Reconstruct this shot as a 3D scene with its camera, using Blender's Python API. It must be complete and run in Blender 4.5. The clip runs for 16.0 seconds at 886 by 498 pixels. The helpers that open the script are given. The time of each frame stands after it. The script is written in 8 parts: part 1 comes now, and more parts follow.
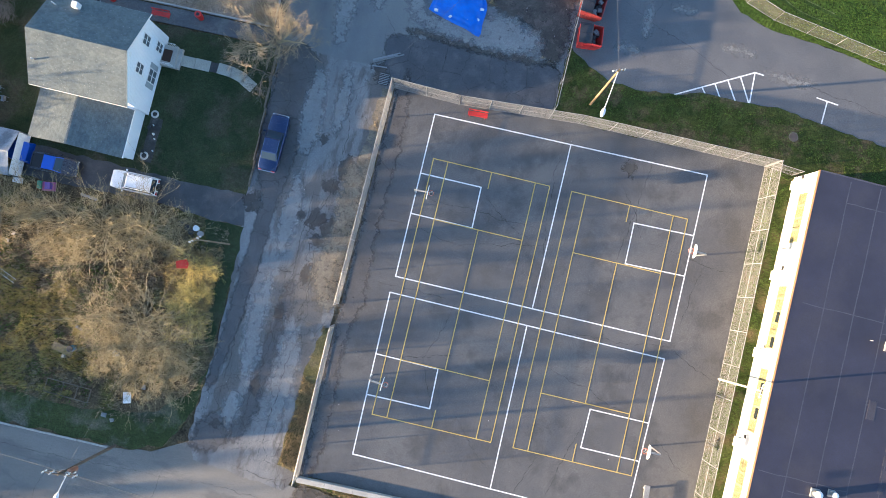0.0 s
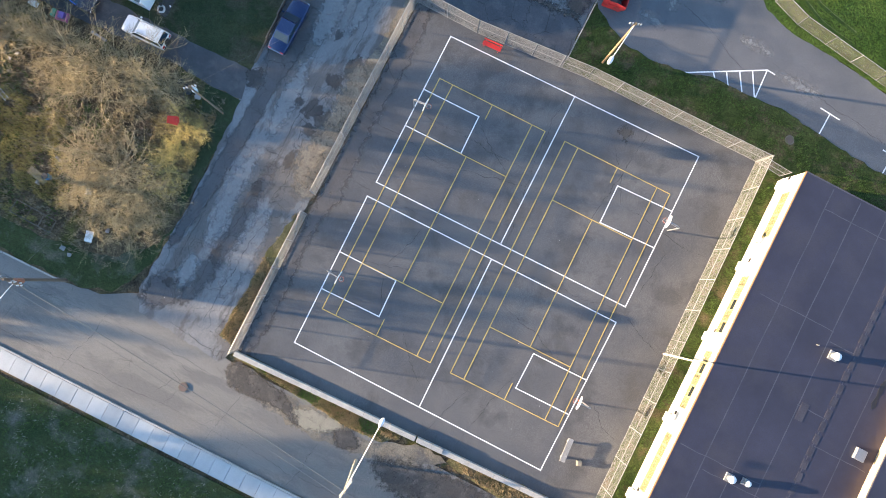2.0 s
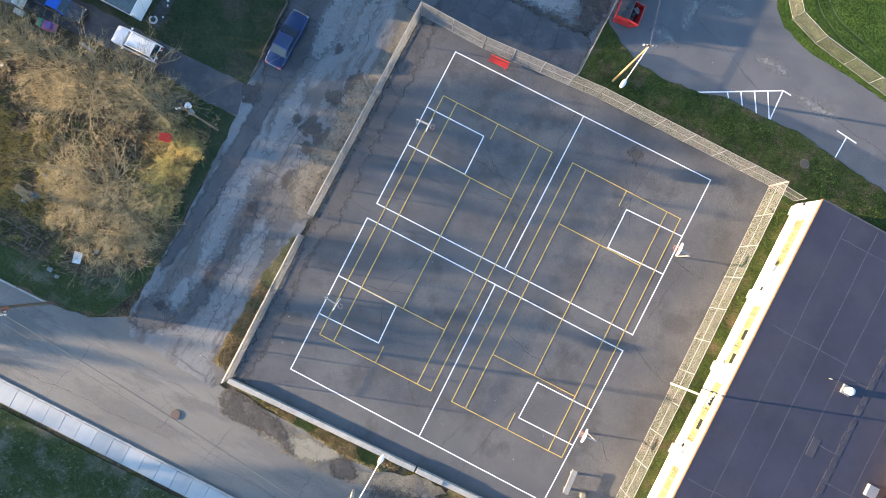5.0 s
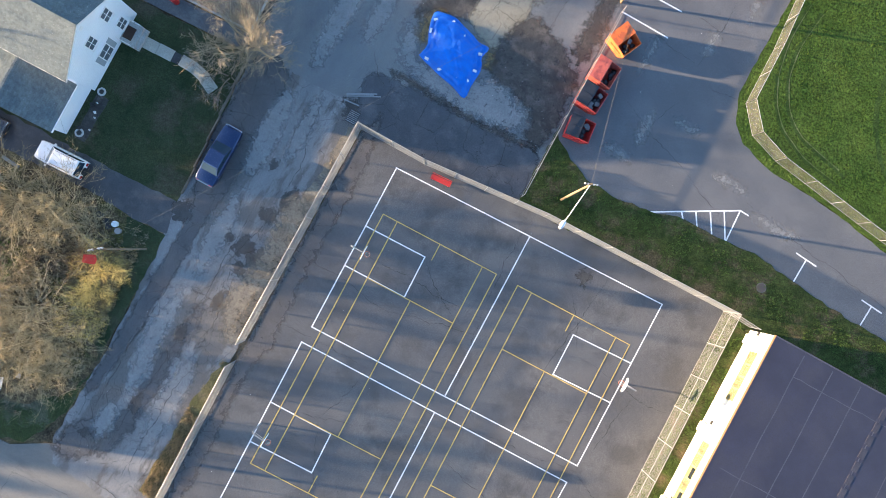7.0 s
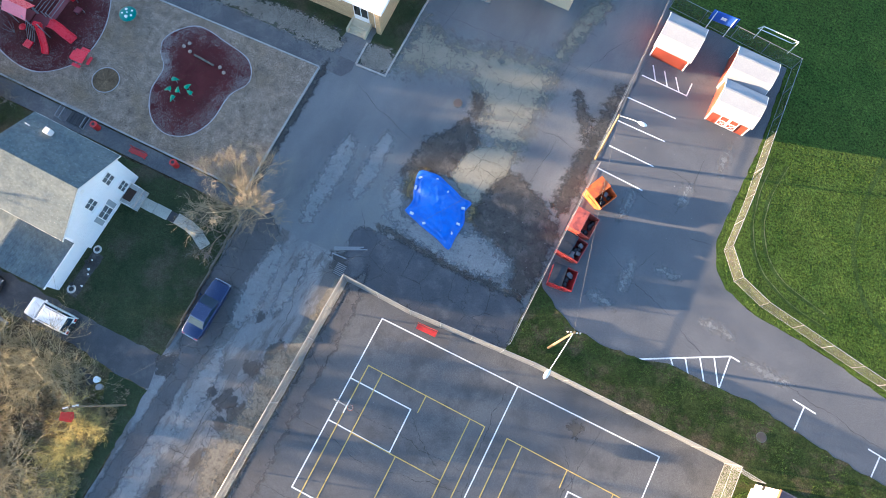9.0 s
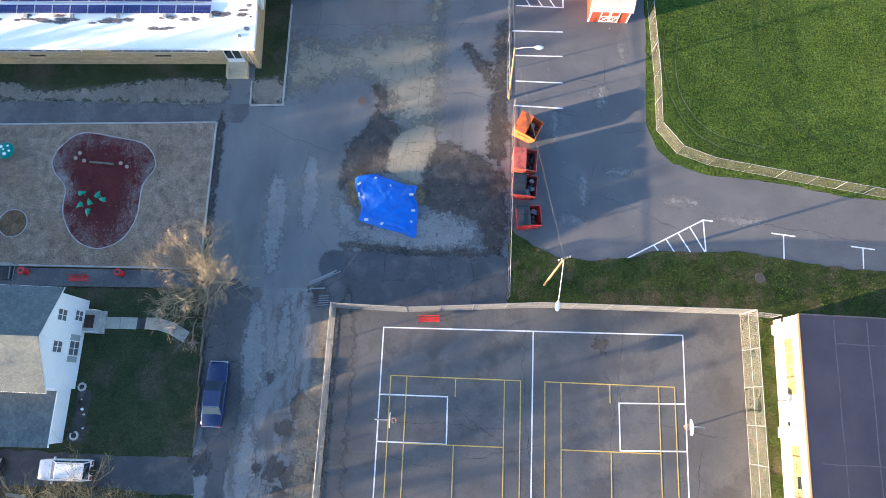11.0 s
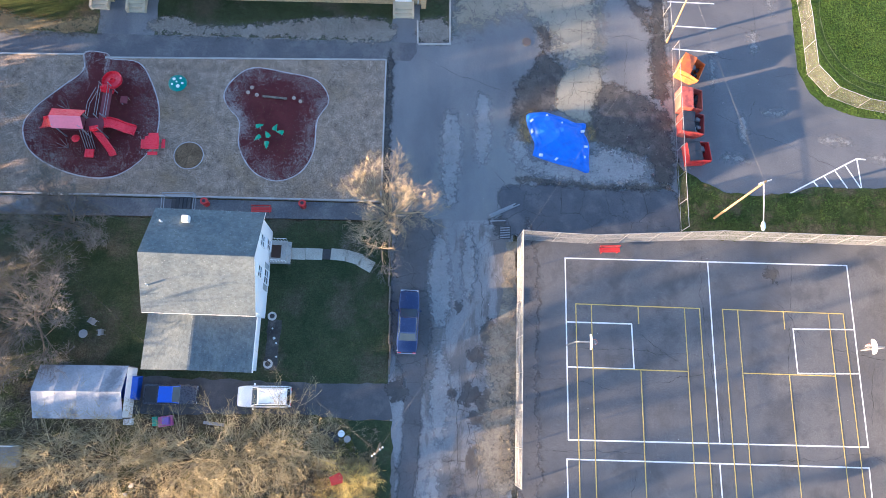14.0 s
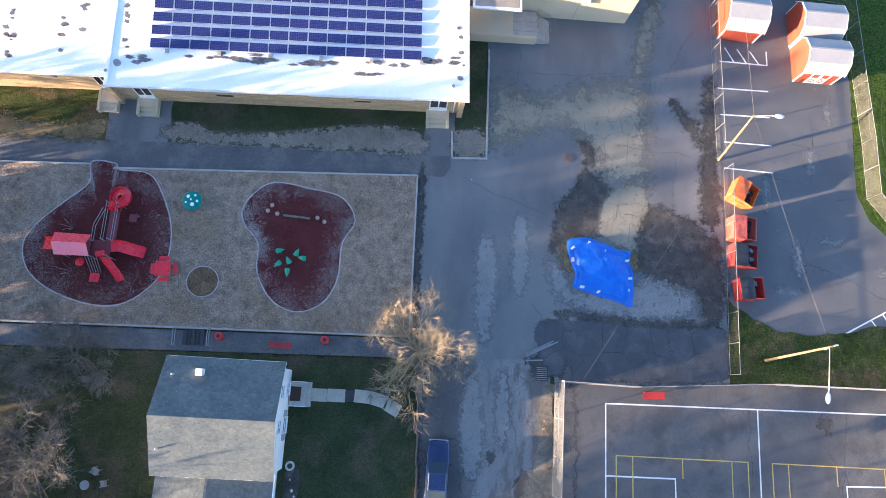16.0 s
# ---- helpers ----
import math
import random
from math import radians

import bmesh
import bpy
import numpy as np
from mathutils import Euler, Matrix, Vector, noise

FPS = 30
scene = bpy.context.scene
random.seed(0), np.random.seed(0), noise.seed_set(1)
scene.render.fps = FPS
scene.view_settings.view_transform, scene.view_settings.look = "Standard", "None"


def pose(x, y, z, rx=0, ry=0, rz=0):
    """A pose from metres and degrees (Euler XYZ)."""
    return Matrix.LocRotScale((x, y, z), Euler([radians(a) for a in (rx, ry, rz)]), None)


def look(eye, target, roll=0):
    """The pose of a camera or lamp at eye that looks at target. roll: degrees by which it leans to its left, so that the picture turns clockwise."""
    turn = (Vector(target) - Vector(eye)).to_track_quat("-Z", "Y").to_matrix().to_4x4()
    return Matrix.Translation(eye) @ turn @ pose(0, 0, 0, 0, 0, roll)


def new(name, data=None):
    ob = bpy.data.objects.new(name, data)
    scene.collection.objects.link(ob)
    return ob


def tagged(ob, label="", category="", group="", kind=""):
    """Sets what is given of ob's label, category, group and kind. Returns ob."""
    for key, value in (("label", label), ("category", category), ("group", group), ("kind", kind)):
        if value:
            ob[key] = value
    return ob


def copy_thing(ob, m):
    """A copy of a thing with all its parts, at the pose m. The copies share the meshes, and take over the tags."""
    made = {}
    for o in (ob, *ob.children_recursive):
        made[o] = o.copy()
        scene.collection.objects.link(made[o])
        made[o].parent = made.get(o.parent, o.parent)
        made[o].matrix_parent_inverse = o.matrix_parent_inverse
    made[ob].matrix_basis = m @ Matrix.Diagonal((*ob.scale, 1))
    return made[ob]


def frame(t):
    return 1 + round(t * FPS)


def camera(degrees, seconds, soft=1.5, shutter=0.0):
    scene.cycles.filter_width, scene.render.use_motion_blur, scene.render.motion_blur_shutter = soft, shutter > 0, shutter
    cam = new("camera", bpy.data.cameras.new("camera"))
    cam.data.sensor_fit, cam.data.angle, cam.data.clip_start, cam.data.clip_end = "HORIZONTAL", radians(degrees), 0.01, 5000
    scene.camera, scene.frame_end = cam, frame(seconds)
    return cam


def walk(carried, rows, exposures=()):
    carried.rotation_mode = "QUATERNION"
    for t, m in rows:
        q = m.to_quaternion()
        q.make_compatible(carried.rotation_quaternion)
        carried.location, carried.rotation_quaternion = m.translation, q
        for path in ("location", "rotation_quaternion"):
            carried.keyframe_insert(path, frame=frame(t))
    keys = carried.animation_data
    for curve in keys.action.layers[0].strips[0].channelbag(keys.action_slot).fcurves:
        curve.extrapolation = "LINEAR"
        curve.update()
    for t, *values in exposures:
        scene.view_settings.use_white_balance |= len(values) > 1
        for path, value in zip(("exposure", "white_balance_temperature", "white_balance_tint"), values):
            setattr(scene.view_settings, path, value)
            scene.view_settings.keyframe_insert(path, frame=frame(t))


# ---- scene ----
# seconds, place of the eye in metres, turn in degrees
cam = camera(68.70, 16.0, soft=0.15)
PATH = [
    (0, 3.45, -14.82, 58.71, 2.79, -0.81, 13.39),
    (0.2, 3.84, -15.59, 58.89, 2.84, -0.94, 17.58),
    (0.5, 4.57, -16.86, 59.12, 2.77, -1.17, 22.90),
    (1, 5.80, -18.75, 59.13, 2.78, -1.39, 25.69),
    (1.5, 6.99, -20.22, 59.04, 2.77, -1.58, 26.38),
    (2, 7.82, -21.32, 59.06, 2.74, -1.77, 26.58),
    (2.5, 8.21, -22.01, 59.01, 2.69, -1.91, 26.81),
    (3, 8.27, -22.38, 58.65, 2.60, -1.99, 26.86),
    (3.2, 8.22, -22.39, 58.45, 2.55, -2.02, 26.85),
    (5.3, 5.51, -17.07, 56.95, 1.39, -2.18, 27.34),
    (5.5, 5.38, -15.95, 56.81, 1.27, -2.18, 27.53),
    (6, 5.09, -12.78, 56.40, 1.06, -2.15, 27.68),
    (6.5, 4.93, -9.22, 55.77, 0.77, -2.08, 27.84),
    (7, 5.37, -5.69, 55.14, 0.68, -1.94, 27.91),
    (7.5, 6.10, -3.21, 55.12, 0.59, -1.81, 27.75),
    (8, 6.45, -3.19, 54.99, 0.38, -1.77, 27.97),
    (8.5, 6.16, -4.25, 54.98, 2.47, -1.56, 28.05),
    (8.6, 6.24, -4.33, 55.07, 5.81, -1.47, 27.95),
    (8.7, 6.34, -4.41, 55.17, 10.79, -1.44, 27.95),
    (8.8, 6.46, -4.49, 55.27, 13.43, -1.39, 27.48),
    (9, 6.72, -4.62, 55.36, 13.53, -1.36, 27.11),
    (9.2, 6.83, -4.74, 55.35, 13.57, -1.50, 26.69),
    (11.3, 3.37, -6.94, 55.49, 13.38, -1.20, 1.01),
    (11.5, 1.24, -7.66, 55.46, 13.43, -1.70, 1.01),
    (12, -3.56, -9.38, 55.07, 13.60, -2.19, 0.30),
    (12.5, -5.99, -10.22, 55.18, 13.65, -2.63, 0.57),
    (13, -8.64, -11.07, 54.69, 13.80, -3.10, 0.81),
    (13.5, -12.01, -12.44, 54.26, 13.84, -3.43, 0.84),
    (14, -13.90, -13.10, 54.34, 13.79, -3.76, 1.56),
    (14.5, -15.28, -11.61, 54.10, 13.56, -4.02, 2.73),
    (15, -16.27, -8.75, 53.73, 13.21, -4.21, 3.13),
    (15.5, -16.77, -4.71, 53.30, 12.82, -4.35, 3.21),
    (16, -17.41, -0.16, 52.86, 12.55, -4.50, 3.18),
]
walk(cam, [(t, pose(*place)) for t, *place in PATH], [(0.0, 2.78, 5050, 11), (7.0, 2.82, 5050, 11), (7.9, 2.93, 5055, 11), (8.7, 3.06, 5060, 12), (9.2, 3.06, 5060, 12), (11.5, 2.82, 5080, 14), (12.6, 2.86, 5080, 15), (13.1, 3.08, 5080, 17), (14.2, 3.18, 5080, 18), (15.2, 3.13, 5080, 18), (16.0, 2.88, 5080, 18)])

# ---- light ----
SUN_EL, SUN_TO = 7.5, 18.0  # height of the sun; heading of the shadows, from +x towards +y
world = bpy.data.worlds.new("sky")
scene.world = world
world.use_nodes = True
wn = world.node_tree
sky = wn.nodes.new("ShaderNodeTexSky")
sky.sky_type = "NISHITA"
sky.sun_disc = False
sky.sun_elevation = radians(SUN_EL)
sky.sun_rotation = radians(252)
wn.links.new(sky.outputs[0], wn.nodes["Background"].inputs[0])
wn.nodes["Background"].inputs[1].default_value = 0.082
sun = new("sun", bpy.data.lights.new("sun", "SUN"))
sun.data.energy = 5.0
sun.data.angle = radians(0.6)
sun.data.color = (1.0, 0.64, 0.30)
sun.matrix_world = look((0, 0, 60), (60 * math.cos(radians(SUN_TO)), 60 * math.sin(radians(SUN_TO)), 60 - 60 * math.tan(radians(SUN_EL))))


# ---- materials ----
def node(nt, kind, **values):
    n = nt.nodes.new("ShaderNode" + kind)
    for k, v in values.items():
        n.inputs[k].default_value = v
    return n


def ramp(nt, source, low, high, a=0.35, b=0.65):
    """A colour that goes from low to high as the source goes from a to b."""
    r = nt.nodes.new("ShaderNodeValToRGB")
    r.color_ramp.elements[0].position, r.color_ramp.elements[1].position = a, b
    r.color_ramp.elements[0].color, r.color_ramp.elements[1].color = (*low, 1), (*high, 1)
    nt.links.new(source, r.inputs[0])
    return r.outputs[0]


def mixed(nt, how, fac, a, b):
    m = nt.nodes.new("ShaderNodeMix")
    m.data_type, m.blend_type = "RGBA", how
    for value, socket in ((fac, m.inputs[0]), (a, m.inputs[6]), (b, m.inputs[7])):
        if isinstance(value, (int, float)):
            socket.default_value = value
        elif isinstance(value, tuple):
            socket.default_value = (*value, 1)
        else:
            nt.links.new(value, socket)
    return m.outputs[2]


def noise_at(nt, where, scale, detail=4.0, rough=0.6):
    n = node(nt, "TexNoise", Scale=scale, Detail=detail, Roughness=rough)
    nt.links.new(where, n.inputs["Vector"])
    return n.outputs[0]


def mat(name, low, high, big=0.6, fine=14.0, rough=0.8, bump=0.25, depth=0.02, metal=0.0, grain=0.35, third=None, third_scale=0.2, stretch=None, cracks=0.0, each=0.0, coat=0.0, island=0.0, broken=0.0, fade=False, fray=1.9, crisp=0.12, lines=0.45, spread=0.5, feather=0.24):
    """A surface whose colour wanders between two tones at two scales, with grain, relief and, if given, a third tone in patches."""
    m = bpy.data.materials.new(name)
    m.use_nodes = True
    nt = m.node_tree
    p = nt.nodes["Principled BSDF"]
    where = nt.nodes.new("ShaderNodeTexCoord").outputs["Object"]
    if stretch:
        mp = nt.nodes.new("ShaderNodeMapping")
        mp.inputs["Scale"].default_value = stretch
        nt.links.new(where, mp.inputs[0])
        far = mp.outputs[0]
    else:
        far = where
    colour = ramp(nt, noise_at(nt, far, big), low, high, 0.3, 0.7)
    if third:
        patch = ramp(nt, noise_at(nt, far, third_scale, 6.0, 0.65), (0, 0, 0), (1, 1, 1), 0.5, 0.5 + crisp)
        colour = mixed(nt, "MIX", patch, colour, third)
    speck = noise_at(nt, where, fine, 3.0, 0.7)
    g = ramp(nt, speck, (1 - grain,) * 3, (1 + grain * 0.6,) * 3, 0.3, 0.7)
    colour = mixed(nt, "MULTIPLY", 1.0, colour, g)
    if grain >= 0.4:  # clots between the grain and the large mottling
        clot = noise_at(nt, where, fine * 0.33, 4.0, 0.75)
        colour = mixed(nt, "MULTIPLY", 1.0, colour, ramp(nt, clot, (1 - grain * 0.42,) * 3, (1 + grain * 0.36,) * 3, 0.32, 0.68))
    if cracks:
        v = nt.nodes.new("ShaderNodeTexVoronoi")
        v.feature = "DISTANCE_TO_EDGE"
        v.inputs["Scale"].default_value = cracks
        warp = mixed(nt, "ADD", 0.7, where, noise_at(nt, where, 1.7, 5.0))
        nt.links.new(warp, v.inputs["Vector"])
        line = ramp(nt, v.outputs["Distance"], (lines,) * 3, (1, 1, 1), 0.004, 0.014)
        some = ramp(nt, noise_at(nt, where, 0.16, 3.0), (0, 0, 0), (1, 1, 1), spread, spread + 0.1)
        colour = mixed(nt, "MULTIPLY", some, colour, line)
    if island:
        geo = nt.nodes.new("ShaderNodeNewGeometry")
        v = ramp(nt, geo.outputs["Random Per Island"], (1 - island,) * 3, (1 + island,) * 3, 0, 1)
        colour = mixed(nt, "MULTIPLY", 1.0, colour, v)
    if each:
        info = nt.nodes.new("ShaderNodeObjectInfo")
        v = ramp(nt, info.outputs["Random"], (1 - each,) * 3, (1 + each,) * 3, 0, 1)
        colour = mixed(nt, "MULTIPLY", 1.0, colour, v)
    nt.links.new(colour, p.inputs["Base Color"])
    p.inputs["Metallic"].default_value = metal
    p.inputs["Coat Weight"].default_value = coat
    if rough >= 0.9:
        p.inputs["Specular IOR Level"].default_value = 0.12
    r = ramp(nt, speck, (max(rough - 0.1, 0.02),) * 3, (min(rough + 0.1, 1),) * 3)
    nt.links.new(r, p.inputs["Roughness"])
    if bump:
        b = node(nt, "Bump", Strength=bump, Distance=depth)
        nt.links.new(speck, b.inputs["Height"])
        nt.links.new(b.outputs[0], p.inputs["Normal"])
    if broken:
        worn = ramp(nt, noise_at(nt, where, broken, 8.0, 0.72), (0, 0, 0), (1, 1, 1), 0.40, 0.56)
        nt.links.new(worn, p.inputs["Alpha"])
    if fade:  # a patch that frays towards its rim
        rim = nt.nodes.new("ShaderNodeAttribute")
        rim.attribute_name = "rim"
        push = node(nt, "Math")
        push.operation = "MULTIPLY_ADD"
        nt.links.new(noise_at(nt, where, fade, 9.0, 0.75), push.inputs[0])
        push.inputs[1].default_value, push.inputs[2].default_value = fray, -fray / 2
        total = node(nt, "Math")
        total.operation = "ADD"
        nt.links.new(push.outputs[0], total.inputs[0])
        nt.links.new(rim.outputs["Fac"], total.inputs[1])
        nt.links.new(ramp(nt, total.outputs[0], (0, 0, 0), (0.95, 0.95, 0.95), 0.5 - feather, 0.5 + feather), p.inputs["Alpha"])
    return m


def plain(name, colour, rough=0.5, metal=0.0, grain=0.12, fine=9.0, bump=0.08, coat=0.0, each=0.0):
    c = tuple(v * 0.88 for v in colour)
    return mat(name, c, colour, 0.9, fine, rough, bump, 0.004, metal, grain, coat=coat, each=each)


def glass(name, colour, rough=0.06, gloss=0.5):
    m = bpy.data.materials.new(name)
    m.use_nodes = True
    p = m.node_tree.nodes["Principled BSDF"]
    p.inputs["Base Color"].default_value = (*colour, 1)
    p.inputs["Roughness"].default_value = rough
    p.inputs["IOR"].default_value = 1.5
    p.inputs["Specular IOR Level"].default_value = gloss
    return m


M = {}
M["court"] = mat("court asphalt", (0.076, 0.079, 0.088), (0.140, 0.137, 0.134), 0.13, 24, 0.85, 0.45, 0.012, grain=0.5, third=(0.084, 0.083, 0.084), third_scale=0.30)
M["street"] = mat("weathered street asphalt", (0.150, 0.152, 0.157), (0.245, 0.243, 0.242), 0.35, 22, 0.85, 0.5, 0.02, grain=0.5, third=(0.128, 0.122, 0.116), third_scale=0.42, crisp=0.05, stretch=(1, 0.3, 1), cracks=0.75, lines=0.35, spread=0.44)
M["main_road"] = mat("tan weathered road asphalt", (0.148, 0.142, 0.130), (0.210, 0.200, 0.182), 0.22, 22, 0.88, 0.35, 0.015, grain=0.45, third=(0.142, 0.138, 0.130), third_scale=0.35, crisp=0.08, stretch=(0.3, 1, 1), cracks=0.5, lines=0.65, spread=0.56)
M["yard"] = mat("old yard asphalt", (0.100, 0.106, 0.116), (0.184, 0.187, 0.190), 0.22, 22, 0.85, 0.45, 0.015, grain=0.45, third=(0.205, 0.202, 0.188), third_scale=0.16, crisp=0.22, stretch=(1, 0.4, 1))
M["parking"] = mat("parking asphalt", (0.092, 0.096, 0.107), (0.142, 0.143, 0.151), 0.22, 22, 0.82, 0.4, 0.012, grain=0.5, third=(0.112, 0.115, 0.124), third_scale=0.4, crisp=0.06)
M["fresh"] = mat("dark fresh asphalt patch", (0.035, 0.035, 0.038), (0.06, 0.058, 0.06), 0.8, 18, 0.8, 0.4, 0.012, grain=0.4)
M["patch_tan"] = mat("pale concrete patch", (0.19, 0.175, 0.135), (0.27, 0.25, 0.20), 0.5, 12, 0.85, 0.3, 0.01, grain=0.3, cracks=0.5)
M["worn_tar"] = mat("broken dark tar", (0.045, 0.043, 0.043), (0.085, 0.080, 0.076), 0.8, 18, 0.8, 0.4, 0.012, grain=0.45, fade=2.6, fray=3.2, feather=0.12, cracks=1.4, lines=0.5, spread=0.2)
M["worn_pale"] = mat("worn pale wheel track", (0.185, 0.188, 0.192), (0.255, 0.255, 0.252), 0.6, 20, 0.85, 0.3, 0.01, grain=0.4, fade=2.0, fray=3.0, feather=0.4)
M["worn_soil"] = mat("thin dark soil", (0.034, 0.032, 0.030), (0.075, 0.068, 0.060), 0.5, 14, 0.75, 0.6, 0.03, grain=0.6, fade=1.6, fray=3.0, feather=0.3, third=(0.10, 0.09, 0.08), third_scale=0.9)
M["worn_lit_tan"] = mat("tan of worn concrete and painted sunlight", (0.205, 0.192, 0.148), (0.275, 0.258, 0.205), 0.4, 18, 0.85, 0.3, 0.01, grain=0.35, fade=1.1, fray=2.6, feather=0.4, cracks=0.5, lines=0.6, spread=0.3)
M["worn_chips"] = mat("bare grey soil", (0.185, 0.168, 0.142), (0.275, 0.252, 0.215), 0.5, 12, 0.97, 0.9, 0.05, grain=0.6, fade=1.5, fray=3.0)
M["worn_stain"] = mat("black roof dirt", (0.07, 0.062, 0.066), (0.24, 0.22, 0.22), 0.9, 9, 0.8, 0.2, 0.004, grain=0.5, fade=2.2, fray=2.6, feather=0.5)
M["dark_asphalt"] = mat("newer dark asphalt", (0.058, 0.062, 0.074), (0.092, 0.095, 0.106), 0.35, 22, 0.85, 0.4, 0.012, grain=0.45, third=(0.108, 0.110, 0.116), third_scale=0.5, fade=1.6, fray=2.4, feather=0.22, cracks=0.4, lines=0.5, spread=0.4)
M["leaf_brown"] = mat("dead brown leaves", (0.085, 0.058, 0.034), (0.17, 0.12, 0.065), 0.6, 6, 0.9, 0, grain=0.3)
M["lawn_blade"] = mat("short winter grass blades", (0.034, 0.052, 0.018), (0.062, 0.082, 0.030), 0.6, 6, 0.9, 0, grain=0.3)
M["verge_dry"] = mat("dry weedy verge", (0.092, 0.090, 0.036), (0.180, 0.156, 0.076), 0.6, 8, 0.95, 1.0, 0.08, grain=0.6, third=(0.165, 0.138, 0.085), third_scale=0.5)
M["path_slab"] = mat("worn concrete path slab", (0.33, 0.32, 0.27), (0.42, 0.40, 0.34), 0.7, 14, 0.85, 0.3, 0.01, grain=0.3)
M["stem_brush"] = mat("tan bare stems", (0.28, 0.232, 0.130), (0.45, 0.375, 0.225), 0.5, 10, 0.85, 0.1, 0.004, grain=0.25)
M["stem_pale"] = mat("pale bare stems", (0.36, 0.29, 0.175), (0.53, 0.435, 0.28), 0.5, 10, 0.85, 0.1, 0.004, grain=0.25)
M["worn_dust"] = mat("dry pale dust", (0.165, 0.148, 0.118), (0.245, 0.218, 0.172), 0.5, 12, 0.95, 0.6, 0.04, grain=0.5, fade=1.8, fray=3.2, feather=0.5)
M["leaf_green"] = plain("green plastic leaf", (0.01, 0.27, 0.14), 0.35)
M["field_blade"] = mat("field grass blades", (0.050, 0.095, 0.008), (0.105, 0.160, 0.020), 0.6, 6, 0.9, 0, grain=0.3)
M["path"] = mat("dark path asphalt", (0.085, 0.086, 0.092), (0.125, 0.125, 0.13), 0.4, 15, 0.85, 0.4, 0.012, grain=0.5, third=(0.145, 0.143, 0.14), third_scale=0.4)
M["window_frame"] = plain("yellowed window frame", (0.42, 0.32, 0.12), 0.5)
M["worn_grey"] = mat("dark frayed asphalt", (0.082, 0.080, 0.083), (0.115, 0.112, 0.113), 0.4, 20, 0.85, 0.3, 0.01, grain=0.4, fade=1.4, fray=2.4, feather=0.3, cracks=0.6, lines=0.5, spread=0.4)
M["worn_dirt"] = mat("scattered brown dirt", (0.15, 0.115, 0.06), (0.25, 0.195, 0.105), 0.5, 12, 0.95, 0.6, 0.04, grain=0.5, fade=1.8, fray=3.0, feather=0.4)
M["drive"] = mat("dark driveway asphalt", (0.055, 0.055, 0.06), (0.085, 0.083, 0.085), 0.5, 14, 0.85, 0.35, 0.012, grain=0.35, third=(0.10, 0.098, 0.095), third_scale=0.6)
M["patch_pale"] = mat("pale worn asphalt", (0.20, 0.205, 0.205), (0.30, 0.30, 0.295), 0.7, 14, 0.85, 0.3, 0.01, grain=0.35)
M["dark_soil"] = mat("wet dark soil and gravel", (0.03, 0.028, 0.026), (0.075, 0.068, 0.06), 0.5, 10, 0.75, 0.6, 0.03, grain=0.6, third=(0.10, 0.09, 0.08), third_scale=0.7)
M["dirt"] = mat("brown dirt and gravel", (0.140, 0.124, 0.096), (0.240, 0.212, 0.165), 0.5, 9, 0.95, 0.6, 0.04, grain=0.45, third=(0.115, 0.112, 0.105), third_scale=0.6)
M["concrete"] = mat("sidewalk concrete", (0.30, 0.315, 0.32), (0.41, 0.42, 0.42), 0.5, 18, 0.85, 0.2, 0.006, grain=0.14, each=0.1)
M["kerb"] = mat("worn kerb stone", (0.30, 0.29, 0.27), (0.42, 0.41, 0.38), 1.2, 12, 0.85, 0.3, 0.01, grain=0.3)
M["lawn"] = mat("dark winter lawn", (0.030, 0.046, 0.020), (0.058, 0.069, 0.033), 0.4, 9, 0.95, 0.9, 0.06, grain=0.5, third=(0.080, 0.072, 0.046), third_scale=0.25)
M["leaf_litter"] = mat("brown dead leaves", (0.10, 0.066, 0.038), (0.21, 0.145, 0.085), 0.8, 16, 0.95, 0.8, 0.03, grain=0.7)
M["field"] = mat("bright sports field grass", (0.038, 0.074, 0.011), (0.082, 0.122, 0.020), 0.30, 5, 0.95, 1.0, 0.14, grain=0.8, third=(0.060, 0.092, 0.015), third_scale=0.16)
M["verge"] = mat("patchy verge grass", (0.028, 0.044, 0.011), (0.064, 0.080, 0.022), 0.6, 8, 0.95, 1.0, 0.08, grain=0.6, third=(0.100, 0.080, 0.044), third_scale=0.45)
M["rough"] = mat("dead weeds and leaf litter", (0.066, 0.053, 0.034), (0.160, 0.126, 0.074), 0.5, 7, 0.97, 1.0, 0.12, grain=0.75, third=(0.092, 0.092, 0.028), third_scale=0.3)
M["southgrass"] = mat("dark meadow with pale dead tufts", (0.036, 0.056, 0.020), (0.064, 0.080, 0.032), 0.4, 9, 0.97, 1.0, 0.10, grain=0.6, third=(0.150, 0.142, 0.115), third_scale=0.36, crisp=0.2)
M["chips"] = mat("grey wood chips with leaf litter", (0.212, 0.162, 0.120), (0.365, 0.286, 0.218), 1.2, 9, 0.97, 0.9, 0.06, grain=0.58, third=(0.232, 0.160, 0.090), third_scale=0.30, crisp=0.25)
M["rubber"] = mat("dark red rubber safety surface", (0.072, 0.017, 0.019), (0.105, 0.028, 0.028), 0.7, 16, 0.95, 0.3, 0.01, grain=0.4)
M["scatter"] = mat("pale wood chips", (0.20, 0.16, 0.15), (0.32, 0.27, 0.25), 2, 20, 0.95, 0.2, 0.01)
M["dust"] = mat("powdery chalk border", (0.36, 0.33, 0.33), (0.46, 0.43, 0.42), 1.2, 9, 0.95, 0.3, 0.02, grain=0.3)
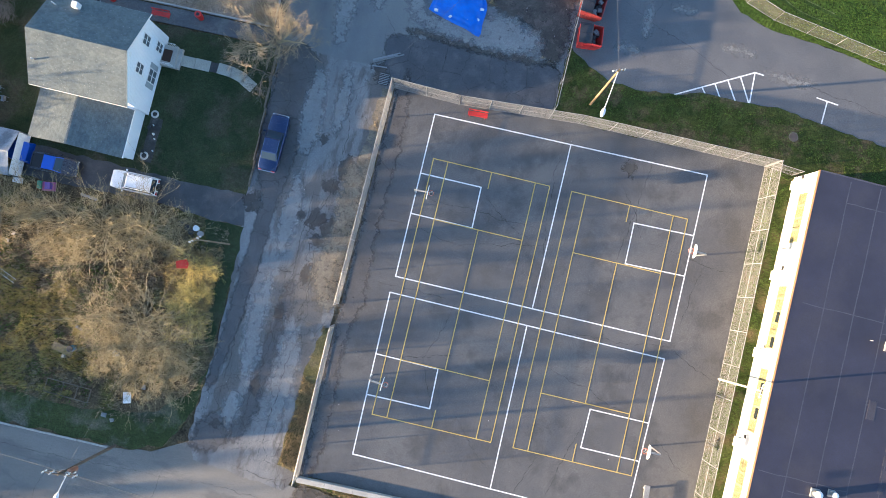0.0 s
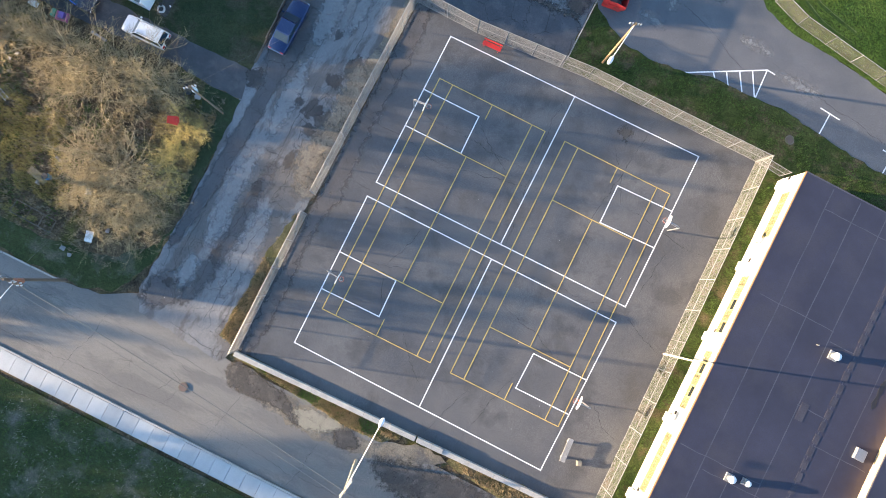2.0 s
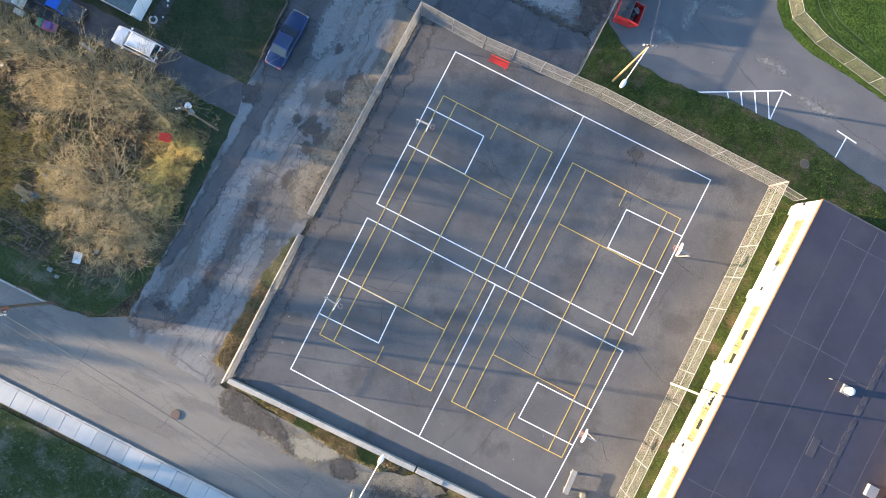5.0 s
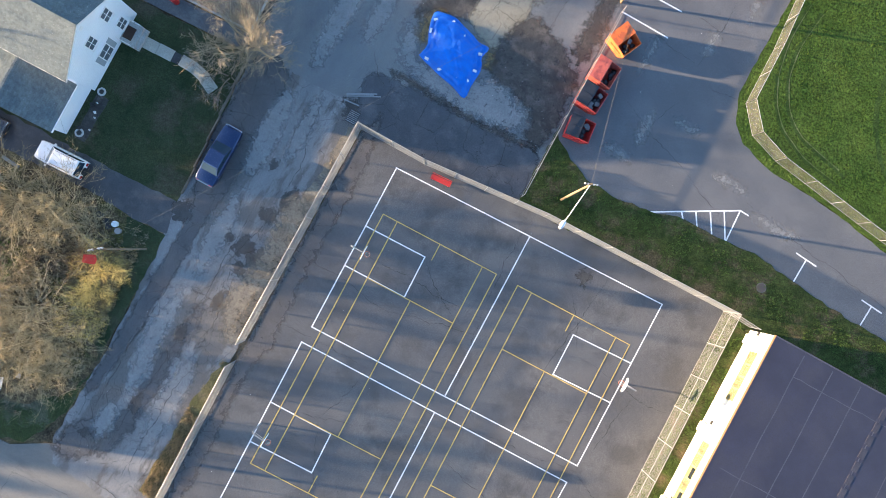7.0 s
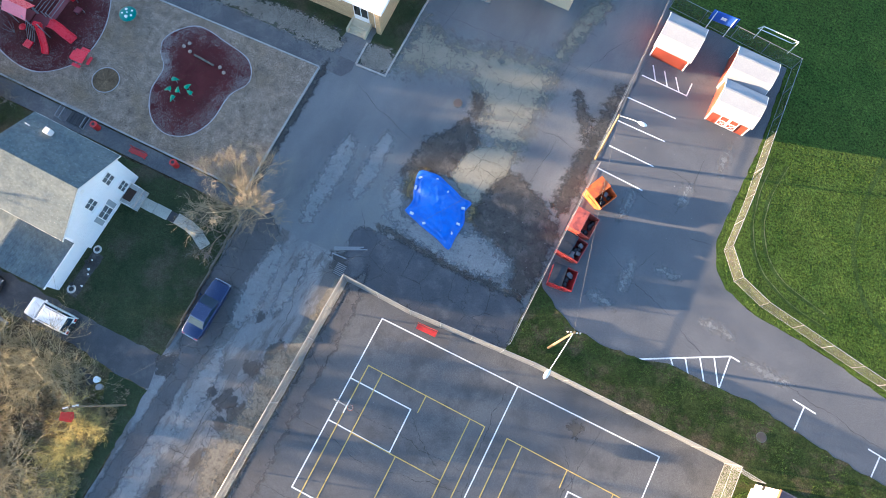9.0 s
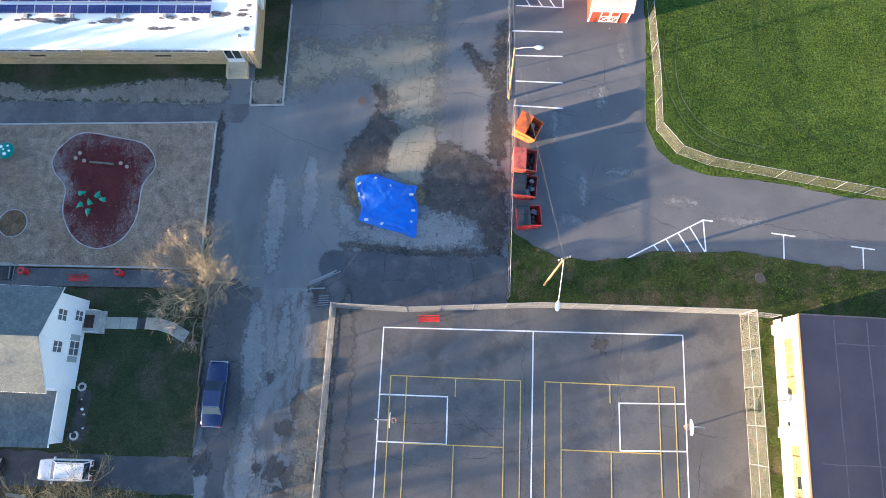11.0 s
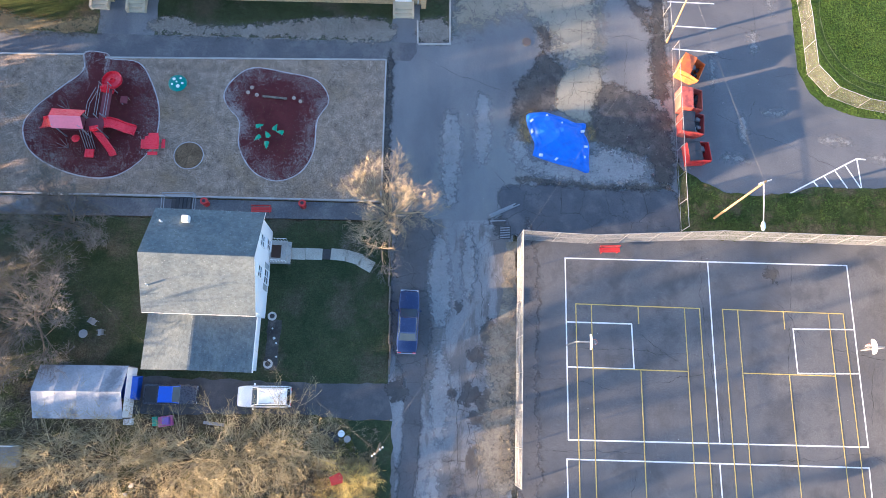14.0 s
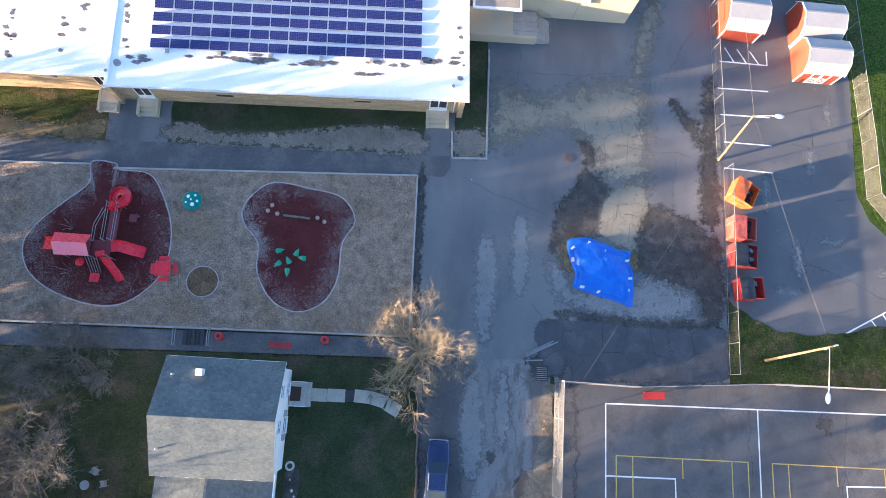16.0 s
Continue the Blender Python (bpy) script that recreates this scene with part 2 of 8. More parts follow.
M["white_line"] = mat("worn white marking paint", (0.62, 0.63, 0.64), (0.80, 0.80, 0.79), 1.5, 26, 0.7, 0.1, 0.003, grain=0.25)
M["yellow_line"] = mat("worn yellow marking paint", (0.50, 0.36, 0.08), (0.66, 0.49, 0.14), 1.0, 26, 0.75, 0.1, 0.003, grain=0.4)
M["crack"] = mat("crack filled with dirt", (0.03, 0.03, 0.03), (0.06, 0.057, 0.054), 2, 20, 0.95, 0.4, 0.01)
M["siding"] = mat("white vinyl siding", (0.74, 0.76, 0.79), (0.80, 0.81, 0.83), 0.5, 8, 0.5, 0.05, 0.003, grain=0.05)
M["shingle"] = mat("grey weathered asphalt shingles", (0.104, 0.126, 0.136), (0.152, 0.172, 0.172), 0.8, 12, 0.92, 0.5, 0.012, grain=0.3, island=0.13)
M["white_paint"] = plain("white painted board", (0.80, 0.80, 0.79), 0.45)
M["cream_wall"] = mat("cream painted masonry", (0.70, 0.67, 0.60), (0.80, 0.77, 0.70), 0.4, 9, 0.75, 0.15, 0.004, grain=0.08)
M["copper"] = plain("brown metal fascia", (0.20, 0.11, 0.06), 0.5, 0.3)
M["membrane"] = mat("dark rubber roof membrane", (0.020, 0.020, 0.036), (0.034, 0.034, 0.058), 0.25, 9, 0.6, 0.2, 0.008, grain=0.3, third=(0.040, 0.038, 0.052), third_scale=0.22, crisp=0.25)
M["seam"] = mat("pale membrane seam", (0.045, 0.045, 0.062), (0.080, 0.079, 0.098), 0.7, 9, 0.65, 0.2, 0.005)
M["white_roof"] = mat("white roof coating", (0.80, 0.81, 0.84), (0.88, 0.88, 0.89), 0.3, 6, 0.6, 0.15, 0.008, grain=0.06)
M["stain"] = mat("black roof stain", (0.05, 0.045, 0.05), (0.30, 0.28, 0.28), 0.9, 9, 0.8, 0.2, 0.004, grain=0.5)
M["tan_brick"] = mat("tan brick wall", (0.36, 0.255, 0.135), (0.52, 0.395, 0.23), 0.8, 9, 0.85, 0.2, 0.006, grain=0.38, stretch=(1, 1, 7))
M["tan_wall"] = mat("smooth tan wall", (0.46, 0.40, 0.28), (0.54, 0.47, 0.33), 0.3, 9, 0.8, 0.12, 0.004, grain=0.1)
M["galv"] = plain("galvanised steel", (0.29, 0.30, 0.31), 0.5, 0.5, 0.15)
M["wire"] = plain("galvanised fence wire", (0.19, 0.195, 0.20), 0.6, 0.2, 0.1)
M["pole_wood"] = mat("weathered wooden pole", (0.20, 0.135, 0.07), (0.34, 0.235, 0.115), 1.2, 14, 0.85, 0.4, 0.01, grain=0.3, stretch=(1, 1, 0.2))
M["bark"] = mat("grey brown bark", (0.14, 0.11, 0.08), (0.26, 0.21, 0.15), 1.5, 14, 0.9, 0.6, 0.02, grain=0.35)
M["twig"] = mat("tan bare twigs", (0.238, 0.190, 0.093), (0.40, 0.323, 0.164), 0.5, 10, 0.85, 0.1, 0.004, grain=0.25)
M["old_timber"] = mat("weathered grey brown timber", (0.11, 0.095, 0.075), (0.19, 0.165, 0.13), 1.2, 12, 0.9, 0.4, 0.01, grain=0.35)
M["twig_tree"] = mat("pale bare twigs", (0.24, 0.19, 0.118), (0.40, 0.32, 0.205), 0.5, 10, 0.85, 0.1, 0.004, grain=0.25)
M["twig_gold"] = mat("golden bare twigs", (0.54, 0.41, 0.10), (0.68, 0.54, 0.17), 0.5, 10, 0.85, 0.1, 0.004, grain=0.25)
M["twig_grey"] = mat("grey bare twigs", (0.105, 0.093, 0.080), (0.172, 0.154, 0.132), 0.5, 10, 0.85, 0.1, 0.004, grain=0.25)
M["solar"] = glass("dark blue solar cells", (0.018, 0.026, 0.125), 0.15)
M["blind"] = plain("cream blinds behind glass", (0.20, 0.18, 0.10), 0.25)
M["pane_curtain"] = glass("window glass before a drawn grey curtain", (0.11, 0.125, 0.14), 0.05)
M["pane"] = glass("dark window glass", (0.02, 0.025, 0.03), 0.05)


# ---- mesh helpers ----
def box(bm, x0, x1, y0, y1, z0, z1, bevel=0.0):
    r = bmesh.ops.create_cube(bm, size=1, matrix=Matrix.Translation(((x0 + x1) / 2, (y0 + y1) / 2, (z0 + z1) / 2)) @ Matrix.Diagonal((x1 - x0, y1 - y0, z1 - z0, 1)))
    if bevel:
        es = {e for v in r["verts"] for e in v.link_edges}
        bmesh.ops.bevel(bm, geom=list(es), offset=bevel, segments=2, affect="EDGES", profile=0.6)
    return bm


def tube(bm, p, q, r0, r1=None, n=6, caps=True):
    p, q = Vector(p), Vector(q)
    d = q - p
    if d.length < 1e-5:
        return bm
    m = Matrix.Translation((p + q) / 2) @ d.to_track_quat("Z", "Y").to_matrix().to_4x4()
    bmesh.ops.create_cone(bm, cap_ends=caps, segments=n, radius1=r0, radius2=r0 if r1 is None else r1, depth=d.length, matrix=m)
    return bm


def prism(bm, pts, z0, z1):
    """A slab over the outline pts from z0 to z1; z1 may be a list, one height a point."""
    tops = z1 if isinstance(z1, (list, tuple)) else [z1] * len(pts)
    low = [bm.verts.new((x, y, z0)) for x, y in pts]
    high = [bm.verts.new((x, y, z)) for (x, y), z in zip(pts, tops)]
    bm.faces.new(high)
    bm.faces.new(low[::-1])
    for i in range(len(pts)):
        j = (i + 1) % len(pts)
        bm.faces.new((low[i], low[j], high[j], high[i]))
    return bm


def hull(bm, pts):
    """The convex solid round some points."""
    vs = [bm.verts.new(p) for p in pts]
    bmesh.ops.convex_hull(bm, input=vs)
    return bm


def ball(bm, c, r, squash=1.0, n=8):
    bmesh.ops.create_uvsphere(bm, u_segments=n + 4, v_segments=n, radius=r, matrix=Matrix.Translation(c) @ Matrix.Diagonal((1, 1, squash, 1)))
    return bm


def B():
    return bmesh.new()


def part(name, bm, material, parent=None, label="", smooth=False):
    """Links a bmesh as one mesh object, under a thing or a part."""
    bmesh.ops.recalc_face_normals(bm, faces=bm.faces[:])
    me = bpy.data.meshes.new(name)
    bm.to_mesh(me)
    bm.free()
    if smooth:
        for f in me.polygons:
            f.use_smooth = True
    me.materials.append(M[material] if isinstance(material, str) else material)
    ob = new(name, me)
    ob.parent = parent
    if label:
        ob["label"] = label
    return ob


def raw(name, verts, faces, material, parent=None, label=""):
    me = bpy.data.meshes.new(name)
    me.from_pydata(verts, [], faces)
    me.materials.append(M[material] if isinstance(material, str) else material)
    ob = new(name, me)
    ob.parent = parent
    if label:
        ob["label"] = label
    return ob


def thing(name, m, label, category, group=""):
    ob = new(name)
    ob.empty_display_size = 0.3
    ob.matrix_world = m if isinstance(m, Matrix) else pose(*m)
    return tagged(ob, label, category, group)


def structure(ob, label, category="ground"):
    return tagged(ob, label, category, kind="structure")


RNG = random.Random(7)


def rough_edge(pts, amp=0.15, step=0.6, rng=RNG):
    """The outline pts with its edges broken into uneven short steps."""
    out = []
    for i, (x, y) in enumerate(pts):
        u, v = pts[(i + 1) % len(pts)]
        n = max(1, int(math.hypot(u - x, v - y) / step))
        for k in range(n):
            f = k / n
            a = amp if k else amp * 0.4
            out.append((x + (u - x) * f + rng.uniform(-a, a), y + (v - y) * f + rng.uniform(-a, a)))
    return out


def smooth_loop(pts, n=6):
    """A closed rounded curve through the points."""
    out = []
    for i in range(len(pts)):
        p0, p1, p2, p3 = (Vector(pts[(i + k) % len(pts)]) for k in (-1, 0, 1, 2))
        for k in range(n):
            t = k / n
            q = 0.5 * (2 * p1 + (p2 - p0) * t + (2 * p0 - 5 * p1 + 4 * p2 - p3) * t * t + (3 * p1 - p0 - 3 * p2 + p3) * t ** 3)
            out.append((q.x, q.y))
    return out


def sheet(name, pts, material, label, category="ground", top=0.0, low=-0.3, ragged=0.0):
    bm = prism(B(), rough_edge(pts, ragged) if ragged else pts, low, top)
    return structure(part(name, bm, material), label, category)


def ribbon(bm, pts, width, z, thick=0.0):
    """A flat band along a line of points."""
    pts = [Vector(p) for p in pts]
    side = []
    for i, p in enumerate(pts):
        d = (pts[min(i + 1, len(pts) - 1)] - pts[max(i - 1, 0)]).normalized()
        nrm = Vector((-d.y, d.x)) * (width[i] if isinstance(width, list) else width) / 2
        side.append((bm.verts.new((*(p + nrm), z)), bm.verts.new((*(p - nrm), z))))
    for (a, b), (c, d) in zip(side, side[1:]):
        bm.faces.new((b, a, c, d))
    return bm


# ---- ground ----
sheet("ground", [(-900, -900), (900, -900), (900, 900), (-900, 900)], "rough", "ground of dead weeds and leaf litter", top=-0.10, low=-0.5)
sheet("main_road", [(-300, -43.4), (300, -43.4), (300, -36.3), (30, -35.8), (-4.2, -35.6), (-14.0, -33.5), (-17.5, -35.4), (-30, -36.0), (-300, -36.0)], "main_road", "tan weathered asphalt road with cracks", "road", -0.004)
sheet("side_street", [(-14.6, -33.3), (-13.6, -35.2), (-5.2, -36.0), (-4.6, -34.6), (-4.6, 3.0), (-15.2, 3.0), (-15.2, -1.0), (-14.9, -10.6), (-14.3, -18), (-14.2, -26)], "street", "cracked and patched grey asphalt side street", "road", 0.004, ragged=0.12)
sheet("school_yard", [(-16.3, 2.0), (-4.3, 1.9), (-4.1, 1.5), (2.0, 1.36), (10.55, 2.1), (10.55, 60), (-60, 60), (-60, 18.0), (-16.3, 18.2)], "yard", "old asphalt yard with stains and cracks", "pavement", 0.0)
sheet("parking_lot", [(10.55, 9), (11.1, 8.3), (12.8, 7.3), (14.8, 6.4), (17.5, 6.2), (21.1, 6.6), (24.0, 7.4), (28.0, 7.4), (30.6, 7.7), (34.3, 7.1), (39.1, 6.6), (44.7, 6.2), (120, 5.0), (120, 10.5), (41, 13.5), (36.8, 14.3), (32.5, 14.8), (28.4, 15.1), (25.4, 16.0), (24.1, 17.2), (23.1, 19.8), (23.2, 23), (23.4, 29.3), (22.9, 38.8), (10.55, 39.4)], "parking", "grey asphalt parking lot with pale scuffs", "pavement", 0.004, ragged=0.08)
sheet("play_court", [(-4.25, -34.3), (9, -34.35), (30.7, -33.6), (30.7, -16), (30.7, 2.5), (13, 2.35), (2, 1.4), (-4.1, 1.55)], "court", "dark asphalt play court with painted games", "pavement", 0.02)
sheet("sports_field", [(120, 10.5), (120, 160), (10.4, 160), (10.4, 39.3), (22.9, 38.85), (23.4, 29.3), (23.2, 23), (23.1, 19.8), (24.1, 17.2), (25.4, 16.0), (28.4, 15.1), (32.5, 14.8), (36.8, 14.3), (41, 13.5)], "field", "bright mown sports field grass", "grass", 0.01, ragged=0.1)
sheet("verge_east", [(10.55, 2.2), (30.7, 2.5), (34.2, 2.4), (34.4, 2.2), (120, 2.2), (120, 5.6), (44.7, 6.6), (39.1, 7.0), (34.3, 7.5), (30.6, 8.1), (28.0, 7.8), (24.0, 7.8), (21.1, 7.0), (17.5, 6.6), (14.8, 6.8), (12.8, 7.7), (11.1, 8.7), (10.55, 9.4)], "verge", "patchy grass bank beside the parking lot", "grass", 0.035, ragged=0.12)
sheet("verge_fence", [(30.6, 2.5), (33.6, 2.2), (33.9, -60), (30.5, -60), (30.6, -16)], "verge", "strip of green grass between fence and building", "grass", 0.03, ragged=0.06)
sheet("verge_south", [(-4.3, -34.4), (9, -34.45), (12.7, -34.5), (11, -36.0), (7, -36.1), (2, -35.6), (-2, -35.2), (-4.0, -35.1)], "verge_dry", "strip of golden green grass along the court wall", "grass", 0.03, ragged=0.1)
sheet("verge_south_end", [(17.5, -34.0), (31, -33.6), (31, -36.4), (25, -35.9), (19, -35.4), (17, -34.9)], "verge_dry", "strip of dry grass along the court wall", "grass", 0.03, ragged=0.1)
sheet("verge_street", [(-6.3, -34), (-4.4, -34.4), (-4.4, -21.0), (-5.2, -21.2), (-5.9, -25), (-6.0, -30)], "verge_dry", "weedy strip along the fence", "grass", 0.03, ragged=0.16)
sheet("dirt_strip", [(-5.9, -18.8), (-4.4, -18.6), (-4.2, 1.4), (-5.2, 1.2), (-5.6, -4), (-6.3, -8), (-5.8, -11.5), (-6.6, -15)], "dirt", "strip of pale brown dirt along the fence", "ground", 0.025, ragged=0.2)
sheet("dirt_patch", [(-4.3, -35.6), (-1.7, -35.5), (2.3, -35.9), (6, -36.4), (10.5, -36.2), (14.5, -34.7), (17, -35.0), (14, -37.3), (8.6, -38.0), (5.9, -38.4), (0.9, -38.0), (-3, -36.9)], "dirt", "bare brown dirt at the road edge", "ground", 0.012, ragged=0.25)
sheet("house_lawn", [(-60, -11.6), (-22.8, -11.5), (-14.9, -11.4), (-15.1, -1), (-15.6, 2.5), (-60, 1.5)], "lawn", "dark short winter lawn round the house", "grass", 0.012, ragged=0.1)
sheet("driveway", [(-35, -11.2), (-22.8, -11.3), (-14.8, -11.2), (-14.4, -14.0), (-18, -14.1), (-22, -13.7), (-35, -14.2)], "drive", "dark asphalt driveway", "driveway", 0.02, ragged=0.12)
sheet("brush_lot", [(-60, -11.4), (-35, -12), (-35, -14.2), (-22, -13.7), (-18, -14.1), (-14.5, -14.0), (-14.3, -18), (-14.2, -26), (-14.5, -31), (-16.5, -34.8), (-19.5, -35.7), (-31, -35.9), (-60, -35.9)], "rough", "overgrown lot of dead weeds and leaf litter", "ground", 0.0, ragged=0.15)
sheet("grass_border", [(-60, -33.0), (-24, -33.0), (-18, -32.0), (-15, -29.0), (-14.4, -27), (-14.6, -31), (-16.6, -34.7), (-19.5, -35.6), (-31, -35.7), (-60, -35.7)], "southgrass", "dark green grass border by the road", "grass", 0.012, ragged=0.2)
sheet("corner_grass", [(-14.4, -14.1), (-18, -14.2), (-17.2, -17), (-16.2, -20), (-15.6, -24), (-14.4, -26), (-14.3, -18)], "lawn", "dark grass beside the street", "grass", 0.012, ragged=0.15)
sheet("south_meadow", [(-300, -45.3), (300, -45.9), (300, -300), (-300, -300)], "southgrass", "dark meadow with pale dead tufts", "grass", 0.0)
sheet("school_lawn", [(-37.6, 19.3), (-16.1, 20.1), (-16.1, 25), (-37.6, 25)], "lawn", "thin lawn in front of the school", "grass", 0.012, ragged=0.1)
sheet("school_lawn_west", [(-60, 18.9), (-42.7, 19.1), (-42.7, 25), (-60, 25)], "verge", "thin lawn beside the school steps", "grass", 0.012, ragged=0.1)
sheet("school_lawn_east", [(-13.5, 20.2), (-10.7, 20.4), (-10.9, 31.3), (-13.5, 31.3)], "lawn", "small lawn with a bare end beside the school", "grass", 0.02, ragged=0.04)
sheet("playground_bed", [(-60, 3.4), (-16.3, 4.4), (-16.5, 18.1), (-41.5, 16.7), (-43.4, 16.9), (-60, 16.0)], "chips", "playground bed of grey wood chips and leaves", "ground", 0.10)
sheet("school_path", [(-60, 15.98), (-43.4, 16.88), (-41.5, 16.7), (-16.45, 18.06), (-14.2, 18.2), (-13.6, 19.2), (-13.8, 20.1), (-16.3, 20.0), (-37.5, 19.3), (-60, 18.6)], "path", "dark asphalt path beside the playground", "path", 0.006)
sheet("playground_path", [(-60, 1.5), (-15.9, 2.7), (-15.9, 4.2), (-60, 3.2)], "path", "narrow asphalt path beside the playground", "path", 0.02)


# ---- fences ----
def chain_link(name, cover):
    """Fine woven wire, of which so much of the surface is covered."""
    m = bpy.data.materials.new(name)
    m.use_nodes = True
    nt = m.node_tree
    p = nt.nodes["Principled BSDF"]
    p.inputs["Base Color"].default_value = (0.20, 0.20, 0.195, 1)
    p.inputs["Roughness"].default_value = 0.55
    where = nt.nodes.new("ShaderNodeTexCoord").outputs["Object"]
    nt.links.new(ramp(nt, noise_at(nt, where, 1.1, 5.0), (cover * 0.6,) * 3, (cover * 1.4,) * 3, 0.3, 0.7), p.inputs["Alpha"])
    return m


M["thin_link"] = chain_link("thin chain link", 0.04)
M["field_link"] = chain_link("close woven chain link", 0.20)


def part_of_wires(a, b, high, parent, r=0.0012, pitch=0.055):
    """Slanting wires of a chain-link fence between two posts' feet."""
    rng = random.Random(int(a.x * 10 + b.y * 7))
    run, along = (b - a).length, (b - a).normalized()
    across = Vector((-along.y, along.x, 0))
    verts, faces = [], []
    for lean in (1, -1):
        s = -high if lean > 0 else 0.0
        while s < (run if lean > 0 else run + high):
            s += pitch * rng.uniform(0.9, 1.1)
            t0, t1 = (max(0.0, -s), min(high, run - s)) if lean > 0 else (max(0.0, s - run), min(high, s))
            if t1 - t0 < 0.05:
                continue
            ends = [Vector((*(a + along * (s + lean * t)), t)) for t in (max(t0, 0.04), t1)]
            up = Vector((*along, 0)) * -lean + Vector((0, 0, 1))
            k = len(verts)
            for e in ends:
                verts += [tuple(e + up * r * 0.7), tuple(e - up * r * 0.35 + across * r), tuple(e - up * r * 0.35 - across * r)]
            faces += [(k + i, k + (i + 1) % 3, k + 3 + (i + 1) % 3, k + 3 + i) for i in range(3)]
    return tagged(raw("wire_mesh", verts, faces, "wire", parent), label="woven galvanised wire", kind="stuff")


def chain_fence(name, line, high, label, bay=3.0, mid=True, post=0.034, group="", r=0.0012, link="thin_link"):
    """A chain-link fence along a line: posts, rails and a woven mesh of wires."""
    th = thing(name, (line[0][0], line[0][1], 0), label, "fence", group)
    o = Vector(line[0])
    rails = []
    for (a, b) in zip(line, line[1:]):
        a, b = Vector(a) - o, Vector(b) - o
        run, along = (b - a).length, (b - a).normalized()
        n = max(1, round(run / bay))
        for i in range(n + 1):
            p = a + along * run * i / n
            part("post", tube(B(), (p.x, p.y, -0.1), (p.x, p.y, high + 0.06), post, n=8), "galv", th)
        part("top_rail", tube(B(), (a.x, a.y, high), (b.x, b.y, high), post * 0.75, n=6), "galv", th)
        if mid:
            part("middle_rail", tube(B(), (a.x, a.y, high * 0.5), (b.x, b.y, high * 0.5), post * 0.6, n=6), "galv", th)
        part("bottom_rail", tube(B(), (a.x, a.y, 0.08), (b.x, b.y, 0.08), post * 0.5, n=6), "galv", th)
        if mid:
            part_of_wires(a, b, high, th, r)
        else:
            web = B()
            web.faces.new([web.verts.new(c) for c in ((a.x, a.y, 0.05), (b.x, b.y, 0.05), (b.x, b.y, high), (a.x, a.y, high))])
            part("wire_mesh", web, link, th, "woven galvanised wire")
    return th


chain_fence("court_fence", [(-4.2, -34.4), (-4.3, -20.7)], 3.0, "tall galvanised chain-link fence along the side street", r=0.0024)
chain_fence("court_fence", [(-4.4, -18.8), (-4.2, 1.55)], 3.0, "tall galvanised chain-link fence along the side street", r=0.0024)
chain_fence("court_fence", [(-4.2, 1.5), (2.0, 1.4), (13, 2.25), (30.55, 2.4)], 3.0, "tall galvanised chain-link fence behind the court", r=0.0030)
chain_fence("court_fence", [(30.6, 2.35), (30.6, -16), (30.55, -33.6)], 3.2, "tall galvanised chain-link fence beside the grass strip", r=0.0020)
chain_fence("court_fence", [(30.75, 2.4), (33.2, 2.2)], 2.0, "short chain-link fence joining the building", bay=2.4)
chain_fence("lot_fence", [(10.55, 2.9), (10.6, 8), (10.75, 20.9)], 1.7, "low chain-link fence between yard and parking lot", bay=2.6, mid=False)
chain_fence("lot_fence", [(10.2, 21.9), (10.1, 30.3), (10.0, 39.4)], 1.7, "low chain-link fence between yard and parking lot", bay=2.6, mid=False)
chain_fence("field_fence", [(10.4, 39.6), (23.3, 38.9), (23.7, 30.0), (24.0, 24.5), (24.0, 19.2), (25.8, 17.0), (28.6, 16.0), (31.8, 15.5), (37.5, 14.6), (45, 13.5), (70, 11.5)], 1.9, "chain-link fence round the sports field", bay=2.9, mid=False, link="field_link")

# low concrete wall along the south side of the court
wall = thing("low_wall", (-4.3, -34.5, 0), "low weathered concrete wall along the court", "wall")
wx = 0.0
for k in range(14):
    ln = 2.55
    if k in (7,):
        wx += 0.15
    part("block", box(B(), wx + 0.02, wx + ln, -0.46, 0.0, -0.1, 0.50 if k not in (6, 7) else 0.58, 0.03), "kerb", wall)
    wx += ln
wall.matrix_world = pose(-4.3, -34.45, 0, 0, 0, 1.3)


# ---- trees ----
def grow(rng, base, way, length, radius, level, levels, out, spread=0.55, up=0.25, kids=(4, 7), twist=0.25):
    """Branch segments (p, q, r0, r1, level), from the base outwards."""
    p, d = Vector(base), Vector(way).normalized()
    n = 4 if level < 2 else 3
    step = length / n
    points = [p.copy()]
    for i in range(n):
        d = (d + Vector((rng.uniform(-twist, twist), rng.uniform(-twist, twist), rng.uniform(-twist, twist) + up * 0.25))).normalized()
        q = p + d * step
        out.append((p.copy(), q.copy(), radius * (1 - 0.75 * i / n), radius * (1 - 0.75 * (i + 1) / n), level))
        p = q
        points.append(p.copy())
    if level >= levels:
        return
    for _ in range(rng.randint(*kids)):
        f = rng.uniform(0.25, 1.0) * n
        i = min(int(f), n - 1)
        start = points[i].lerp(points[i + 1], f - i)
        away = (d + Vector((rng.gauss(0, spread), rng.gauss(0, spread), rng.gauss(0, spread) + up))).normalized()
        grow(rng, start, away, length * rng.uniform(0.45, 0.72), max(radius * (1 - 0.75 * f / n) * 0.6, 0.004), level + 1, levels, out, spread, up, kids, twist)


